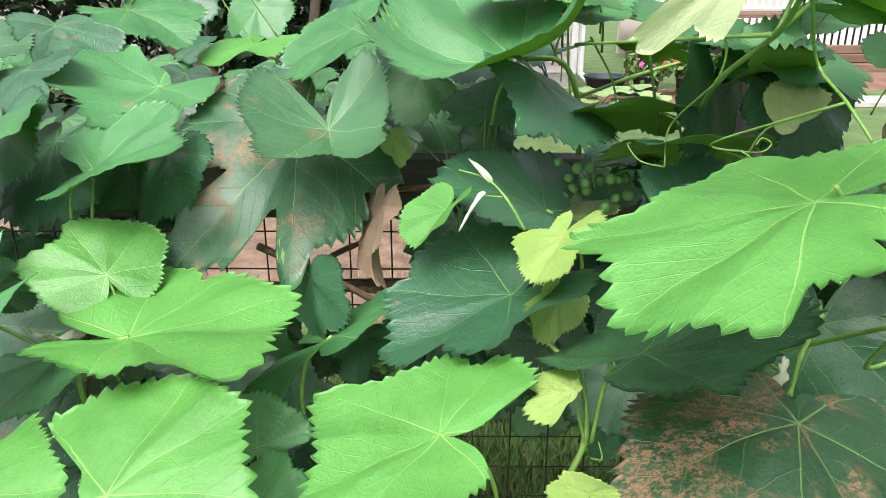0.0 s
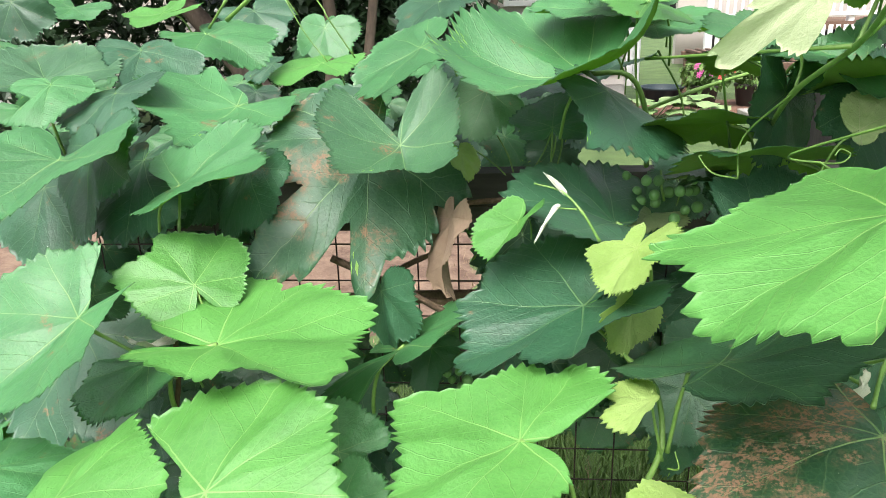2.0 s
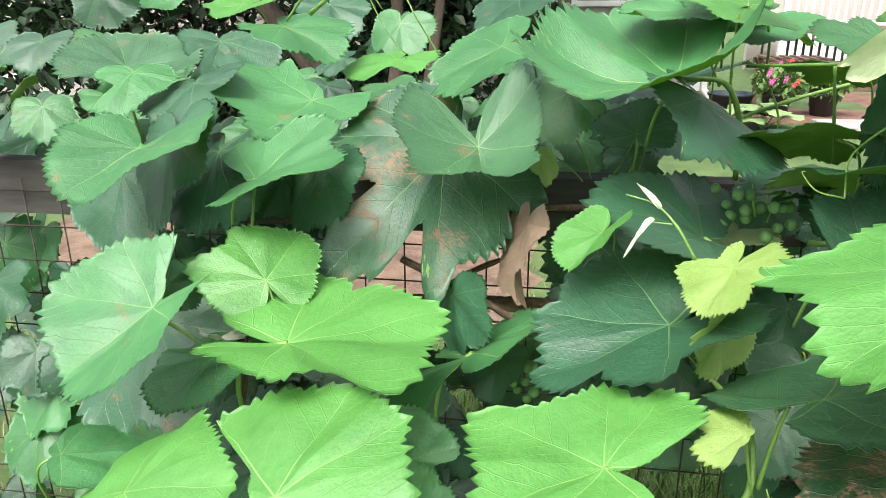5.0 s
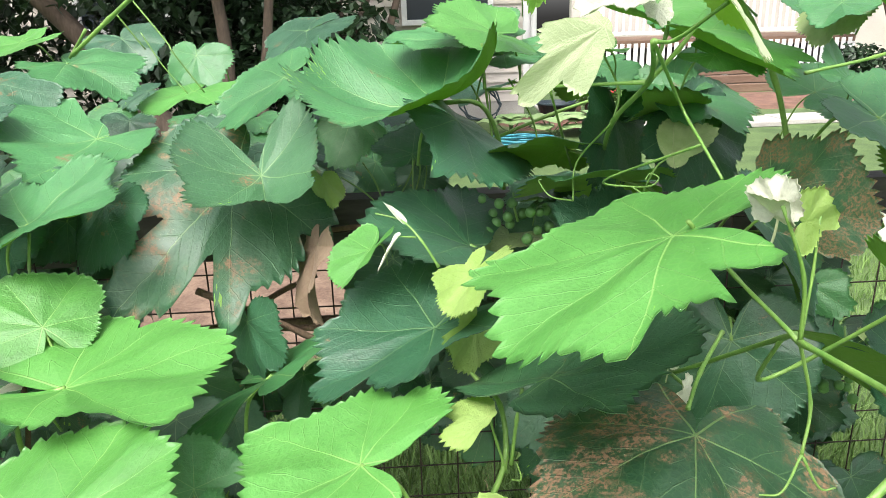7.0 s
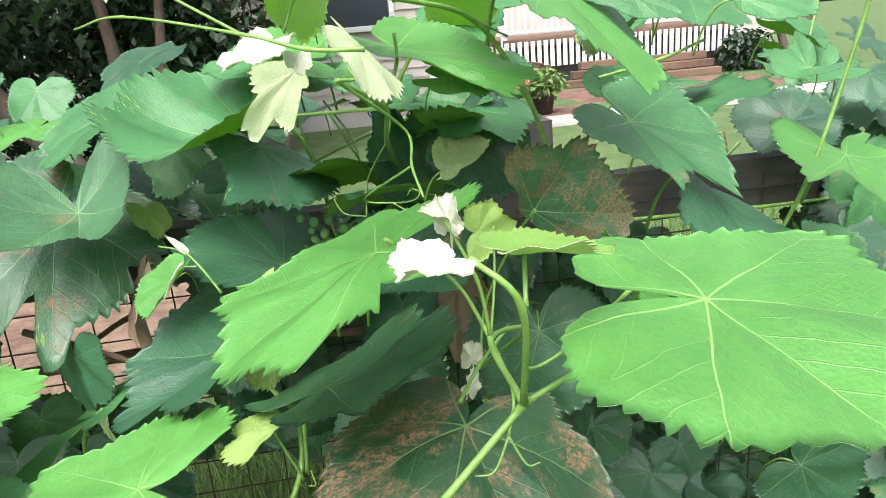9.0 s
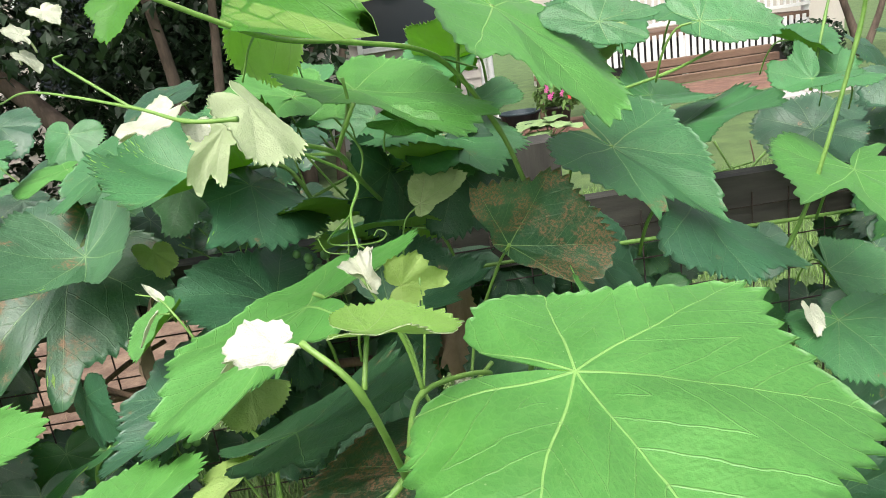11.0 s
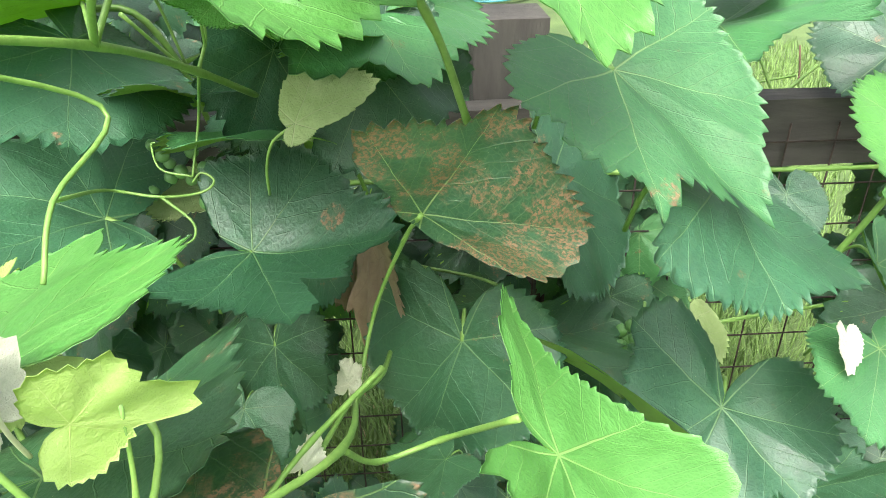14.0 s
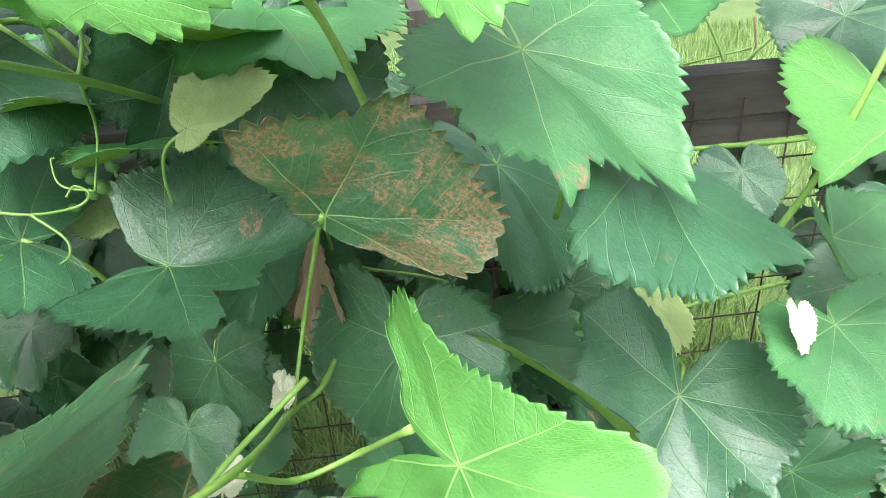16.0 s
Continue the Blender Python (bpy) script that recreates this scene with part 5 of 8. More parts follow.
leaf("dark", (0.244, 0.859, 1.069), (-6, 2, 106), 0.079, (1.05, 0.94, 1.00, 0.78, 0.71), (-8, 53, -60, 104, -89), 2.0, 2.5, 0.05, 0.16)
leaf("bright", (0.436, 0.435, 1.038), (-48, 13, -98), 0.103, None, None, -5.0, 1.2, 0.06, 0, stalk=-1, rim=((-161, 0.39), (-148, 0.51), (-146, 0.64), (-135, 0.76), (-116, 0.87), (-107, 0.68), (-87, 0.55), (-58, 0.63), (-35, 0.89), (-23, 1.12), (-13, 1.19), (-6, 1.20), (24, 0.97), (54, 0.94), (84, 0.81), (114, 0.74), (144, 0.58), (146, 0.78), (162, 0.38)))
leaf("dark", (0.413, 0.706, 0.904), (-72, 5, -207), 0.120, None, None, 1.0, 1.2, 0.03, 0, rim=((-150, 0.55), (-108, 0.75), (17, 0.91), (36, 0.86), (55, 0.85), (72, 0.85), (106, 0.77), (125, 0.76), (138, 0.74), (150, 0.61), (165, 0.37)))
leaf("darkscorch", (0.445, 0.742, 0.892), (-1, -37, -121), 0.190, None, None, 2.6, -3.4, 0.07, 0, rim=((-150, 0.55), (-90, 0.67), (-80, 0.86), (-75, 1.05), (-62, 0.97), (-47, 0.85), (-11, 0.98), (25, 1.20), (27, 0.89), (63, 0.25)))
leaf("dark", (0.645, 0.661, 0.849), (-35, -25, 162), 0.130, None, None, 0.3, -0.1, 0.14, 0, rim=((-150, 0.66), (-139, 0.75), (-122, 0.82), (-102, 0.84), (-85, 0.80), (-72, 0.76), (-64, 0.87), (-53, 0.64), (-24, 0.76), (6, 0.83), (35, 0.79), (64, 0.79), (93, 0.75), (106, 0.87), (128, 0.83), (134, 0.76), (143, 0.60)))
leaf("dark", (0.580, 0.619, 1.096), (-42, 13, -100), 0.124, None, None, -2.6, 4.9, -0.05, 0, rim=((-150, 0.55), (-108, 0.75), (-43, 0.92), (-24, 0.82), (-8, 0.97), (3, 1.20), (16, 0.97), (34, 0.81), (49, 0.81), (66, 0.76), (89, 0.80), (107, 0.85), (115, 0.88), (126, 0.74), (132, 0.57), (150, 0.55)))
leaf("dark", (0.524, 0.866, 0.995), (-53, 0, -120), 0.154, None, None, 1.7, 0.5, 0.15, 0, rim=((-150, 0.55), (-108, 0.75), (-47, 0.83), (-32, 0.92), (-14, 0.95), (18, 0.89), (49, 0.89), (64, 0.88), (108, 0.75), (150, 0.55)))
leaf("dark", (0.865, 1.054, 0.895), (-51, 2, -148), 0.067, (1.02, 0.94, 0.91, 0.80, 0.80), (-3, 52, -49, 104, -104), 2.7, 2.5, 0.01, 0.16)
leaf("dark", (0.904, 1.095, 0.972), (-8, -7, 144), 0.055, (1.10, 0.81, 1.01, 0.80, 0.80), (13, 44, -59, 104, -104), 2.8, 1.7, 0.08, 0.16)
leaf("young2", (0.777, 0.647, 1.097), (-17, -17, 169), 0.120, None, None, -0.9, 0.2, 0.09, 0, rim=((-142, 0.82), (-137, 0.45), (-109, 0.70), (-81, 0.77), (-53, 0.91), (-25, 0.95), (3, 1.19), (12, 0.91), (27, 0.53), (34, 0.78), (37, 1.31), (50, 0.99), (70, 0.86), (101, 0.77), (143, 0.67), (157, 0.54), (159, 0.22)))
leaf("mid", (0.756, 0.637, 0.927), (-20, 3, -157), 0.094, None, None, 4.8, 1.3, 0.02, 0, rim=((-121, 0.47), (-93, 1.06), (-66, 0.91), (-39, 0.89), (-17, 0.77), (1, 1.11), (14, 1.05), (35, 0.93), (53, 0.95), (66, 0.85), (87, 0.79), (106, 0.68), (136, 0.60), (165, 0.35)))
leaf("mid", (0.801, 0.725, 0.954), (-49, -9, -144), 0.087, None, None, -2.4, -2.1, 0.31, 0, rim=((-150, 0.55), (-127, 0.57), (-97, 0.88), (-74, 1.06), (-56, 0.96), (-24, 0.74), (27, 0.55), (78, 0.82), (97, 0.94), (131, 0.68), (164, 0.38)))
leaf("dark", (0.932, 0.968, 1.084), (-26, -23, 105), 0.102, None, None, 2.3, 0.8, 0.16, 0, rim=((-151, 0.63), (-105, 0.80), (-76, 0.95), (-44, 0.51), (-14, 0.77), (17, 0.75), (42, 0.87), (66, 0.93), (109, 0.77), (154, 0.74)))
leaf("dark", (0.901, 0.838, 0.522), (-84, 60, 168), 0.118, (1.04, 0.92, 0.98, 0.79, 0.75), (5, 43, -60, 104, -91), 2.2, 1.8, 0.07, 0.16)
leaf("dark", (0.966, 0.909, 0.551), (-41, -15, 175), 0.063, (1.08, 0.85, 0.92, 0.80, 0.80), (-0, 57, -56, 104, -104), 2.8, 1.6, 0.09, 0.16)
leaf("dark", (0.316, 0.963, 0.860), (-76, 25, 143), 0.077, (1.06, 0.89, 0.93, 0.80, 0.80), (2, 49, -50, 104, -104), 2.7, 2.6, 0.00, 0.16)
leaf("pale", (0.695, 0.845, 0.814), (-41, -24, -148), 0.063, (0.94, 0.92, 1.03, 0.80, 0.80), (2, 48, -48, 104, -104), 2.8, 1.4, 0.11, 0.16)
leaf("bright", (0.163, 0.900, 1.254), (11, -24, 101), 0.093, (0.98, 0.94, 0.86, 0.87, 0.82), (3, 47, -60, 109, -104), 2.1, 0.6, 0.13, 0.16)
leaf("bright", (0.167, 0.812, 1.309), (4, -14, 103), 0.045, (0.76, 1.05, 1.13, 0.81, 0.84), (9, 97, -90, 104, -115), 0.5, 2.1, 0.25, 0.16)
leaf("mid", (0.264, 0.781, 1.220), (-29, -10, 144), 0.052, (0.85, 1.24, 1.20, 0.73, 0.57), (7, 66, -53, 104, -109), 2.3, -0.4, 0.33, 0.16)
leaf("under", (0.361, 0.790, 1.272), (134, -17, -75), 0.070, (0.88, 1.12, 0.92, 0.80, 0.80), (-1, 93, -83, 104, -104), 2.8, 2.4, 0.03, 0.16)
leaf("under", (0.172, 0.670, 1.358), (-98, -22, -106), 0.146, (0.52, 2.16, 0.64, 0.86, 1.04), (46, 80, -84, 76, -107), 1.2, -5.3, -0.10, 0.16)
leaf("under", (0.075, 0.575, 1.372), (-131, -0, -22), 0.039, (1.24, 0.82, 0.86, 0.80, 0.80), (5, 50, -60, 104, -104), 1.5, 3.1, -0.11, 0.16)
leaf("mid", (0.647, 1.041, 1.294), (-11, -23, 105), 0.100, (0.75, 1.06, 1.23, 0.76, 0.76), (9, 56, -65, 121, -124), -2.3, 1.7, 0.22, 0.16)
leaf("mid", (0.755, 0.982, 1.293), (-23, 11, -146), 0.100, (1.02, 0.97, 0.97, 0.75, 0.79), (-2, 54, -52, 102, -104), 2.6, 1.8, 0.07, 0.16)
leaf("mid", (0.828, 0.856, 1.233), (-16, -3, -144), 0.068, (0.95, 0.98, 0.96, 0.80, 0.80), (2, 58, -61, 104, -104), 4.1, -1.3, 0.30, 0.16)
leaf("mid", (0.880, 0.838, 1.182), (1, -21, 67), 0.066, (0.76, 0.83, 1.00, 0.86, 1.04), (18, 73, -58, 104, -130), -0.5, 0.6, 0.21, 0.16)
leaf("mid", (0.669, 0.953, 1.176), (1, -29, 130), 0.080, (0.87, 0.66, 0.89, 0.88, 1.15), (19, 48, -39, 104, -107), 1.0, -4.0, 0.33, 0.16)
leaf("mid", (0.763, 0.703, 1.197), (-9, -27, 105), 0.050, (1.01, 0.66, 0.96, 0.85, 0.98), (32, 71, -45, 104, -112), 1.7, -3.3, 0.56, 0.16)
leaf("mid", (0.372, 0.843, 1.295), (-15, -12, 95), 0.101, (0.63, 1.06, 1.23, 0.83, 0.90), (-2, 107, -86, 104, -120), 0.1, 2.0, 0.12, 0.16)
leaf("white", (0.220, 0.175, 1.196), (-2, 1, 109), 0.026, (0.82, 0.94, 0.87, 0.98, 0.88), (4, 48, -56, 78, -77), 2.6, 1.1, 0.18, 0.16, stalk=-1)
leaf("palew", (0.254, 0.184, 1.192), (-173, 9, 93), 0.036, (1.05, 0.93, 0.86, 0.83, 0.81), (-3, 66, -62, 105, -104), 2.1, 3.5, -0.17, 0.16, stalk=-1)
leaf("young", (0.269, 0.347, 1.154), (-15, 86, -79), 0.026, (1.38, 0.71, 0.91, 0.79, 0.76), (12, 30, -38, 104, -108), 2.2, 1.8, 0.08, 0.16, stalk=-1)
leaf("white", (0.248, 0.346, 1.160), (46, 3, 85), 0.022, (0.94, 1.03, 0.93, 0.80, 0.80), (-3, 55, -54, 104, -104), 3.2, 1.0, 0.27, 0.16, stalk=-1)
leaf("white", (0.250, 0.346, 1.163), (84, -12, -67), 0.021, (0.89, 0.98, 1.05, 0.80, 0.80), (1, 47, -45, 104, -104), 2.9, 1.8, 0.10, 0.16)
leaf("palew", (0.202, 0.328, 1.280), (-50, 8, -99), 0.041, (0.97, 1.05, 0.88, 0.79, 0.80), (-3, 55, -58, 105, -104), 2.7, 3.5, -0.14, 0.16, stalk=-1)
leaf("white", (0.154, 0.335, 1.282), (-22, -8, 122), 0.028, (1.04, 0.86, 0.92, 0.83, 0.81), (-1, 61, -49, 91, -104), 3.0, 1.6, 0.12, 0.16, stalk=-1)
leaf("palew", (0.168, 0.421, 1.263), (-79, -53, 133), 0.049, (1.70, 0.95, 0.92, 0.30, 0.28), (2, 20, -20, 80, -80), 3.4, 2.0, 0.06, 0.08, stalk=-1, base=0.40)
leaf("white", (0.170, 0.333, 1.273), (-61, -3, -170), 0.010, (1.05, 0.80, 0.90, 0.80, 0.80), (-0, 50, -50, 104, -104), 3.0, 2.0, 0.05, 0.16)
leaf("white", (0.038, 0.581, 1.100), (43, -2, 60), 0.024, None, None, 2.8, 2.2, 0.3, 0, stalk=-1, rim=((-120, 0.15), (-50, 0.28), (-18, 0.55), (0, 1.0), (20, 0.5), (60, 0.25), (120, 0.15)))
leaf("white", (0.032, 0.576, 1.088), (-52, 9, 97), 0.036, None, None, 3.2, 1.6, 0.3, 0, stalk=-1, rim=((-120, 0.15), (-40, 0.36), (-16, 0.6), (0, 1.0), (14, 0.5), (50, 0.3), (120, 0.15)))
leaf("white", (0.717, 0.628, 0.947), (-49, -27, -162), 0.030, None, None, 2.4, 0.8, 0.2, 0, stalk=-1, rim=((-150, 0.50), (-110, 0.60), (-60, 0.66), (-25, 0.76), (0, 1.00), (25, 0.76), (60, 0.66), (110, 0.60), (150, 0.50)))
leaf("white", (0.291, 0.544, 0.930), (88, 42, 42), 0.019, (1.13, 0.89, 0.85, 0.80, 0.80), (-2, 50, -48, 104, -104), 3.1, 1.9, 0.07, 0.16)
leaf("white", (0.314, 0.647, 0.911), (60, -27, -43), 0.022, (0.99, 0.97, 0.92, 0.80, 0.80), (-1, 48, -48, 104, -104), 3.0, 2.1, 0.02, 0.16)
leaf("white", (-0.382, 0.631, 0.926), (17, -19, -135), 0.031, (0.92, 0.96, 0.98, 0.80, 0.80), (11, 42, -57, 104, -104), 3.1, -0.2, 0.43, 0.16)
leaf("white", (0.060, 0.446, 1.355), (-44, 15, -128), 0.013, (1.14, 0.78, 0.90, 0.80, 0.80), (11, 41, -55, 104, -104), 3.2, 1.8, 0.11, 0.16)
leaf("white", (0.044, 0.443, 1.341), (28, -36, 106), 0.012, (1.06, 0.88, 0.84, 0.80, 0.80), (3, 53, -61, 104, -104), 2.9, 2.0, 0.06, 0.16)
leaf("white", (0.042, 0.440, 1.328), (-48, 7, -102), 0.012, (1.19, 0.86, 0.78, 0.80, 0.80), (-2, 55, -55, 104, -104), 3.1, 2.0, 0.04, 0.16)
leaf("dead", (-0.075, 0.846, 1.001), (-67, 12, 111), 0.085, (1.16, 0.79, 0.84, 0.87, 0.81), (2, 54, -53, 87, -91), 2.0, 1.2, 0.08, 0.30)
leaf("dead", (0.307, 0.956, 0.865), (-61, 16, 115), 0.063, (1.19, 0.85, 0.83, 0.80, 0.80), (-0, 58, -59, 104, -104), 2.4, 2.3, 0.03, 0.30)
leaf("dead", (0.331, 0.825, 0.946), (-72, 27, 109), 0.110, (1.09, 0.90, 0.88, 0.80, 0.80), (0, 54, -55, 104, -104), 2.2, 2.2, 0.04, 0.30)
leaf("brightflat", (0.337, 0.184, 1.159), (-2, 5, -116), 0.118, None, None, 2.2, 0.6, -0.00, 0, stalk=-1, rim=((-148, 0.63), (-134, 0.73), (-112, 0.71), (-91, 0.68), (-70, 0.80), (-58, 1.07), (-49, 1.01), (-41, 0.89), (-24, 0.84), (-13, 0.92), (-8, 1.00), (24, 0.90), (56, 0.89), (88, 0.81), (120, 0.76), (139, 0.64), (150, 0.59), (161, 0.45)))
leaf("mid", (0.326, 0.759, 1.197), (-10, -0, -135), 0.125, None, None, 4.0, 1.5, 0.08, 0, rim=((-150, 0.55), (-102, 0.77), (-74, 0.90), (-51, 0.97), (-14, 0.85), (12, 0.92), (27, 0.83), (44, 0.97), (55, 0.99), (70, 0.69), (108, 0.75), (150, 0.55)))
leaf("bright", (0.254, 0.586, 1.266), (-18, -1, -134), 0.122, None, None, 0.8, -0.2, 0.17, 0, stalk=-1, rim=((-138, 0.67), (-113, 0.76), (-79, 0.71), (-42, 0.82), (-24, 1.09), (-18, 1.00), (5, 1.01), (17, 1.00), (25, 0.79), (35, 0.70), (62, 0.75), (88, 0.67), (115, 0.62), (141, 0.53), (168, 0.32)))
leaf("bright", (0.388, 0.579, 1.320), (-35, -11, -140), 0.141, None, None, 1.5, 0.1, 0.01, 0, rim=((-150, 0.55), (-115, 0.78), (-90, 0.77), (-65, 0.80), (-46, 0.94), (-8, 1.08), (2, 0.97), (15, 0.90), (24, 0.97), (26, 0.77), (35, 0.77), (49, 0.96), (63, 0.92), (74, 0.75), (108, 0.75), (150, 0.55)))
leaf("mid", (0.399, 0.825, 1.218), (6, 21, -116), 0.055, (1.03, 0.88, 1.01, 0.79, 0.76), (6, 62, -58, 104, -117), 4.6, 1.4, 0.07, 0.16)
leaf("bright", (0.230, 0.641, 1.241), (2, -13, 82), 0.032, (0.92, 0.89, 0.89, 0.84, 0.95), (3, 81, -61, 104, -118), 2.3, 0.5, 0.27, 0.16)
leaf("mid", (0.179, 0.944, 1.226), (13, 12, -84), 0.079, (1.08, 0.88, 0.94, 0.79, 0.80), (0, 57, -51, 98, -104), 2.5, 1.9, 0.06, 0.16)
leaf("mid", (0.539, 0.783, 1.277), (-20, -9, 129), 0.050, (1.07, 0.92, 0.89, 0.80, 0.80), (-1, 53, -53, 104, -104), 3.3, 1.4, 0.12, 0.16)
leaf("pale", (0.552, 0.803, 1.274), (-49, -6, 114), 0.054, (1.03, 0.96, 0.87, 0.80, 0.80), (-6, 48, -41, 104, -104), 3.3, 2.0, 0.06, 0.16)
leaf("mid", (0.330, 0.741, 1.173), (-15, -17, 71), 0.076, (0.78, 0.87, 0.72, 0.93, 1.39), (34, 55, -58, 104, -98), 2.8, -6.6, 0.27, 0.16)
leaf("dark", (0.236, 0.748, 0.878), (-62, 21, 153), 0.083, (1.05, 0.91, 0.91, 0.80, 0.80), (1, 50, -50, 104, -104), 2.8, 2.2, 0.04, 0.16)
leaf("dark", (0.204, 0.720, 0.826), (-45, 0, 160), 0.068, (0.91, 1.00, 0.97, 0.80, 0.80), (6, 41, -48, 104, -104), 2.8, 2.1, 0.04, 0.16)
leaf("dark", (0.394, 0.654, 0.811), (-84, -54, -177), 0.052, (0.91, 1.04, 0.93, 0.80, 0.80), (-7, 50, -43, 104, -104), 3.1, 2.3, 0.02, 0.16)
leaf("dark", (0.222, 0.753, 1.130), (3, 22, 80), 0.089, (1.00, 0.95, 0.92, 0.80, 0.80), (-1, 59, -55, 104, -104), 2.4, 2.9, -0.01, 0.16)
leaf("mid", (0.289, 0.740, 1.093), (-0, 22, 73), 0.118, (1.04, 0.91, 0.91, 0.80, 0.80), (-0, 59, -55, 104, -104), 2.6, 2.2, 0.04, 0.16)
leaf("dark", (0.296, 0.930, 1.180), (6, 17, 71), 0.075, (1.02, 0.93, 0.91, 0.80, 0.80), (-1, 59, -55, 104, -104), 2.5, 2.7, -0.00, 0.16)
leaf("dark", (-0.623, 0.875, 1.036), (-59, -4, 163), 0.111, (0.97, 0.96, 0.95, 0.80, 0.80), (-2, 51, -48, 104, -104), 3.2, 1.7, 0.07, 0.16)
leaf("pale", (0.299, 0.633, 1.141), (19, 34, -62), 0.063, None, None, 1.5, 1.5, 0.05, 0, rim=((-110, 0.25), (-70, 0.63), (-51, 0.80), (-27, 0.87), (-9, 1.00), (9, 0.63), (47, 0.24), (121, 0.27), (160, 0.16)))
leaf("mid", (0.346, 0.737, 1.187), (-7, -38, 98), 0.073, None, None, 1.5, 1.5, 0.05, 0, rim=((-133, 0.69), (-110, 0.80), (-89, 0.82), (-60, 0.72), (-27, 0.88), (-1, 1.00), (14, 0.88), (42, 0.69), (116, 0.39), (174, 0.52)))
leaf("bright", (0.289, 0.534, 1.238), (-14, 36, -116), 0.040, None, None, 1.5, 1.5, 0.05, 0, rim=((-160, 0.52), (-52, 0.42), (-16, 0.85), (4, 1.00), (26, 0.91), (30, 0.61), (58, 0.49), (131, 0.45), (165, 0.74)))
leaf("dark", (0.794, 0.885, 0.949), (-38, -1, 175), 0.066, None, None, 1.5, 1.5, 0.05, 0, rim=((-154, 0.56), (-86, 0.68), (-37, 0.80), (8, 1.00), (43, 0.92), (93, 0.78), (148, 0.60)))
leaf("mid", (0.532, 0.479, 1.285), (-11, 46, -108), 0.064, None, None, 1.5, 1.5, 0.05, 0, rim=((-139, 0.50), (-69, 0.54), (-17, 0.81), (2, 1.00), (38, 0.54), (97, 0.27)))
leaf("mid", (0.484, 0.583, 1.294), (12, -46, 70), 0.057, None, None, 1.5, 1.5, 0.05, 0, rim=((-162, 0.83), (-109, 0.50), (-39, 0.46), (7, 0.99), (41, 0.70), (129, 0.59), (167, 1.00)))

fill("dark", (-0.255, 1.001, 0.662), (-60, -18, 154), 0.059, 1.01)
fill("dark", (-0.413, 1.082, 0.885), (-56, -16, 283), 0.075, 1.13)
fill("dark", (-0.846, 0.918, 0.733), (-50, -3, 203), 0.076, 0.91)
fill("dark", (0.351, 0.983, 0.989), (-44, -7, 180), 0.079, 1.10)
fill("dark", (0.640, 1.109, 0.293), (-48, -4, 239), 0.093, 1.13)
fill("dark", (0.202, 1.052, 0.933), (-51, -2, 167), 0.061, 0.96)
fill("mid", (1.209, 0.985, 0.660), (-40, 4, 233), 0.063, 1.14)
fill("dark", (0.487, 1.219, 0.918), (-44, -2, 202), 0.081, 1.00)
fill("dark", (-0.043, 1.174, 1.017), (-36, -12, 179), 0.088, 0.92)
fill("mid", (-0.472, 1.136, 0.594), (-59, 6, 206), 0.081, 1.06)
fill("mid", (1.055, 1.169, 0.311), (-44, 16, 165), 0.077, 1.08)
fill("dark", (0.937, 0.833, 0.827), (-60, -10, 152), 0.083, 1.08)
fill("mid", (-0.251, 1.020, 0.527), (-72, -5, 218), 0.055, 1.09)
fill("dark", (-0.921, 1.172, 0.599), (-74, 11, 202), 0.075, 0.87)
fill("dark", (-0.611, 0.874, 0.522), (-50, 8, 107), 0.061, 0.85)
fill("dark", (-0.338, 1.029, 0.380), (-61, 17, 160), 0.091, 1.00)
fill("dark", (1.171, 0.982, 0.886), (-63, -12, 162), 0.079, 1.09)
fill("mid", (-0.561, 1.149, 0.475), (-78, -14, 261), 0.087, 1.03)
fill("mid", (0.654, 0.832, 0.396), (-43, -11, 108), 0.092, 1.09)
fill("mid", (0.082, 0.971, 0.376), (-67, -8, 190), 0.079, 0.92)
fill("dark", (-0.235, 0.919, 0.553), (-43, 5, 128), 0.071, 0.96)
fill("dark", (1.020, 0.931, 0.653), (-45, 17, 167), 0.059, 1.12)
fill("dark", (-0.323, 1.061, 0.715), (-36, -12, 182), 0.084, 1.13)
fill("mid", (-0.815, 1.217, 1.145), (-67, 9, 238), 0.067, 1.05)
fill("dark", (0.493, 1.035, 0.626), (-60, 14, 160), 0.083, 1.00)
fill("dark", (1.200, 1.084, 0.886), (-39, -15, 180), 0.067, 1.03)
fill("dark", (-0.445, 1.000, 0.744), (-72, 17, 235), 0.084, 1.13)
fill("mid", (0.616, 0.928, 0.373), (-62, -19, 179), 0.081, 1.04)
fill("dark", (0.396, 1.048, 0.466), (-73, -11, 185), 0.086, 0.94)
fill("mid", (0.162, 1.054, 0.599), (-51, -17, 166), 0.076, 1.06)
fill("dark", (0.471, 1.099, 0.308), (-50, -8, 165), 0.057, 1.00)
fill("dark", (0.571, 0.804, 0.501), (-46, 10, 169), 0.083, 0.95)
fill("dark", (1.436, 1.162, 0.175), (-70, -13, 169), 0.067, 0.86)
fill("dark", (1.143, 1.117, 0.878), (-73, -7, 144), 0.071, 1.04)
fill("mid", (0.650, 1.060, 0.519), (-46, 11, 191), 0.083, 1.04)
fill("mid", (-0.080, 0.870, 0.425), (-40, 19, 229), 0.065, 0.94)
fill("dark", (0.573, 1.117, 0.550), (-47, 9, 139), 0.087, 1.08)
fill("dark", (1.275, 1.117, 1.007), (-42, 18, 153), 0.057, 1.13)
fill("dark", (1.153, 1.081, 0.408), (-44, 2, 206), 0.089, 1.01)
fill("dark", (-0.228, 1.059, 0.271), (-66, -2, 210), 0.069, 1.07)
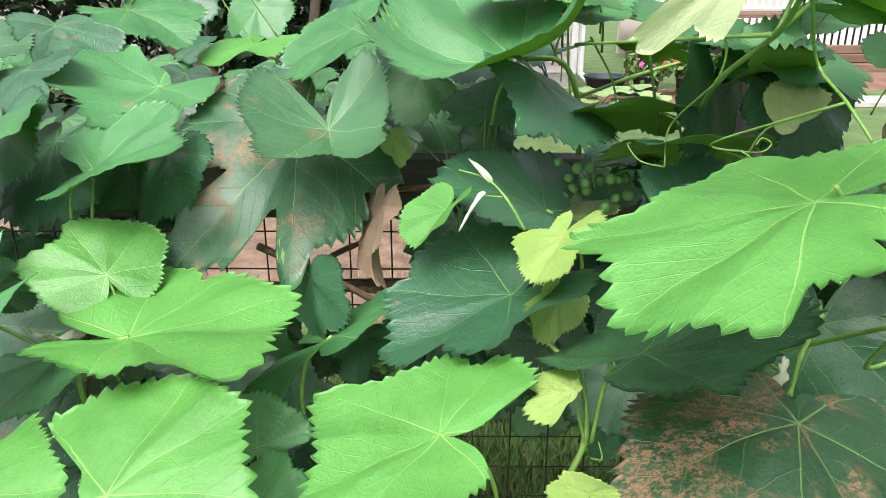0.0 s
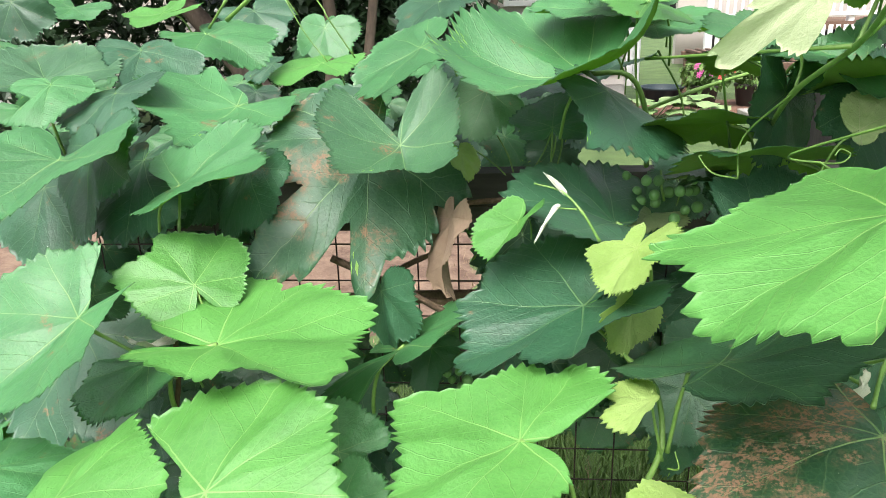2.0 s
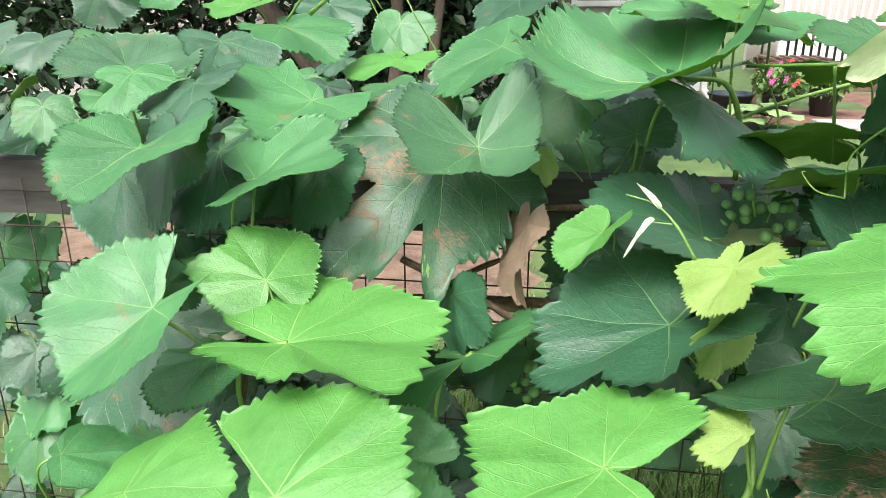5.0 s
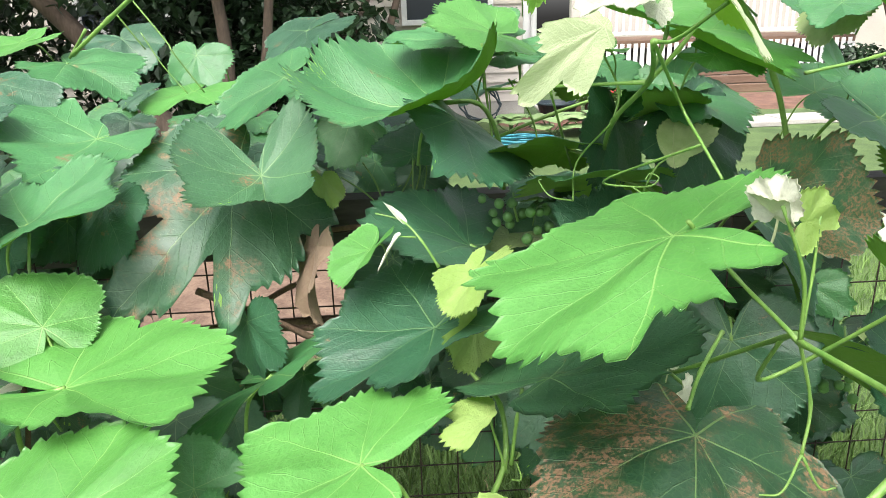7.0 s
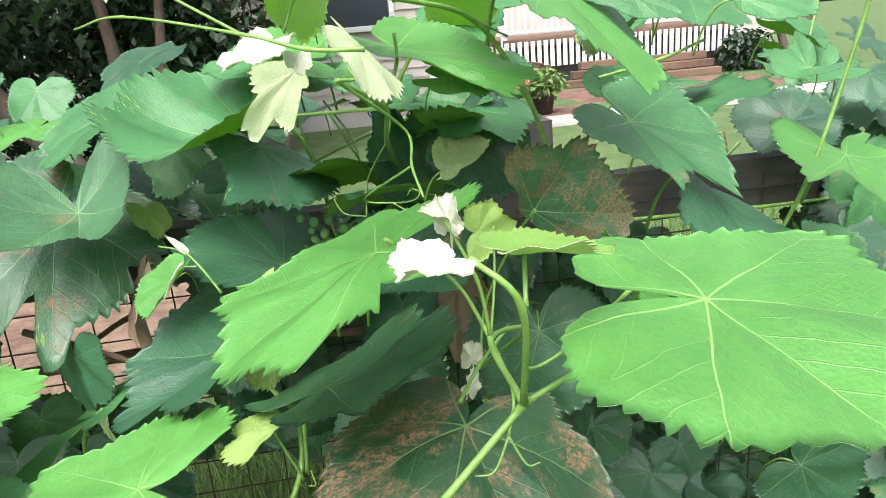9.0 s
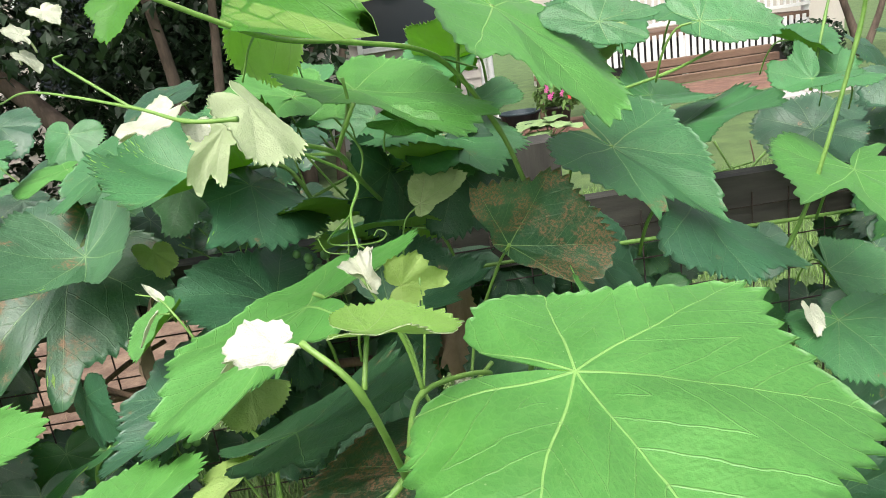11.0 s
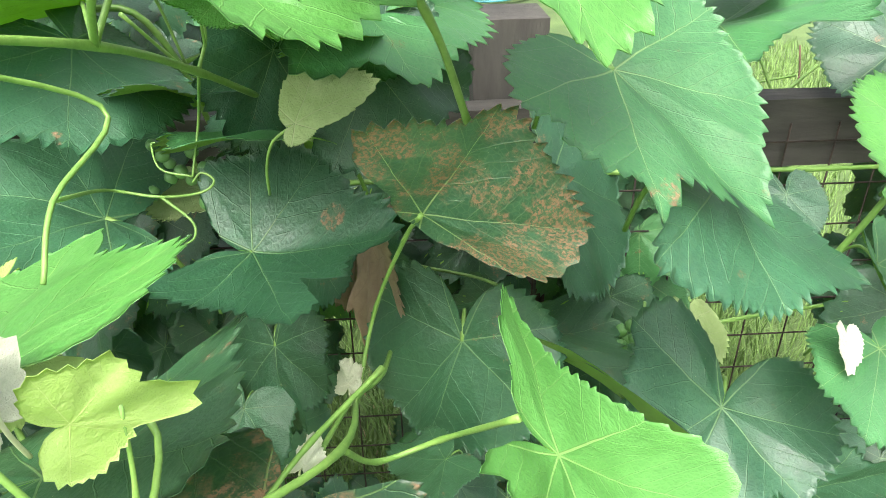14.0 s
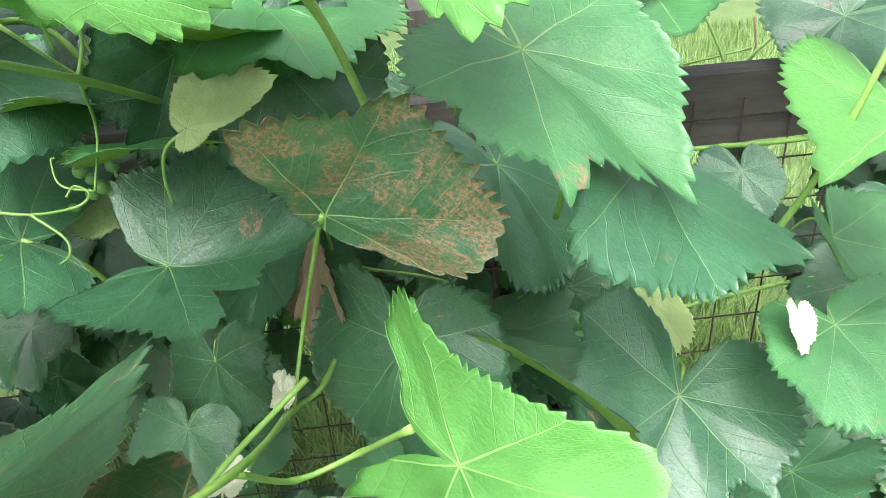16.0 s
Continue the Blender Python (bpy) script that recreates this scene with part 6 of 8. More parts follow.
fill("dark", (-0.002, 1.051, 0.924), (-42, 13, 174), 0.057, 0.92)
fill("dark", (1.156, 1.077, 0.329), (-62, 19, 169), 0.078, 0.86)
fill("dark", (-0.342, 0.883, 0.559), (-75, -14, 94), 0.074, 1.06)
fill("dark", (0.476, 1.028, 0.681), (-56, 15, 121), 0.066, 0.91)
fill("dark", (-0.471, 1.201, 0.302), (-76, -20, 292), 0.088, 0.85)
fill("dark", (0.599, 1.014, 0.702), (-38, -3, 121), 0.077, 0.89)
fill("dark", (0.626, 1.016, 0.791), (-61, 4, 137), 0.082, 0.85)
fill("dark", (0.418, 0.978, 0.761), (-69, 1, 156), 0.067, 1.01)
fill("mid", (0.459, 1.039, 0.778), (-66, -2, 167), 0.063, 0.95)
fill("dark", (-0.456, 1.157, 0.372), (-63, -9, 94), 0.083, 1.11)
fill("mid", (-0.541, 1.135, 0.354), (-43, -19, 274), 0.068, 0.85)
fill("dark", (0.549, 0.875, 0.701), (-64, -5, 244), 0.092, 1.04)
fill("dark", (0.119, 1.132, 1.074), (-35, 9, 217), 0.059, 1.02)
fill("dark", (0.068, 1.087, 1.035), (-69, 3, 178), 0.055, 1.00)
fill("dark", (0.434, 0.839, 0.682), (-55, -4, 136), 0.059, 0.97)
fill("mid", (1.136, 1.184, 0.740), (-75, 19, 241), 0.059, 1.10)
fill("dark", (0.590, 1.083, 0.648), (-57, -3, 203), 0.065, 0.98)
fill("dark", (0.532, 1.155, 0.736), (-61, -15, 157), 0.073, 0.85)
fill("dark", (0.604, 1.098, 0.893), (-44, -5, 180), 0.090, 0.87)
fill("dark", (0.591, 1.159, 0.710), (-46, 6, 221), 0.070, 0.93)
fill("dark", (-0.378, 0.939, 0.656), (-67, -12, 211), 0.083, 1.13)
fill("dark", (-0.516, 1.083, 0.904), (-47, -12, 209), 0.081, 1.08)
fill("dark", (-0.710, 1.140, 0.858), (-68, 14, 235), 0.084, 1.00)
fill("dark", (-0.458, 0.940, 0.674), (-68, -1, 162), 0.056, 1.01)
fill("dark", (0.016, 1.207, 0.695), (-66, 10, 153), 0.079, 0.88)
fill("dark", (-0.672, 1.081, 0.785), (-55, 8, 187), 0.067, 0.86)
fill("mid", (0.534, 1.032, 0.431), (-59, 19, 150), 0.085, 0.87)
fill("dark", (-0.436, 0.976, 0.829), (-52, 3, 231), 0.070, 0.97)
fill("dark", (0.509, 1.037, 0.816), (-49, -14, 225), 0.087, 1.00)
fill("mid", (-0.823, 0.918, 0.666), (-35, -4, 154), 0.085, 1.00)
fill("dark", (-0.865, 1.207, 0.199), (-55, -17, 237), 0.088, 0.95)
fill("dark", (0.385, 1.190, 0.487), (-50, -10, 161), 0.062, 0.97)
fill("dark", (0.613, 0.996, 0.865), (-77, -13, 162), 0.080, 1.10)
fill("mid", (0.251, 1.080, 0.948), (-52, 1, 145), 0.083, 1.08)
fill("dark", (0.714, 0.977, 0.423), (-58, 14, 150), 0.073, 1.12)
fill("dark", (0.694, 0.907, 0.488), (-40, -0, 161), 0.093, 0.90)
fill("dark", (1.041, 0.934, 1.152), (-41, -5, 170), 0.068, 1.07)
fill("mid", (0.065, 1.132, 0.264), (-56, 12, 173), 0.088, 1.06)
fill("mid", (0.052, 1.030, 0.846), (-71, 0, 154), 0.067, 0.92)
fill("dark", (0.668, 1.146, 0.276), (-58, -8, 161), 0.089, 0.98)
fill("mid", (-0.719, 1.172, 0.967), (-49, 10, 174), 0.057, 0.88)
fill("dark", (1.366, 1.203, 0.507), (-35, 20, 219), 0.081, 1.05)
fill("dark", (0.453, 1.139, 0.433), (-57, 14, 141), 0.073, 1.07)
fill("dark", (0.436, 1.083, 0.813), (-48, 15, 188), 0.078, 0.96)
fill("dark", (-0.385, 0.891, 0.408), (-74, -10, 177), 0.072, 1.07)
fill("dark", (-0.215, 1.082, 0.403), (-68, 9, 153), 0.084, 1.12)
fill("mid", (-0.302, 1.159, 0.178), (-79, -2, 188), 0.076, 1.08)
fill("dark", (-0.102, 0.925, 0.471), (-44, -1, 214), 0.069, 1.07)
fill("dark", (0.026, 1.219, 0.986), (-56, -19, 187), 0.057, 1.04)
fill("dark", (0.656, 1.215, 0.345), (-42, -13, 138), 0.058, 0.99)
fill("dark", (-0.612, 1.041, 0.560), (-50, -4, 219), 0.066, 0.89)
fill("dark", (-0.430, 0.845, 0.580), (-69, -9, 119), 0.059, 0.91)
fill("dark", (0.525, 1.171, 0.668), (-78, -2, 198), 0.075, 1.00)
fill("dark", (0.532, 1.211, 0.845), (-57, -17, 146), 0.067, 0.97)
fill("dark", (-0.922, 0.948, 0.834), (-54, 15, 170), 0.089, 1.09)
fill("mid", (0.520, 1.078, 0.846), (-55, 8, 219), 0.060, 0.89)
fill("dark", (1.160, 1.036, 0.460), (-61, -13, 204), 0.073, 1.15)
fill("mid", (0.470, 0.944, 0.482), (-70, 1, 175), 0.086, 1.14)
fill("mid", (0.205, 1.069, 0.795), (-59, 7, 195), 0.086, 1.05)
fill("mid", (0.993, 0.842, 0.968), (-80, -18, 191), 0.070, 0.95)
fill("dark", (0.443, 1.132, 0.482), (-43, -14, 181), 0.062, 0.95)
fill("mid", (0.666, 0.975, 0.859), (-65, 12, 144), 0.071, 1.05)
fill("mid", (1.005, 1.022, 0.268), (-71, -15, 209), 0.080, 1.10)
fill("dark", (-0.170, 1.100, 1.022), (-61, -12, 149), 0.088, 0.99)
fill("dark", (0.032, 0.854, 0.804), (-48, -10, 250), 0.062, 0.91)
fill("mid", (-0.558, 0.832, 0.609), (-36, -17, 204), 0.080, 1.09)
fill("dark", (1.154, 1.126, 0.296), (-73, 19, 183), 0.055, 0.86)
fill("dark", (-0.767, 0.959, 0.695), (-62, 8, 192), 0.058, 0.89)
fill("mid", (0.027, 1.017, 0.768), (-52, 6, 220), 0.059, 1.07)
fill("dark", (0.632, 0.889, 0.751), (-75, -14, 165), 0.064, 0.93)
fill("mid", (1.218, 1.176, 0.283), (-77, 7, 188), 0.071, 0.85)
fill("mid", (-0.324, 0.954, 0.607), (-72, -18, 113), 0.060, 1.10)
fill("dark", (0.481, 1.104, 0.452), (-43, 10, 206), 0.074, 1.00)
fill("dark", (0.556, 1.208, 0.737), (-57, -9, 160), 0.077, 1.10)
fill("dark", (-0.020, 0.897, 0.503), (-62, 6, 167), 0.068, 0.95)
fill("dark", (0.065, 0.965, 1.013), (-43, 10, 123), 0.058, 0.90)
fill("dark", (0.440, 1.064, 1.017), (-71, -19, 184), 0.059, 1.08)
fill("dark", (-0.384, 1.108, 1.028), (-69, -18, 132), 0.066, 1.09)
fill("dark", (-0.472, 1.196, 0.871), (-37, -11, 186), 0.073, 0.99)
fill("dark", (-0.347, 1.023, 0.594), (-39, -8, 143), 0.070, 0.96)
fill("dark", (1.183, 1.042, 0.396), (-79, 12, 150), 0.091, 0.98)
fill("dark", (-0.804, 1.153, 0.157), (-45, 9, 182), 0.083, 1.13)
fill("dark", (-0.216, 0.877, 0.736), (-66, 4, 213), 0.057, 0.93)
fill("dark", (-0.448, 1.183, 0.962), (-42, -0, 173), 0.084, 0.98)
fill("dark", (-0.280, 1.099, 0.604), (-67, -8, 262), 0.077, 0.96)
fill("dark", (-0.689, 0.822, 0.704), (-65, 18, 134), 0.066, 1.10)
fill("dark", (-0.830, 1.055, 1.053), (-65, -0, 207), 0.068, 0.86)
fill("dark", (0.131, 0.922, 0.743), (-74, 14, 223), 0.058, 1.03)
fill("dark", (0.538, 0.988, 0.888), (-75, 8, 148), 0.066, 1.14)
fill("dark", (-0.291, 1.217, 0.990), (-45, -19, 167), 0.076, 0.86)
fill("mid", (-0.837, 0.886, 0.618), (-46, 8, 177), 0.094, 0.96)
fill("mid", (0.643, 0.935, 0.442), (-78, -8, 216), 0.091, 0.87)
fill("dark", (0.424, 1.054, 0.719), (-54, 8, 209), 0.064, 0.85)
fill("dark", (-0.341, 0.825, 0.616), (-71, 18, 203), 0.068, 1.02)
fill("dark", (0.579, 0.937, 0.499), (-58, -4, 247), 0.073, 0.90)
fill("dark", (1.070, 0.991, 0.578), (-74, 6, 217), 0.070, 0.89)
fill("dark", (-0.581, 0.938, 0.748), (-53, 1, 195), 0.057, 0.97)
fill("dark", (1.227, 1.176, 0.193), (-63, -11, 184), 0.074, 1.13)
fill("dark", (0.444, 0.882, 0.585), (-74, 7, 161), 0.064, 0.99)
fill("dark", (-0.194, 0.810, 0.548), (-73, -1, 148), 0.070, 0.96)
fill("dark", (0.431, 1.215, 0.430), (-38, 20, 188), 0.065, 1.01)
fill("dark", (0.558, 1.200, 0.905), (-59, 0, 185), 0.056, 1.13)
fill("mid", (-0.382, 0.879, 0.643), (-42, -4, 199), 0.087, 0.93)
fill("dark", (1.246, 1.079, 0.370), (-53, 13, 101), 0.055, 0.86)
fill("mid", (-0.606, 1.080, 0.809), (-79, -8, 198), 0.088, 1.15)
fill("dark", (-0.157, 1.172, 0.622), (-74, -2, 191), 0.058, 0.92)
fill("dark", (1.073, 1.110, 0.856), (-72, -15, 205), 0.079, 1.07)
fill("mid", (-0.561, 1.180, 1.050), (-38, 12, 127), 0.081, 0.93)
fill("dark", (1.170, 0.988, 0.342), (-56, 15, 130), 0.066, 1.12)
fill("dark", (0.225, 0.822, 0.706), (-70, -19, 212), 0.062, 1.12)
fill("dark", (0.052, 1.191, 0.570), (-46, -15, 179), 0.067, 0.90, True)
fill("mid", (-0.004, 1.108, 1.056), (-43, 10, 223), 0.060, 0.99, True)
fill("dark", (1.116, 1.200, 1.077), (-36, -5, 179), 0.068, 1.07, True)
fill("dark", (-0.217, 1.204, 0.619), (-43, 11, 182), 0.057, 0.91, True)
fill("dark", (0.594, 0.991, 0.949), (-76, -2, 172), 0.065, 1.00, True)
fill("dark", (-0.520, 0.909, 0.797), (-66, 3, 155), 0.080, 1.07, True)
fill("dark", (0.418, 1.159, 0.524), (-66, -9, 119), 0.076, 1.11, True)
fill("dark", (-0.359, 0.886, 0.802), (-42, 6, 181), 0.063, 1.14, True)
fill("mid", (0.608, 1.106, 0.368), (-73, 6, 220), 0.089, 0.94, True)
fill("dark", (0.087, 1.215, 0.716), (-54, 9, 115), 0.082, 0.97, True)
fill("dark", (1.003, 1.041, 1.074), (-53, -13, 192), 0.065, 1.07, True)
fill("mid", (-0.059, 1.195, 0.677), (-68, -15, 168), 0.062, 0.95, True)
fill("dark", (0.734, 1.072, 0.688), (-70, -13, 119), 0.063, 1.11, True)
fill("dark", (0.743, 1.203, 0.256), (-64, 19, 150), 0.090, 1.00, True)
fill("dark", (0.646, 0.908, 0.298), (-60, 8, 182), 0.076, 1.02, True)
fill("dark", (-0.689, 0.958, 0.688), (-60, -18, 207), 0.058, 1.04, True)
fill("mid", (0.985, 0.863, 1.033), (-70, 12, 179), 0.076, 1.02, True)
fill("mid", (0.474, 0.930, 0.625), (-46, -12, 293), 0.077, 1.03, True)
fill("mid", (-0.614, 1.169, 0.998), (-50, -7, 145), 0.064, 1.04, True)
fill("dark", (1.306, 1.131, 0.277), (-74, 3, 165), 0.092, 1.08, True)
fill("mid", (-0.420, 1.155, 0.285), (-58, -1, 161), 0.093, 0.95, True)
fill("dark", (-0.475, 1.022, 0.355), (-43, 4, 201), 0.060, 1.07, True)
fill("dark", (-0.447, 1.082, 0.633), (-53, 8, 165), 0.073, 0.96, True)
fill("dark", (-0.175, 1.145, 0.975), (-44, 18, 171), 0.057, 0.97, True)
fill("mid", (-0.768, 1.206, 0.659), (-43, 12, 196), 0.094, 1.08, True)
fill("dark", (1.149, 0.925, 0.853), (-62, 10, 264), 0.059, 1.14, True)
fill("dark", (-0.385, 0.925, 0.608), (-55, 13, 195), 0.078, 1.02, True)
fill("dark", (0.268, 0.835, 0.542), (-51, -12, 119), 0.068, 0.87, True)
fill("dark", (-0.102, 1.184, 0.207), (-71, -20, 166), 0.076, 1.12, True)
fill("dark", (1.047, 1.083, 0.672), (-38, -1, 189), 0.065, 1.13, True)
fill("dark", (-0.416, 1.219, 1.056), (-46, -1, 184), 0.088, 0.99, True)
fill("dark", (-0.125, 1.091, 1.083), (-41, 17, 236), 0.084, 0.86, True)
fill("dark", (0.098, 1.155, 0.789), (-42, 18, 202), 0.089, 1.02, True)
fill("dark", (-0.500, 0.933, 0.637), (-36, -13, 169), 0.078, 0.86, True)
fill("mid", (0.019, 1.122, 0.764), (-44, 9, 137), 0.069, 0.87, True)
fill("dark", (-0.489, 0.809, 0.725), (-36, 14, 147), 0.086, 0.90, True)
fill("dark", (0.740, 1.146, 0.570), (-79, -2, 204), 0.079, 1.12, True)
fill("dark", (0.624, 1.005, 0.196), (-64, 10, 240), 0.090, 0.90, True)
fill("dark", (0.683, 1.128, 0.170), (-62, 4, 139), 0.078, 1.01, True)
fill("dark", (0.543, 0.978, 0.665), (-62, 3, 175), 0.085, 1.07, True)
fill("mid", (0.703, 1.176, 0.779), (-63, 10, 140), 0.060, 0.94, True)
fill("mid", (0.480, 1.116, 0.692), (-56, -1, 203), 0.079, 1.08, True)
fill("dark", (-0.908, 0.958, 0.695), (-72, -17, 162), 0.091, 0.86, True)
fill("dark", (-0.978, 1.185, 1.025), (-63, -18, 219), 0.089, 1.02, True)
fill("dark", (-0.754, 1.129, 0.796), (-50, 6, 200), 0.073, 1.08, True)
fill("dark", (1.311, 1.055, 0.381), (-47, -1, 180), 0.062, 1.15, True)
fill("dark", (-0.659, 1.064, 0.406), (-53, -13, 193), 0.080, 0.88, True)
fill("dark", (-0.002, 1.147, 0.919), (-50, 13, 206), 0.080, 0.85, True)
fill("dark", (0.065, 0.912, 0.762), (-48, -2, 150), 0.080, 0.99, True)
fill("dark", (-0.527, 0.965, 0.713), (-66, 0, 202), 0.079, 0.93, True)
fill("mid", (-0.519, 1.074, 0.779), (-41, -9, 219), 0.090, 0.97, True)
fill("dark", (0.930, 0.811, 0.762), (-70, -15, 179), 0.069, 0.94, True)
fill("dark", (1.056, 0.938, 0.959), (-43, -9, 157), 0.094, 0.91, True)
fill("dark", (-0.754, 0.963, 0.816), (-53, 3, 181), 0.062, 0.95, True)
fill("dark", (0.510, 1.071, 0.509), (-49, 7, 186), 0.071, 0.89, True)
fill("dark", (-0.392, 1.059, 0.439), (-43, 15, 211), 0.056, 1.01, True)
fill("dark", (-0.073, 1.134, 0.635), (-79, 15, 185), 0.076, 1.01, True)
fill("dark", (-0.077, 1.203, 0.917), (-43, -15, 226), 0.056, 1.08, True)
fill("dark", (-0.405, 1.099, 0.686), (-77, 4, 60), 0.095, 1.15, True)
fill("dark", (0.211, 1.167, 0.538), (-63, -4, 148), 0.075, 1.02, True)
fill("dark", (-0.461, 1.078, 0.309), (-40, 14, 137), 0.081, 0.88, True)
fill("mid", (0.507, 1.032, 0.918), (-77, 15, 173), 0.085, 1.01, True)
fill("dark", (-0.228, 0.985, 0.626), (-45, -13, 167), 0.086, 1.03, True)
fill("dark", (-0.747, 1.111, 0.727), (-73, 3, 170), 0.063, 0.96, True)
fill("dark", (-0.084, 1.195, 1.118), (-47, 11, 116), 0.085, 0.91, True)
fill("dark", (0.644, 0.870, 0.491), (-39, -10, 233), 0.092, 0.97, True)
fill("dark", (-0.471, 0.952, 0.773), (-75, -15, 178), 0.090, 1.08, True)
fill("dark", (-0.007, 1.202, 0.616), (-59, -4, 169), 0.067, 1.12, True)
fill("dark", (1.032, 1.002, 0.626), (-43, 3, 215), 0.072, 1.02, True)
fill("dark", (-0.509, 0.919, 0.418), (-44, -13, 158), 0.065, 0.98, True)
fill("dark", (-0.388, 1.151, 0.429), (-66, -6, 159), 0.083, 0.90, True)
fill("dark", (0.517, 1.193, 0.287), (-72, -5, 189), 0.079, 1.07, True)
fill("mid", (-0.073, 1.171, 0.253), (-80, 2, 179), 0.069, 0.96, True)
fill("dark", (-0.614, 0.847, 0.877), (-58, -12, 155), 0.093, 1.06, True)
fill("dark", (0.412, 1.194, 0.851), (-46, -14, 150), 0.085, 1.08, True)
fill("dark", (1.080, 1.028, 0.337), (-38, 4, 244), 0.067, 1.03, True)
fill("dark", (1.119, 1.047, 0.854), (-44, -2, 209), 0.081, 0.86, True)
fill("mid", (0.471, 1.178, 0.968), (-68, -9, 136), 0.081, 0.95, True)
fill("dark", (-0.238, 1.110, 0.975), (-62, 4, 200), 0.078, 1.13, True)
fill("mid", (1.046, 1.033, 0.442), (-57, -8, 215), 0.088, 1.08, True)
fill("dark", (0.616, 0.910, 0.807), (-67, 16, 164), 0.063, 1.10, True)
fill("dark", (0.146, 0.900, 0.804), (-58, -11, 170), 0.074, 1.04, True)
fill("dark", (-0.341, 1.216, 0.194), (-60, -4, 119), 0.057, 0.99, True)
fill("dark", (0.057, 1.104, 1.125), (-49, -9, 133), 0.058, 0.92, True)
fill("dark", (0.676, 1.055, 0.618), (-68, -4, 209), 0.083, 1.14, True)
fill("dark", (0.423, 1.150, 0.654), (-68, 8, 167), 0.081, 1.05, True)
fill("mid", (-0.698, 1.031, 0.569), (-53, 19, 186), 0.056, 1.11, True)
fill("mid", (1.213, 0.927, 0.512), (-75, 19, 185), 0.061, 0.98, True)
fill("mid", (0.475, 1.081, 0.933), (-47, 14, 159), 0.066, 1.15, True)
fill("dark", (0.047, 0.900, 0.919), (-53, 13, 162), 0.078, 0.95, True)
fill("dark", (-0.506, 0.966, 0.863), (-51, 3, 214), 0.072, 0.97, True)
fill("dark", (-0.720, 1.068, 0.685), (-43, 15, 138), 0.074, 1.01, True)
fill("dark", (0.893, 0.960, 0.401), (-39, -5, 245), 0.059, 0.99, True)
fill("mid", (1.154, 0.984, 0.259), (-74, 16, 115), 0.069, 1.10, True)
fill("dark", (-0.786, 1.218, 0.200), (-51, -3, 159), 0.056, 1.12, True)
fill("dark", (-0.189, 0.973, 0.524), (-43, -6, 230), 0.083, 1.03, True)
fill("dark", (0.771, 0.918, 0.453), (-35, 16, 122), 0.095, 1.04, True)
fill("dark", (-0.338, 1.192, 0.597), (-59, -18, 231), 0.056, 1.04, True)
fill("dark", (0.004, 0.926, 0.875), (-44, 12, 189), 0.063, 1.03, True)
fill("dark", (-1.118, 1.129, 0.277), (-42, -16, 193), 0.066, 0.88, True)
fill("dark", (-0.224, 1.137, 0.263), (-67, 2, 165), 0.058, 0.95, True)
fill("dark", (0.105, 0.992, 0.844), (-53, -3, 139), 0.057, 0.90, True)
fill("dark", (0.575, 1.000, 0.402), (-73, -15, 166), 0.074, 1.02, True)
fill("dark", (-0.098, 0.850, 0.565), (-72, -19, 209), 0.083, 0.86, True)
fill("dark", (0.261, 1.083, 0.212), (-46, -4, 157), 0.092, 1.13, True)
fill("dark", (-0.782, 1.013, 0.428), (-69, -12, 210), 0.065, 0.97, True)
fill("dark", (-0.890, 1.099, 0.320), (-76, -16, 241), 0.092, 1.01, True)
fill("dark", (0.038, 0.927, 0.415), (-51, -0, 76), 0.074, 1.05, True)
fill("dark", (-0.451, 0.995, 0.914), (-56, 14, 184), 0.091, 0.87, True)
fill("dark", (-0.469, 0.925, 0.824), (-75, -12, 236), 0.092, 1.01, True)
fill("dark", (-0.204, 1.150, 1.053), (-62, -10, 242), 0.060, 1.04, True)
fill("mid", (-0.739, 1.088, 0.475), (-64, 12, 158), 0.077, 0.90, True)
fill("dark", (-0.438, 1.031, 0.385), (-66, 15, 181), 0.091, 0.99, True)
fill("dark", (0.507, 1.198, 0.631), (-60, -17, 186), 0.061, 1.14, True)
fill("dark", (-0.427, 0.989, 0.470), (-59, 4, 130), 0.082, 0.98, True)
fill("mid", (0.682, 1.048, 0.910), (-46, -11, 162), 0.056, 0.91, True)
fill("mid", (-0.277, 0.919, 0.782), (-74, 5, 199), 0.074, 1.01, True)
fill("dark", (0.918, 0.934, 0.214), (-77, -18, 160), 0.058, 0.93, True)
fill("dark", (0.882, 1.109, 0.725), (-47, 16, 170), 0.060, 1.13, True)
fill("dark", (0.428, 0.902, 0.770), (-37, 5, 158), 0.085, 1.13, True)
fill("dark", (-1.195, 1.180, 0.433), (-39, 4, 121), 0.065, 0.91, True)
fill("dark", (1.362, 1.189, 0.701), (-39, -3, 213), 0.093, 1.05, True)
fill("dark", (0.531, 1.119, 0.975), (-80, -5, 249), 0.073, 1.05, True)
fill("dark", (0.811, 1.134, 0.307), (-57, 19, 159), 0.059, 1.02, True)
fill("dark", (0.635, 1.160, 0.357), (-44, 19, 211), 0.086, 1.07, True)
fill("mid", (-0.343, 1.171, 0.998), (-56, 17, 206), 0.085, 0.92, True)
fill("dark", (1.173, 1.025, 0.745), (-64, 12, 143), 0.058, 1.15, True)
fill("mid", (0.875, 1.042, 0.287), (-58, 6, 186), 0.056, 1.09, True)
fill("dark", (1.112, 0.871, 0.352), (-45, -16, 200), 0.082, 1.11, True)
fill("dark", (0.570, 0.869, 0.537), (-65, 5, 227), 0.082, 0.95, True)
fill("mid", (-0.925, 1.074, 0.879), (-58, -4, 146), 0.076, 1.08, True)
fill("dark", (-0.909, 0.926, 0.549), (-49, 1, 159), 0.057, 0.97, True)
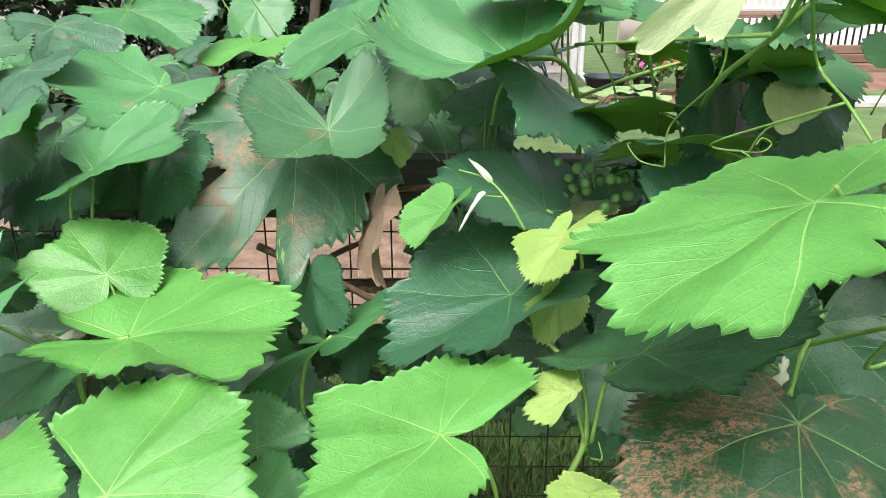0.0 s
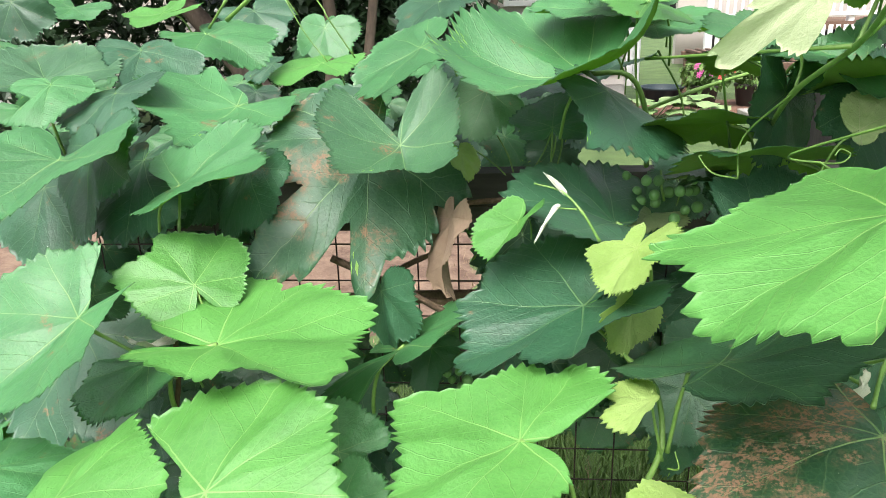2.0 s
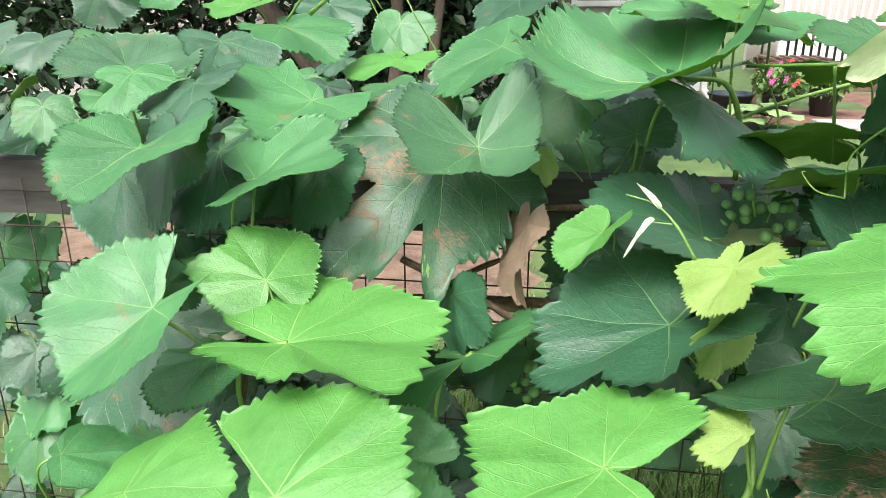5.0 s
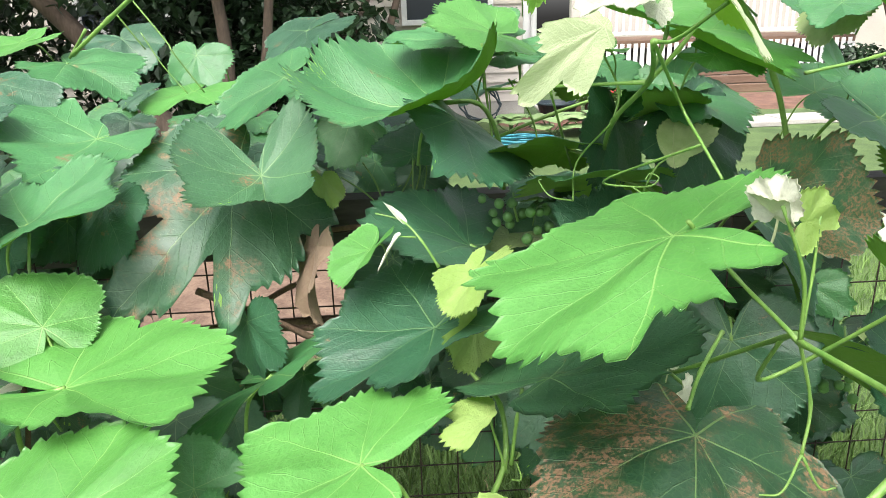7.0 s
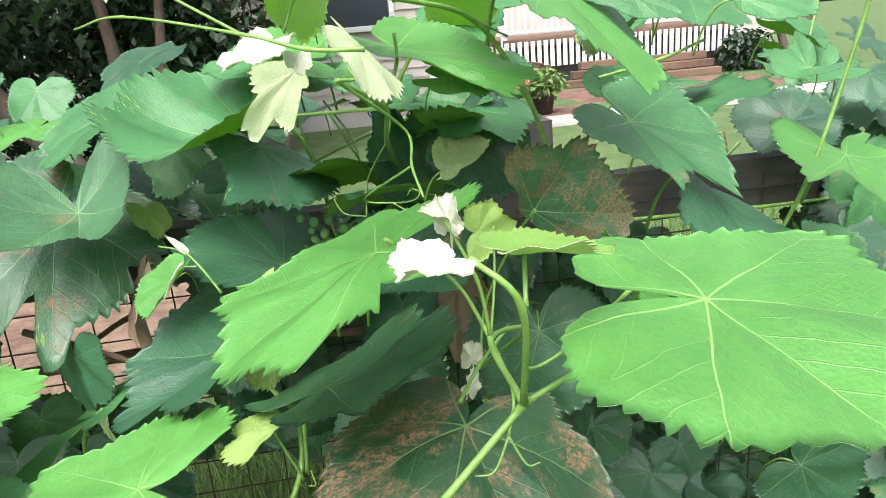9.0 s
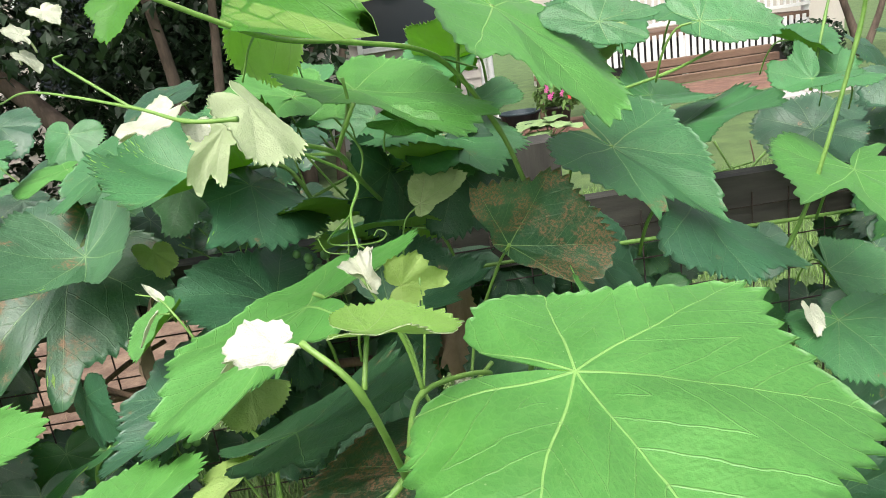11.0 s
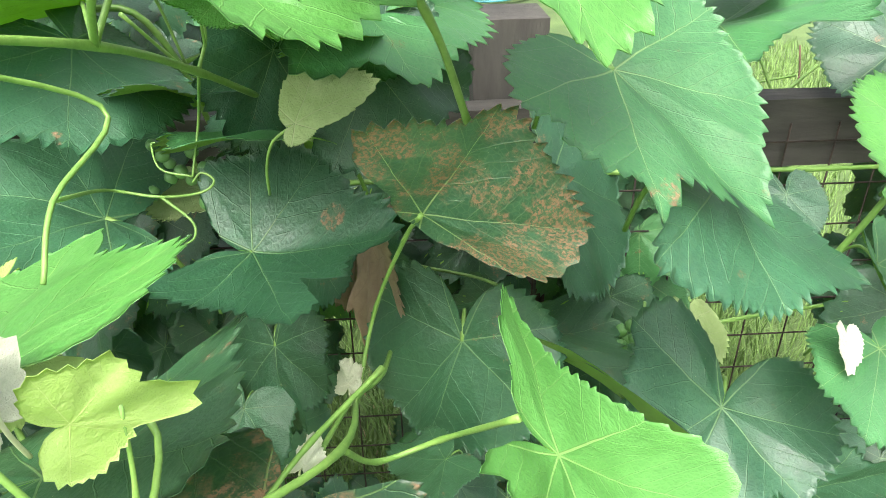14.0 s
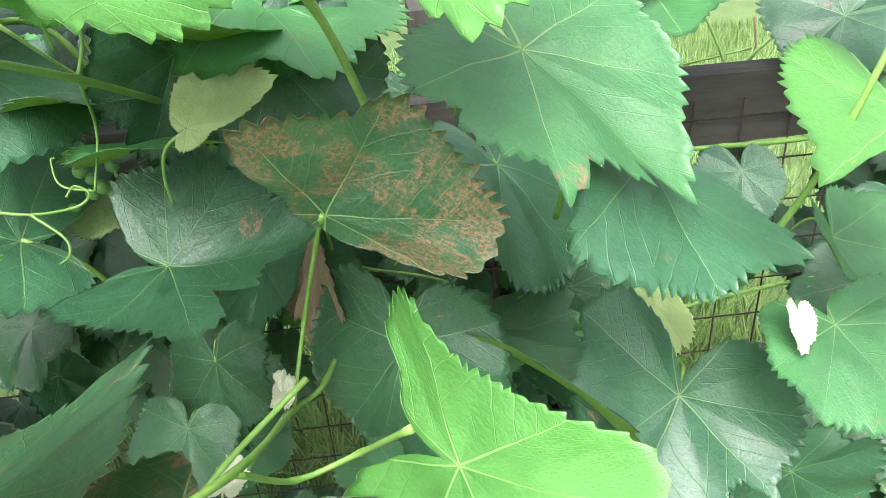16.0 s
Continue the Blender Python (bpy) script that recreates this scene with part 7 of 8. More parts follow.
fill("dark", (-0.064, 1.149, 0.979), (-48, 19, 162), 0.089, 0.97, True)
fill("dark", (-0.280, 0.830, 0.770), (-47, 1, 180), 0.082, 1.06, True)
fill("dark", (0.181, 1.204, 0.886), (-68, -1, 168), 0.082, 1.09, True)
fill("dark", (0.456, 0.965, 0.870), (-57, -6, 196), 0.070, 1.12, True)
fill("dark", (0.946, 1.151, 0.334), (-78, 17, 165), 0.065, 0.91, True)
fill("mid", (0.122, 1.149, 0.940), (-67, 16, 203), 0.081, 0.94, True)
fill("mid", (-0.500, 1.192, 0.977), (-58, 11, 185), 0.083, 1.04, True)
fill("mid", (0.454, 0.937, 0.408), (-77, -9, 197), 0.077, 0.90, True)
fill("dark", (-0.222, 1.154, 0.535), (-44, -13, 244), 0.075, 1.09, True)
fill("mid", (-0.630, 1.000, 0.516), (-79, 10, 168), 0.091, 0.96, True)
fill("dark", (-0.666, 1.123, 0.733), (-61, -13, 179), 0.070, 1.02, True)
fill("dark", (1.083, 0.963, 0.751), (-53, -9, 176), 0.092, 0.95, True)
fill("dark", (0.935, 0.823, 0.934), (-41, 19, 202), 0.081, 0.91, True)
fill("dark", (0.590, 0.809, 0.546), (-49, 5, 178), 0.085, 0.95, True)
fill("dark", (0.640, 1.011, 0.511), (-42, -2, 257), 0.082, 0.99, True)
fill("mid", (0.588, 1.034, 0.322), (-38, -13, 137), 0.082, 0.87, True)
fill("dark", (-0.574, 1.045, 0.699), (-51, 19, 193), 0.083, 0.90, True)
fill("dark", (1.146, 1.160, 0.203), (-73, 3, 194), 0.086, 0.91, True)
fill("dark", (0.044, 1.006, 0.401), (-57, -3, 219), 0.059, 0.97, True)
fill("dark", (0.232, 1.202, 0.173), (-62, 7, 187), 0.082, 0.85, True)
fill("mid", (0.576, 1.049, 0.789), (-75, -14, 206), 0.064, 1.07, True)
fill("dark", (0.441, 0.992, 0.932), (-36, 2, 207), 0.088, 0.86, True)
fill("dark", (-0.570, 1.165, 0.727), (-46, -9, 166), 0.067, 1.15, True)
fill("dark", (-0.812, 0.987, 0.839), (-77, 6, 181), 0.060, 1.02, True)
fill("dark", (0.067, 1.155, 1.070), (-59, -13, 205), 0.091, 0.87, True)
fill("dark", (0.463, 0.920, 0.559), (-70, 12, 152), 0.087, 1.02, True)
fill("dark", (-0.118, 1.158, 1.059), (-44, 11, 159), 0.055, 1.09, True)
fill("dark", (-0.274, 1.009, 0.437), (-61, -8, 156), 0.069, 1.02, True)
fill("mid", (1.060, 1.067, 0.716), (-55, 17, 178), 0.073, 1.10, True)
fill("mid", (1.035, 1.041, 0.985), (-62, 8, 115), 0.058, 0.88, True)
fill("dark", (0.514, 1.170, 0.537), (-55, 8, 207), 0.071, 0.97, True)
fill("dark", (-0.595, 1.215, 0.869), (-37, 20, 176), 0.084, 0.93, True)
fill("dark", (0.647, 1.126, 0.436), (-74, -15, 192), 0.087, 0.85, True)
fill("dark", (1.168, 1.023, 0.848), (-71, -16, 184), 0.078, 1.05, True)
fill("dark", (-0.740, 1.022, 0.818), (-42, -5, 161), 0.086, 1.15, True)
fill("dark", (0.145, 0.857, 0.479), (-78, 12, 176), 0.071, 1.11, True)
fill("mid", (0.976, 0.940, 0.750), (-72, -9, 242), 0.079, 1.10, True)
fill("mid", (-0.625, 0.894, 0.619), (-70, -8, 169), 0.092, 0.90, True)
fill("dark", (-0.044, 1.051, 0.328), (-70, 18, 172), 0.083, 0.88, True)
fill("dark", (0.489, 1.068, 0.348), (-69, 12, 227), 0.076, 0.95, True)
fill("dark", (-0.439, 0.814, 0.635), (-72, 10, 206), 0.068, 1.00, True)
fill("dark", (0.702, 0.979, 0.661), (-47, -8, 176), 0.073, 1.14, True)
fill("dark", (-0.048, 1.003, 0.419), (-77, 13, 225), 0.066, 0.85, True)
fill("mid", (-0.964, 0.983, 0.346), (-77, 19, 290), 0.082, 1.10, True)
fill("dark", (-0.820, 1.017, 0.625), (-75, -18, 174), 0.056, 0.97, True)
fill("mid", (0.532, 1.131, 0.239), (-36, -1, 154), 0.067, 0.93, True)
fill("dark", (-1.146, 1.205, 0.316), (-68, -6, 128), 0.091, 1.14, True)
fill("mid", (0.176, 1.114, 0.610), (-54, 8, 168), 0.092, 1.03, True)
fill("dark", (0.405, 0.939, 0.390), (-75, 14, 169), 0.060, 0.89, True)
fill("dark", (1.087, 0.918, 0.632), (-53, 11, 152), 0.074, 0.87, True)
fill("dark", (0.581, 0.917, 0.705), (-45, -2, 137), 0.056, 1.02, True)
fill("mid", (0.250, 1.171, 0.671), (-77, 18, 174), 0.069, 0.91, True)
fill("dark", (0.086, 0.948, 0.738), (-52, 13, 117), 0.059, 0.90, True)
fill("dark", (1.013, 0.828, 0.846), (-63, 15, 293), 0.080, 0.92, True)
fill("mid", (0.662, 1.096, 0.901), (-72, 9, 207), 0.092, 1.11, True)
fill("dark", (0.063, 1.184, 1.145), (-72, 10, 161), 0.075, 0.89, True)
fill("dark", (-1.098, 1.047, 0.275), (-37, -20, 210), 0.065, 1.05, True)
fill("dark", (0.531, 1.153, 0.368), (-74, -12, 179), 0.072, 0.90, True)
fill("dark", (0.503, 0.921, 0.425), (-63, -9, 211), 0.070, 0.93, True)
fill("mid", (0.396, 0.941, 0.559), (-68, 0, 219), 0.069, 1.02, True)
fill("dark", (0.714, 0.974, 0.488), (-51, -9, 132), 0.079, 0.96, True)
fill("mid", (0.271, 1.040, 0.280), (-79, -10, 202), 0.059, 1.12, True)
fill("dark", (0.501, 0.808, 0.740), (-63, 5, 231), 0.059, 0.89, True)
fill("dark", (-0.560, 1.145, 0.285), (-45, -18, 197), 0.082, 1.13, True)
fill("dark", (-0.140, 1.210, 0.937), (-72, 18, 162), 0.075, 1.00, True)
fill("dark", (0.095, 0.912, 0.941), (-42, 15, 174), 0.082, 0.98, True)
fill("dark", (0.820, 0.987, 0.277), (-74, 13, 214), 0.094, 1.09, True)
fill("dark", (-0.976, 1.135, 0.725), (-41, 6, 179), 0.088, 1.04, True)
fill("dark", (-0.448, 1.172, 0.663), (-35, -9, 179), 0.074, 0.86, True)
fill("mid", (0.605, 1.064, 0.703), (-66, -16, 166), 0.058, 1.12, True)
fill("mid", (-0.895, 1.138, 0.276), (-56, -15, 185), 0.087, 1.03, True)
fill("dark", (0.409, 1.020, 0.965), (-62, -2, 182), 0.085, 0.93, True)
fill("dark", (-0.582, 1.116, 0.612), (-79, 5, 162), 0.066, 0.94, True)
fill("dark", (1.219, 0.887, 0.376), (-47, -7, 261), 0.074, 1.07, True)
fill("mid", (1.060, 0.998, 0.373), (-58, 9, 193), 0.061, 0.97, True)
fill("dark", (0.135, 1.102, 0.786), (-36, -8, 218), 0.090, 1.14, True)
fill("dark", (0.761, 1.162, 0.454), (-76, 8, 131), 0.066, 0.93, True)
fill("dark", (-0.632, 1.165, 1.043), (-42, 17, 138), 0.087, 0.94, True)
fill("dark", (0.708, 0.997, 0.277), (-74, 7, 175), 0.095, 1.11, True)
fill("dark", (0.806, 1.149, 0.436), (-55, 5, 211), 0.061, 0.87, True)
fill("dark", (1.126, 0.874, 0.650), (-39, 2, 178), 0.065, 0.96, True)
fill("dark", (0.052, 0.811, 0.898), (-38, -19, 140), 0.071, 0.87, True)
fill("dark", (0.340, 1.150, 0.831), (-52, -15, 166), 0.075, 0.86, True)
fill("dark", (1.278, 1.133, 0.644), (-46, 14, 242), 0.069, 1.06, True)
fill("dark", (-0.496, 0.863, 0.841), (-66, 10, 123), 0.059, 1.13, True)
fill("dark", (-0.763, 1.135, 1.054), (-70, -18, 219), 0.057, 1.06, True)
fill("dark", (-0.692, 1.157, 0.609), (-79, 16, 178), 0.076, 1.13, True)
fill("dark", (1.127, 0.964, 1.017), (-64, 6, 203), 0.073, 0.99, True)
fill("mid", (-0.334, 0.900, 0.498), (-72, -12, 201), 0.083, 0.87, True)
fill("dark", (0.395, 1.061, 0.778), (-57, 5, 176), 0.076, 1.14, True)
fill("dark", (-0.063, 1.026, 0.291), (-79, 20, 143), 0.088, 1.00, True)
fill("dark", (-0.657, 1.173, 0.815), (-54, -19, 218), 0.056, 1.03, True)
fill("mid", (-0.300, 1.074, 0.487), (-57, 7, 180), 0.081, 0.95, True)
fill("dark", (0.037, 1.158, 0.666), (-73, -11, 220), 0.088, 1.13, True)
fill("dark", (0.880, 1.164, 0.354), (-36, 2, 101), 0.090, 0.89, True)
fill("mid", (0.762, 1.099, 0.406), (-69, -14, 128), 0.078, 1.09, True)
fill("dark", (-0.603, 1.066, 0.953), (-56, 5, 164), 0.065, 1.03, True)
fill("dark", (0.050, 0.970, 0.852), (-74, -14, 103), 0.077, 0.87, True)
fill("dark", (-1.075, 1.162, 1.063), (-49, -2, 130), 0.084, 0.90, True)
fill("dark", (1.153, 0.918, 0.272), (-69, 11, 223), 0.089, 0.87, True)
fill("dark", (0.596, 1.092, 0.501), (-56, -15, 108), 0.055, 0.95, True)
fill("dark", (-0.461, 1.153, 0.843), (-62, -12, 261), 0.089, 0.92, True)
fill("dark", (1.081, 0.981, 1.039), (-70, 10, 147), 0.078, 1.01, True)
fill("dark", (1.244, 1.000, 0.403), (-56, 4, 167), 0.070, 1.12, True)
fill("dark", (0.568, 1.212, 0.637), (-67, 3, 191), 0.079, 0.86, True)
fill("dark", (0.572, 1.113, 0.831), (-74, -12, 163), 0.080, 1.02, True)
fill("mid", (-0.761, 0.875, 0.421), (-78, 18, 153), 0.078, 1.00, True)
fill("dark", (-0.345, 1.169, 0.548), (-52, 7, 222), 0.072, 0.91, True)
fill("dark", (-0.603, 0.942, 0.391), (-61, -16, 82), 0.091, 1.03, True)
fill("dark", (0.005, 0.939, 0.791), (-54, 8, 111), 0.076, 0.91, True)
fill("dark", (0.490, 0.863, 0.513), (-71, 15, 188), 0.094, 0.97, True)
fill("dark", (0.093, 0.923, 0.804), (-72, 17, 148), 0.083, 1.03, True)
fill("dark", (-0.780, 0.903, 0.720), (-62, -1, 210), 0.057, 0.97, True)
fill("dark", (-0.314, 0.923, 0.460), (-63, -12, 176), 0.056, 1.08, True)
fill("dark", (0.160, 1.002, 0.368), (-52, 10, 180), 0.066, 0.86, True)
fill("mid", (-0.052, 1.099, 0.986), (-65, 8, 155), 0.089, 0.93, True)
fill("dark", (0.345, 1.211, 0.752), (-71, 1, 150), 0.085, 0.99, True)
fill("dark", (-0.867, 0.997, 1.097), (-38, -1, 131), 0.079, 0.90, True)
fill("mid", (-0.088, 1.075, 0.236), (-51, -0, 195), 0.063, 1.09, True)
fill("dark", (1.094, 1.146, 0.998), (-59, 2, 205), 0.093, 1.01, True)
fill("dark", (0.678, 1.020, 0.209), (-79, -6, 156), 0.068, 1.07, True)
fill("dark", (0.742, 1.082, 0.581), (-61, -11, 137), 0.082, 0.99, True)
fill("mid", (-0.065, 0.871, 0.502), (-78, -17, 217), 0.092, 1.08, True)
fill("dark", (1.103, 0.895, 0.897), (-68, -7, 156), 0.084, 1.05, True)
fill("dark", (0.611, 0.807, 0.589), (-67, -18, 150), 0.071, 1.13, True)
fill("dark", (0.667, 0.813, 0.624), (-69, 19, 187), 0.066, 1.10, True)
fill("dark", (0.334, 0.970, 0.380), (-72, -6, 213), 0.077, 0.86, True)
fill("mid", (-0.004, 0.997, 0.891), (-47, -1, 218), 0.064, 0.92, True)
fill("dark", (1.282, 1.174, 0.603), (-80, 6, 198), 0.078, 1.06, True)
fill("dark", (1.018, 0.952, 0.920), (-52, -10, 138), 0.068, 0.86, True)
fill("dark", (0.075, 0.818, 0.491), (-40, 11, 146), 0.056, 1.02, True)
fill("dark", (0.428, 1.217, 0.929), (-58, 9, 170), 0.095, 1.00, True)
fill("dark", (-0.460, 1.210, 0.234), (-56, 20, 199), 0.070, 0.93, True)
fill("mid", (-0.561, 0.938, 0.625), (-74, -9, 152), 0.078, 1.03, True)
fill("mid", (-0.509, 1.063, 0.354), (-40, -20, 96), 0.060, 1.00, True)
fill("dark", (0.469, 1.103, 0.601), (-56, -1, 239), 0.083, 1.10, True)
fill("mid", (-0.734, 0.870, 0.514), (-42, 4, 230), 0.067, 0.85, True)
fill("dark", (0.243, 1.018, 0.698), (-71, 14, 123), 0.067, 1.13, True)
fill("dark", (0.577, 1.141, 0.901), (-75, -12, 197), 0.057, 1.05, True)
fill("dark", (0.815, 1.197, 0.356), (-36, 11, 232), 0.059, 0.85, True)
fill("dark", (0.171, 0.990, 0.810), (-63, 8, 193), 0.087, 1.01, True)
fill("dark", (0.193, 1.027, 0.232), (-42, -4, 166), 0.077, 1.05, True)
fill("dark", (0.210, 1.173, 0.847), (-48, 10, 170), 0.078, 0.87, True)
fill("dark", (-0.527, 1.189, 0.380), (-67, 5, 263), 0.066, 0.99, True)
fill("dark", (0.490, 0.896, 0.592), (-68, -8, 148), 0.058, 1.09, True)
fill("dark", (0.599, 1.194, 0.828), (-51, -0, 267), 0.061, 0.98, True)
fill("dark", (1.289, 1.118, 0.163), (-68, -19, 204), 0.063, 0.87, True)
fill("dark", (-0.896, 1.076, 0.399), (-48, -8, 133), 0.060, 0.90, True)
fill("dark", (-0.225, 1.075, 0.679), (-79, 14, 141), 0.060, 0.97, True)
fill("dark", (0.521, 0.806, 0.689), (-78, -17, 172), 0.083, 1.05, True)
fill("mid", (0.495, 0.842, 0.785), (-53, 9, 197), 0.058, 1.04, True)
fill("dark", (1.104, 1.037, 0.966), (-67, 12, 148), 0.083, 1.09, True)
fill("dark", (1.107, 1.022, 0.773), (-57, -12, 184), 0.084, 1.14, True)
fill("dark", (-0.128, 1.187, 0.572), (-63, -2, 125), 0.057, 1.07, True)
fill("dark", (0.211, 0.856, 0.754), (-79, 14, 187), 0.083, 0.97, True)
fill("dark", (1.285, 1.075, 0.492), (-41, 7, 214), 0.095, 0.99, True)
fill("dark", (-0.149, 0.923, 0.643), (-38, -1, 230), 0.070, 1.08, True)
fill("mid", (-0.997, 1.095, 0.184), (-58, 16, 175), 0.058, 1.08, True)
fill("dark", (0.772, 1.192, 0.209), (-54, 1, 193), 0.070, 0.94, True)
fill("mid", (-0.381, 0.841, 0.710), (-77, 2, 144), 0.075, 0.99, True)
fill("dark", (1.193, 1.160, 0.759), (-38, -4, 143), 0.068, 0.97, True)
fill("dark", (0.276, 1.136, 0.968), (-75, -5, 140), 0.069, 0.90, True)
fill("dark", (-0.661, 0.954, 0.444), (-67, 12, 211), 0.073, 1.07, True)
fill("dark", (-0.818, 1.033, 0.455), (-79, 18, 254), 0.069, 0.90, True)
fill("dark", (-0.805, 1.097, 0.759), (-48, -9, 222), 0.076, 1.14, True)
fill("mid", (0.112, 0.999, 0.699), (-47, 11, 143), 0.080, 0.92, True)
fill("dark", (-0.047, 1.137, 0.279), (-59, 19, 195), 0.085, 0.94, True)
fill("dark", (0.566, 0.942, 0.433), (-50, -7, 139), 0.083, 1.03, True)
fill("dark", (0.711, 0.811, 0.479), (-36, 12, 241), 0.094, 0.96, True)
fill("dark", (0.139, 1.166, 0.218), (-56, -3, 224), 0.086, 0.98, True)
fill("dark", (0.081, 1.096, 0.594), (-68, 14, 166), 0.067, 0.88, True)
fill("dark", (-0.770, 0.928, 0.530), (-61, -19, 214), 0.067, 0.88, True)
fill("dark", (0.421, 0.823, 0.589), (-50, 7, 221), 0.073, 0.89, True)
fill("mid", (-0.759, 0.920, 1.120), (-41, 3, 208), 0.059, 0.91, True)
fill("dark", (-0.239, 0.971, 0.775), (-76, 5, 253), 0.061, 1.08, True)
fill("mid", (0.430, 1.064, 0.392), (-78, 19, 197), 0.086, 0.90, True)
fill("dark", (-0.524, 1.047, 0.262), (-54, -2, 159), 0.063, 0.97, True)
fill("mid", (-0.117, 1.022, 0.381), (-41, 12, 159), 0.060, 1.08, True)
fill("dark", (0.476, 1.049, 0.573), (-55, -14, 137), 0.057, 0.89, True)
fill("mid", (0.437, 1.008, 0.287), (-73, 6, 228), 0.083, 1.06, True)
fill("dark", (-0.250, 1.121, 0.431), (-36, -12, 181), 0.066, 0.98, True)
fill("dark", (-0.384, 1.068, 0.638), (-41, -2, 175), 0.089, 1.08, True)
fill("dark", (-0.548, 1.041, 0.476), (-65, -13, 175), 0.073, 0.93, True)
fill("dark", (-1.093, 1.009, 0.482), (-40, 14, 161), 0.068, 1.02, True)
fill("dark", (0.302, 1.097, 0.266), (-77, -17, 177), 0.092, 0.86, True)
fill("dark", (-0.421, 0.976, 0.701), (-57, -13, 181), 0.077, 1.05, True)
fill("mid", (1.249, 1.077, 1.139), (-54, 16, 198), 0.086, 1.02, True)
fill("dark", (0.562, 0.898, 0.584), (-45, 15, 213), 0.060, 1.11, True)
fill("dark", (0.752, 1.210, 0.615), (-74, -9, 212), 0.064, 0.88, True)
fill("dark", (0.471, 0.882, 0.826), (-78, -19, 159), 0.058, 1.03, True)
fill("dark", (0.602, 0.918, 0.559), (-40, 19, 198), 0.065, 0.90, True)
fill("dark", (0.163, 0.948, 0.415), (-54, 11, 204), 0.064, 0.86, True)
fill("dark", (0.561, 0.969, 0.341), (-76, -12, 221), 0.074, 0.92, True)
fill("dark", (0.077, 0.970, 0.938), (-43, -14, 242), 0.089, 1.06, True)
fill("dark", (-0.616, 0.998, 0.792), (-73, 8, 163), 0.059, 0.86, True)
fill("dark", (0.731, 1.092, 0.871), (-45, 3, 164), 0.067, 1.08, True)
fill("dark", (0.354, 1.051, 0.883), (-73, 16, 217), 0.060, 0.95, True)
fill("dark", (1.142, 0.850, 0.526), (-46, 9, 203), 0.067, 1.04, True)
fill("dark", (-0.861, 1.137, 0.613), (-77, 3, 189), 0.094, 1.14, True)
fill("mid", (1.066, 1.117, 0.212), (-74, -12, 190), 0.067, 1.14, True)
fill("dark", (-0.639, 1.116, 0.570), (-64, -12, 231), 0.076, 1.03, True)
fill("dark", (0.985, 1.068, 0.757), (-57, -8, 131), 0.073, 1.08, True)
fill("dark", (-0.832, 1.167, 1.043), (-59, 11, 155), 0.072, 0.97, True)
fill("dark", (-0.218, 0.977, 0.450), (-61, 8, 229), 0.079, 0.89, True)
fill("mid", (-0.952, 1.021, 0.872), (-72, 19, 217), 0.094, 0.85, True)
fill("dark", (0.022, 1.203, 1.095), (-60, 13, 127), 0.075, 0.88, True)
fill("dark", (0.574, 1.039, 0.533), (-48, -15, 197), 0.094, 0.97, True)
fill("dark", (-0.305, 1.148, 0.300), (-57, -20, 175), 0.074, 0.92, True)
fill("dark", (1.319, 1.184, 0.873), (-39, -9, 272), 0.088, 0.94, True)
fill("mid", (-0.194, 0.918, 0.513), (-76, -18, 190), 0.089, 1.03, True)
fill("dark", (-0.634, 0.974, 0.579), (-63, 11, 189), 0.074, 1.09, True)
fill("dark", (1.145, 1.155, 0.252), (-76, -1, 198), 0.083, 0.90, True)
fill("dark", (-0.703, 1.201, 0.161), (-64, -6, 206), 0.082, 1.04, True)
fill("dark", (1.084, 1.122, 0.721), (-46, -11, 184), 0.083, 1.05, True)
fill("mid", (1.046, 1.041, 0.824), (-36, 16, 178), 0.058, 1.03, True)
fill("dark", (1.204, 1.134, 0.458), (-50, 7, 160), 0.058, 1.13, True)
fill("mid", (-0.761, 0.997, 0.336), (-37, 15, 138), 0.074, 1.02, True)
fill("dark", (0.195, 1.046, 0.839), (-62, -14, 162), 0.073, 0.94, True)
fill("mid", (0.869, 1.029, 0.771), (-66, -5, 193), 0.079, 1.00, True)
fill("dark", (0.802, 1.187, 0.696), (-45, -2, 191), 0.081, 1.01, True)
fill("dark", (0.018, 0.946, 0.945), (-74, 11, 153), 0.094, 1.08, True)
fill("dark", (-0.498, 0.935, 0.529), (-66, -15, 206), 0.095, 0.88, True)
fill("mid", (1.013, 0.849, 0.739), (-67, 14, 159), 0.069, 1.14, True)
fill("dark", (-0.392, 0.972, 0.763), (-48, 11, 149), 0.070, 0.93, True)
fill("dark", (0.004, 1.214, 0.567), (-45, -9, 132), 0.074, 1.11, True)
fill("dark", (-0.844, 1.149, 0.754), (-50, 15, 178), 0.082, 1.14, True)
fill("dark", (0.774, 0.930, 0.405), (-73, 12, 232), 0.067, 1.00, True)
fill("dark", (1.218, 0.939, 0.357), (-78, 2, 173), 0.067, 1.13, True)
fill("dark", (-0.900, 0.963, 0.595), (-42, -16, 138), 0.072, 0.97, True)
fill("dark", (1.113, 0.969, 0.837), (-77, -14, 190), 0.063, 0.91, True)
fill("dark", (-0.493, 1.176, 0.545), (-40, 9, 183), 0.092, 0.85, True)
fill("dark", (-0.555, 0.983, 1.027), (-78, -0, 230), 0.062, 1.05, True)
fill("dark", (0.593, 0.846, 0.747), (-79, 4, 139), 0.074, 0.99, True)
fill("dark", (0.631, 1.134, 0.860), (-36, 11, 175), 0.091, 0.98, True)
fill("dark", (0.478, 1.137, 0.391), (-75, 19, 188), 0.079, 1.11, True)
fill("mid", (0.678, 0.970, 0.791), (-41, -6, 199), 0.094, 0.85, True)
fill("dark", (-0.126, 0.814, 0.536), (-64, -12, 148), 0.061, 1.07, True)
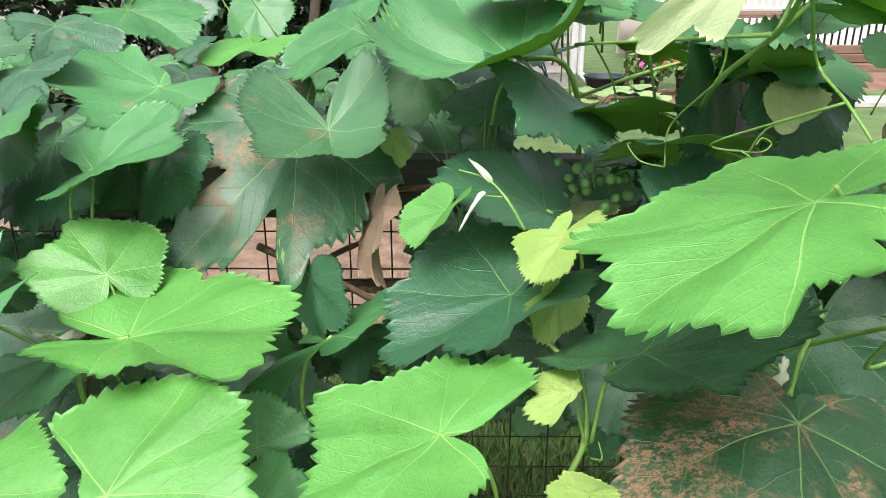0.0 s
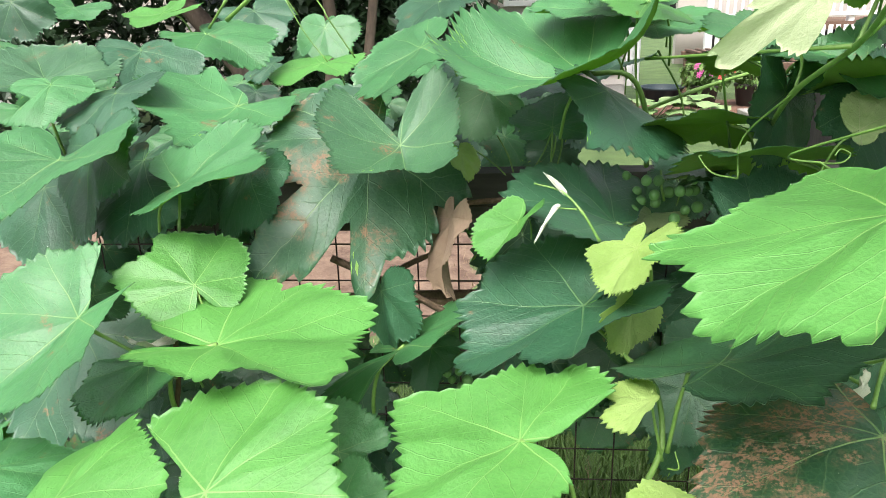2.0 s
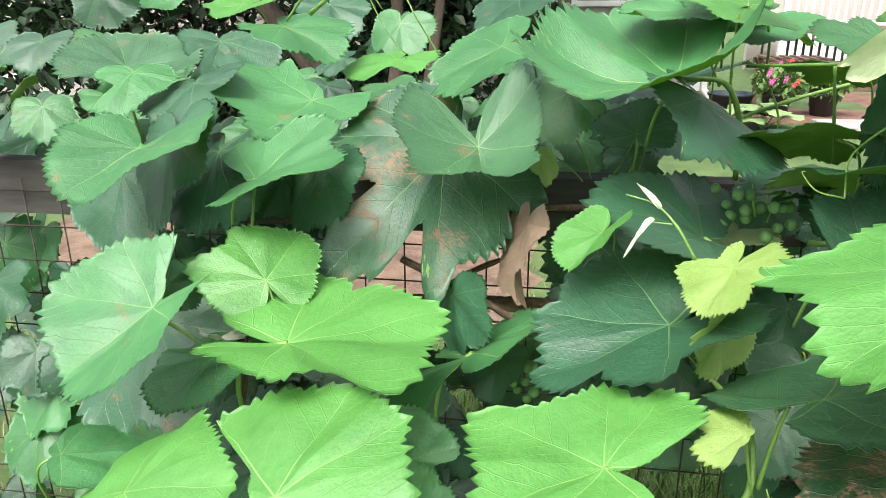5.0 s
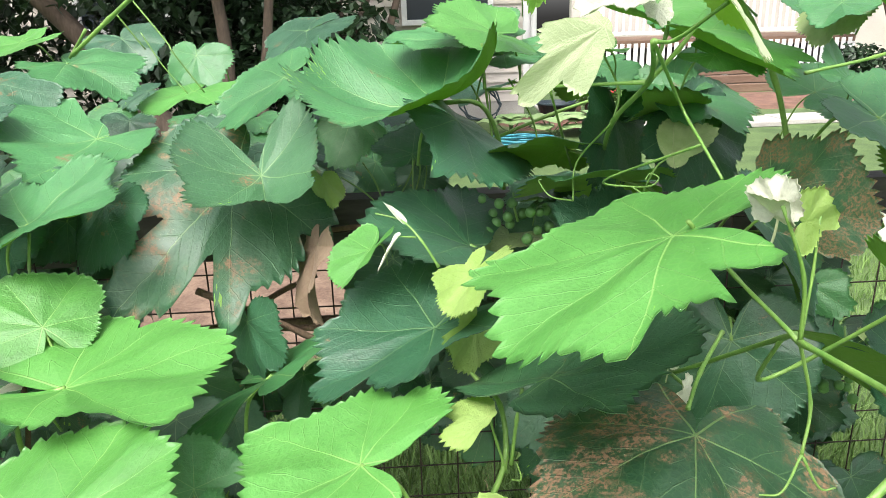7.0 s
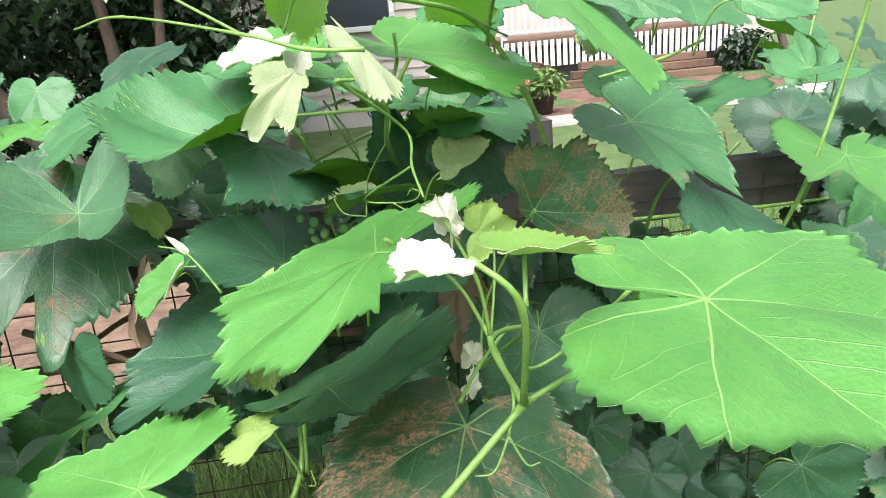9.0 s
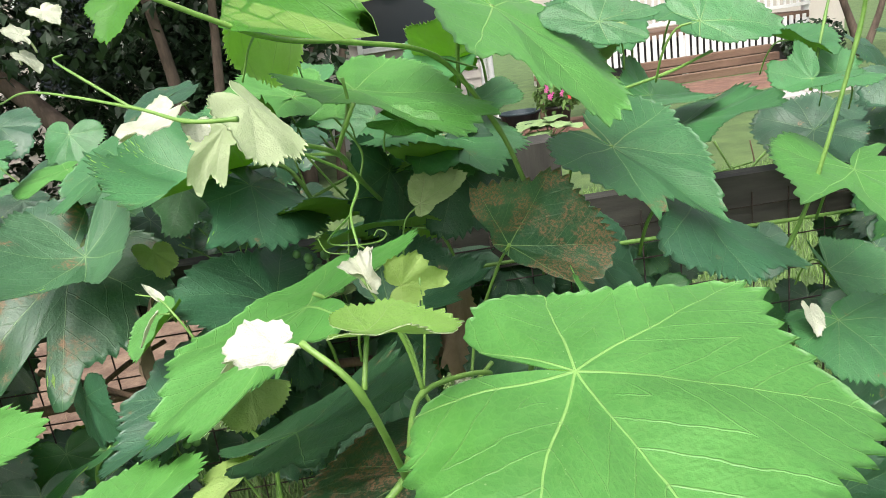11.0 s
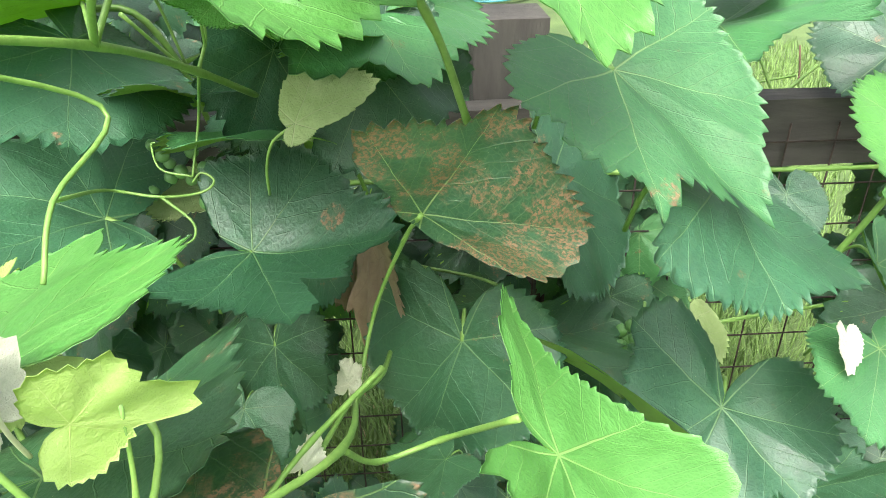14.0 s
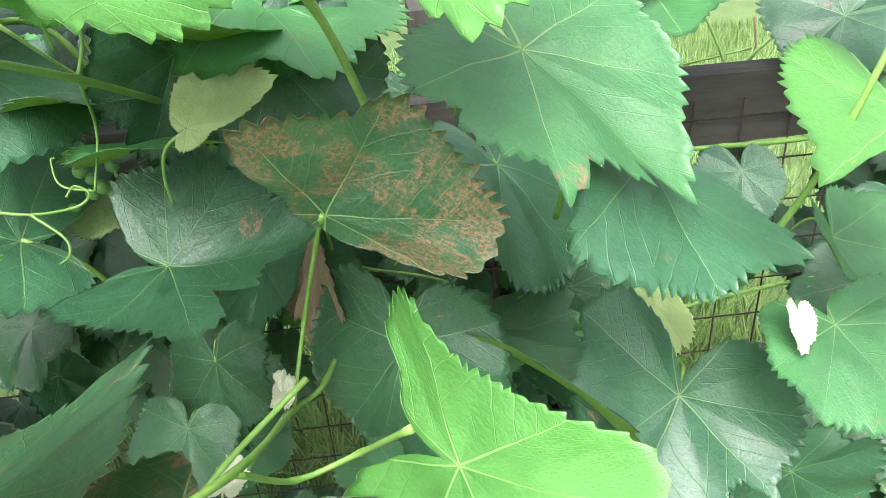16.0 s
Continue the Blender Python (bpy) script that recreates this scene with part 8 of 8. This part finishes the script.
fill("dark", (-0.523, 1.173, 0.913), (-77, -12, 167), 0.078, 0.91, True)
fill("dark", (0.417, 0.817, 0.477), (-77, -20, 181), 0.083, 0.96, True)
fill("dark", (0.289, 1.184, 0.771), (-67, 7, 222), 0.066, 1.13, True)
fill("dark", (-0.327, 0.828, 0.735), (-75, -18, 130), 0.091, 0.95, True)
fill("dark", (0.115, 1.006, 0.951), (-63, 5, 216), 0.090, 0.91, True)
fill("dark", (-0.927, 1.118, 0.760), (-78, 20, 211), 0.093, 1.00, True)
fill("dark", (0.388, 1.108, 0.787), (-40, 3, 160), 0.082, 0.95, True)
fill("dark", (-0.044, 0.931, 0.439), (-62, -13, 182), 0.076, 1.12, True)
fill("dark", (0.638, 1.143, 0.601), (-48, -8, 197), 0.092, 0.96, True)
fill("dark", (1.156, 0.997, 0.706), (-40, 14, 227), 0.057, 1.07, True)
fill("dark", (-0.471, 1.105, 0.896), (-68, -13, 183), 0.092, 0.99, True)
fill("dark", (-0.109, 1.111, 0.291), (-73, 19, 212), 0.063, 0.91, True)
fill("dark", (0.457, 1.108, 1.001), (-72, 17, 163), 0.078, 1.04, True)
fill("dark", (-1.037, 1.031, 0.607), (-37, -4, 194), 0.062, 1.03, True)
fill("dark", (1.051, 0.931, 0.310), (-44, 3, 178), 0.073, 1.08, True)
fill("mid", (-0.516, 1.190, 0.258), (-44, 20, 228), 0.060, 1.09, True)
fill("dark", (0.136, 1.126, 0.663), (-39, 1, 137), 0.056, 1.07, True)
fill("mid", (0.692, 1.128, 0.652), (-53, -20, 147), 0.081, 0.95, True)
fill("mid", (1.159, 0.901, 0.399), (-36, 11, 184), 0.089, 0.93, True)
fill("dark", (-0.609, 1.215, 0.754), (-52, 3, 171), 0.092, 0.96, True)
fill("dark", (-0.844, 1.075, 0.564), (-73, -2, 180), 0.063, 1.07, True)
fill("dark", (1.096, 1.004, 0.915), (-46, 17, 152), 0.091, 0.92, True)
fill("dark", (0.859, 1.108, 0.312), (-77, -0, 181), 0.073, 1.15, True)
fill("dark", (1.218, 1.054, 0.594), (-72, 12, 138), 0.078, 1.11, True)
fill("dark", (1.125, 0.895, 0.313), (-53, 9, 204), 0.057, 1.07, True)
fill("dark", (0.474, 1.019, 0.875), (-73, 0, 176), 0.068, 0.97, True)
fill("dark", (-0.446, 1.073, 0.680), (-68, 3, 220), 0.085, 1.12, True)
fill("dark", (-0.913, 1.073, 0.700), (-42, 20, 164), 0.093, 0.93, True)
fill("dark", (0.307, 1.107, 0.786), (-51, 18, 235), 0.073, 0.98, True)
fill("dark", (0.619, 0.993, 0.648), (-51, -18, 153), 0.087, 0.99, True)
fill("mid", (0.479, 1.130, 0.836), (-37, -17, 136), 0.067, 1.15, True)
fill("dark", (0.602, 1.179, 0.223), (-42, -5, 211), 0.090, 0.98, True)
fill("dark", (-0.183, 0.904, 0.557), (-52, -10, 152), 0.084, 1.01, True)
fill("dark", (0.048, 1.180, 0.960), (-57, -5, 132), 0.061, 1.14, True)
fill("dark", (0.652, 1.186, 0.480), (-57, 10, 196), 0.058, 1.09, True)
fill("dark", (-0.559, 1.174, 0.800), (-61, -19, 121), 0.073, 1.01, True)
fill("dark", (-0.510, 1.138, 0.470), (-65, 5, 261), 0.091, 1.07, True)
fill("dark", (1.050, 1.117, 0.997), (-53, -13, 201), 0.094, 1.03, True)
fill("dark", (0.103, 0.874, 0.904), (-61, 9, 246), 0.065, 0.88, True)
fill("dark", (1.222, 1.045, 0.960), (-39, -11, 151), 0.093, 1.09, True)
fill("dark", (1.109, 0.955, 0.369), (-42, -18, 205), 0.055, 0.91, True)
fill("dark", (0.456, 1.194, 0.758), (-42, -19, 171), 0.094, 1.09, True)
fill("dark", (-0.659, 1.172, 0.940), (-66, 17, 193), 0.095, 1.02, True)
fill("dark", (0.263, 1.017, 0.843), (-43, -10, 165), 0.088, 1.15, True)
fill("dark", (1.101, 0.988, 1.131), (-39, 15, 172), 0.093, 1.12, True)
fill("dark", (-1.119, 1.171, 0.869), (-60, -3, 183), 0.083, 1.04, True)
fill("mid", (0.502, 0.958, 0.719), (-61, 14, 121), 0.083, 1.12, True)
fill("dark", (1.097, 0.960, 0.318), (-48, -3, 208), 0.065, 1.13, True)
fill("dark", (-0.210, 1.098, 0.329), (-63, 3, 199), 0.080, 0.95, True)
fill("dark", (-0.575, 0.993, 0.585), (-61, -12, 150), 0.082, 0.88, True)
fill("dark", (0.587, 0.862, 0.481), (-75, -16, 174), 0.071, 0.88, True)
fill("dark", (0.334, 0.833, 0.516), (-77, -17, 180), 0.082, 0.99, True)
fill("dark", (-0.323, 1.082, 0.586), (-54, -8, 179), 0.071, 0.89, True)
fill("dark", (-0.757, 1.116, 0.646), (-59, -9, 241), 0.091, 1.12, True)
fill("mid", (-0.492, 1.072, 0.522), (-68, 20, 184), 0.066, 1.08, True)
fill("dark", (0.447, 1.090, 0.889), (-75, 5, 141), 0.055, 1.11, True)
fill("dark", (0.594, 1.019, 0.470), (-42, 20, 203), 0.093, 1.04, True)
fill("dark", (-0.512, 0.861, 0.597), (-36, -19, 212), 0.068, 1.03, True)
fill("mid", (-0.263, 0.836, 0.579), (-70, -19, 71), 0.072, 1.12, True)
fill("dark", (0.096, 1.184, 0.864), (-67, -4, 164), 0.094, 1.13, True)
fill("dark", (-0.971, 1.062, 0.602), (-62, 17, 197), 0.089, 0.94, True)
fill("mid", (0.748, 1.218, 0.768), (-54, 3, 95), 0.072, 1.05, True)
fill("dark", (1.083, 0.939, 0.462), (-50, 2, 146), 0.080, 0.98, True)
fill("dark", (0.152, 1.094, 0.732), (-62, 7, 229), 0.057, 0.93, True)
fill("mid", (1.039, 0.873, 0.885), (-79, 19, 187), 0.076, 0.86, True)
fill("mid", (-0.710, 1.013, 0.442), (-48, 7, 166), 0.072, 1.11, True)
fill("dark", (1.130, 1.045, 0.513), (-39, 6, 167), 0.077, 1.08, True)
fill("mid", (0.550, 1.131, 0.623), (-69, -5, 182), 0.062, 0.96, True)
fill("dark", (1.109, 1.143, 0.295), (-50, 6, 215), 0.091, 1.08, True)
fill("dark", (1.250, 1.146, 0.934), (-38, 7, 262), 0.081, 0.91, True)
fill("dark", (0.980, 1.012, 0.504), (-39, -18, 226), 0.071, 1.00, True)
fill("dark", (0.432, 0.983, 0.408), (-80, -12, 164), 0.063, 1.04, True)
fill("dark", (-0.645, 0.923, 0.573), (-52, 17, 171), 0.073, 0.96, True)
fill("dark", (-0.311, 0.968, 0.499), (-73, -11, 226), 0.072, 1.13, True)
fill("dark", (0.846, 0.967, 0.318), (-56, -18, 159), 0.072, 1.01, True)
fill("mid", (0.731, 1.210, 0.718), (-65, 13, 150), 0.059, 0.97, True)
fill("dark", (-0.943, 1.144, 0.304), (-80, -10, 229), 0.066, 0.86, True)
fill("dark", (1.238, 1.089, 0.304), (-56, -19, 179), 0.060, 0.90, True)
fill("dark", (0.411, 1.014, 0.613), (-64, 5, 194), 0.084, 0.90, True)
fill("dark", (0.909, 1.018, 0.389), (-71, -12, 161), 0.070, 0.91, True)
fill("dark", (0.421, 1.143, 0.950), (-75, -4, 206), 0.078, 0.98, True)
fill("dark", (-1.191, 1.354, 1.199), (-37, 16, 183), 0.080, 1.09, True)
fill("mid", (1.893, 1.488, 1.122), (-34, -1, 155), 0.064, 1.04, True)
fill("dark", (-1.034, 1.302, 1.189), (-30, 3, 183), 0.087, 0.99, True)
fill("mid", (1.734, 1.267, 1.063), (-14, 18, 146), 0.090, 1.04, True)
fill("mid", (-0.693, 1.323, 1.025), (-22, 16, 218), 0.071, 0.91, True)
fill("mid", (-0.930, 1.609, 1.127), (-12, -17, 162), 0.061, 1.03, True)
fill("mid", (-0.261, 1.614, 1.049), (-45, -19, 142), 0.071, 0.98, True)
fill("mid", (-1.133, 1.672, 1.172), (-35, -10, 215), 0.089, 1.14, True)
fill("mid", (-0.974, 1.715, 1.080), (-19, -19, 145), 0.085, 1.00, True)
fill("mid", (1.689, 1.388, 1.194), (-16, -2, 201), 0.069, 1.03, True)
fill("mid", (-1.420, 1.603, 1.160), (-29, -12, 182), 0.085, 0.99, True)
fill("dark", (1.800, 1.439, 1.089), (-43, -3, 222), 0.076, 0.88, True)
fill("mid", (-0.442, 1.705, 1.074), (-12, 12, 206), 0.087, 0.99, True)
fill("mid", (-0.021, 1.253, 1.033), (-21, 8, 206), 0.080, 0.90, True)
fill("dark", (1.767, 1.620, 1.021), (-20, -17, 188), 0.063, 0.88, True)
fill("mid", (-0.186, 1.709, 1.134), (-13, -12, 177), 0.080, 1.03, True)
fill("mid", (-0.649, 1.755, 1.088), (-29, -12, 155), 0.070, 1.10, True)
fill("mid", (-1.391, 1.533, 1.132), (-25, -18, 181), 0.064, 1.11, True)
fill("mid", (1.224, 1.357, 1.136), (-28, -5, 129), 0.064, 0.95, True)
fill("dark", (-0.556, 1.584, 1.080), (-31, -4, 196), 0.083, 0.89, True)
fill("mid", (-1.446, 1.206, 1.072), (-40, 10, 159), 0.073, 0.90, True)
fill("mid", (-1.644, 1.789, 1.142), (-28, -19, 164), 0.079, 1.05, True)
fill("mid", (-0.892, 1.734, 1.083), (-35, 2, 225), 0.084, 0.89, True)
fill("dark", (-1.728, 1.534, 1.177), (-40, 9, 163), 0.066, 1.09, True)
fill("mid", (1.798, 1.713, 1.140), (-32, -14, 206), 0.062, 0.93, True)
fill("mid", (-0.182, 1.567, 1.057), (-35, 17, 137), 0.069, 1.00, True)
fill("dark", (-1.753, 1.656, 1.011), (-31, -12, 183), 0.078, 0.93, True)
fill("dark", (-1.386, 1.671, 1.161), (-44, 1, 99), 0.081, 0.92, True)
fill("mid", (-0.789, 1.549, 1.135), (-35, 10, 173), 0.072, 1.14, True)
fill("dark", (-0.547, 1.346, 1.013), (-43, -5, 158), 0.078, 0.94, True)
fill("dark", (1.857, 1.791, 1.184), (-44, 15, 213), 0.085, 1.10, True)
fill("dark", (0.065, 1.682, 1.117), (-44, -4, 186), 0.090, 0.96, True)
fill("mid", (1.678, 1.182, 1.002), (-28, 18, 181), 0.060, 0.88, True)
fill("dark", (-1.560, 1.242, 1.100), (-18, -5, 160), 0.080, 0.91, True)
fill("dark", (1.623, 1.323, 1.148), (-42, -11, 167), 0.090, 1.00, True)
fill("dark", (-1.304, 1.430, 1.127), (-27, -11, 229), 0.067, 0.97, True)
fill("dark", (-1.569, 1.401, 1.138), (-32, 8, 97), 0.063, 1.11, True)
fill("mid", (1.587, 1.731, 1.033), (-41, -4, 234), 0.079, 1.03, True)
fill("mid", (-0.867, 1.351, 1.046), (-29, -5, 154), 0.063, 0.98, True)
fill("mid", (0.460, 1.771, 1.200), (-13, -19, 241), 0.076, 1.12, True)
fill("dark", (1.743, 1.159, 1.041), (-30, -10, 190), 0.071, 1.14, True)
fill("mid", (-1.124, 1.358, 1.110), (-40, 18, 130), 0.065, 1.02, True)
fill("mid", (1.450, 1.563, 1.009), (-31, -2, 189), 0.072, 1.11, True)
fill("dark", (-0.126, 1.446, 1.041), (-21, 17, 199), 0.076, 0.98, True)
fill("mid", (-1.636, 1.426, 1.093), (-37, 11, 124), 0.070, 1.12, True)
fill("dark", (-0.390, 1.582, 1.021), (-12, -15, 149), 0.090, 1.07, True)
fill("dark", (1.831, 1.744, 1.032), (-25, -4, 190), 0.060, 1.04, True)
fill("mid", (-0.942, 1.492, 1.112), (-23, -11, 240), 0.068, 0.90, True)
fill("dark", (-1.550, 1.686, 1.006), (-21, 9, 221), 0.073, 1.14, True)
fill("dark", (-0.619, 1.592, 1.021), (-17, 5, 110), 0.085, 1.03, True)
fill("mid", (-0.683, 1.489, 1.116), (-12, -10, 187), 0.085, 0.87, True)
fill("mid", (-1.560, 1.335, 1.174), (-37, -0, 228), 0.085, 0.91, True)
fill("mid", (1.229, 1.448, 1.123), (-19, -12, 196), 0.081, 0.92, True)
fill("dark", (-0.887, 1.603, 1.001), (-23, 7, 180), 0.065, 0.94, True)
fill("mid", (1.613, 1.525, 1.029), (-43, 15, 179), 0.078, 0.89, True)
fill("mid", (-0.815, 1.279, 1.022), (-23, -15, 187), 0.088, 1.06, True)
fill("mid", (-0.269, 1.548, 1.082), (-13, 19, 186), 0.066, 0.88, True)
fill("dark", (1.299, 1.384, 1.162), (-42, -13, 210), 0.074, 0.99, True)
fill("mid", (-0.308, 1.482, 1.045), (-35, 0, 180), 0.086, 1.08, True)
fill("mid", (-0.843, 1.486, 1.159), (-39, -6, 143), 0.085, 0.98, True)
fill("dark", (-0.642, 1.372, 1.115), (-30, 11, 254), 0.070, 0.97, True)
fill("mid", (1.598, 1.166, 1.009), (-42, 18, 182), 0.088, 0.96, True)
fill("dark", (-1.296, 1.601, 1.031), (-31, 16, 248), 0.062, 1.00, True)
fill("mid", (-1.826, 1.496, 1.115), (-34, 18, 136), 0.087, 1.07, True)
fill("dark", (1.690, 1.468, 1.188), (-36, -19, 62), 0.085, 0.90, True)
fill("dark", (-1.604, 1.501, 1.004), (-23, 8, 185), 0.065, 0.94, True)
fill("dark", (-1.576, 1.596, 1.161), (-45, -3, 156), 0.064, 1.05, True)
fill("dark", (-0.222, 1.429, 1.017), (-38, -2, 159), 0.084, 1.13, True)
fill("dark", (1.885, 1.676, 1.031), (-23, 19, 171), 0.074, 1.05, True)
fill("dark", (-1.017, 1.543, 1.066), (-41, -16, 185), 0.076, 1.05, True)
fill("dark", (-1.365, 1.348, 1.175), (-34, 8, 127), 0.079, 0.90, True)
fill("dark", (-0.573, 1.783, 1.128), (-16, -19, 110), 0.081, 0.99, True)
fill("mid", (-1.809, 1.348, 1.162), (-43, 5, 194), 0.090, 1.04, True)
fill("mid", (1.269, 1.540, 1.168), (-28, -15, 239), 0.066, 1.03, True)
fill("mid", (1.364, 1.677, 1.137), (-12, 10, 225), 0.066, 0.97, True)
fill("dark", (1.406, 1.281, 1.081), (-39, 4, 142), 0.078, 0.95, True)
fill("mid", (-1.320, 1.162, 1.178), (-44, -11, 215), 0.081, 1.05, True)
fill("mid", (0.019, 1.343, 1.066), (-35, -18, 189), 0.086, 1.07, True)
fill("mid", (-1.291, 1.334, 1.183), (-41, -20, 169), 0.076, 1.03, True)
fill("mid", (1.695, 1.378, 1.007), (-40, -10, 163), 0.089, 0.92, True)
fill("mid", (-0.899, 1.154, 1.008), (-21, -14, 203), 0.078, 0.90, True)
fill("dark", (-0.185, 1.699, 1.019), (-36, 16, 234), 0.076, 1.12, True)
fill("dark", (1.539, 1.323, 1.150), (-16, -7, 171), 0.076, 1.03, True)
fill("dark", (1.400, 1.393, 1.174), (-18, -12, 188), 0.081, 0.94, True)
fill("dark", (-1.858, 1.676, 1.083), (-26, 0, 160), 0.064, 1.13, True)
fill("dark", (-0.099, 1.577, 1.148), (-37, 9, 137), 0.067, 1.01, True)
fill("mid", (-1.401, 1.301, 1.016), (-25, 9, 187), 0.062, 1.04, True)
fill("dark", (1.569, 1.627, 1.194), (-35, 0, 211), 0.067, 1.04, True)
fill("dark", (-1.395, 1.181, 1.181), (-24, -11, 189), 0.089, 1.08, True)
fill("dark", (1.878, 1.393, 1.063), (-32, 10, 177), 0.086, 0.96, True)
finish_mass()
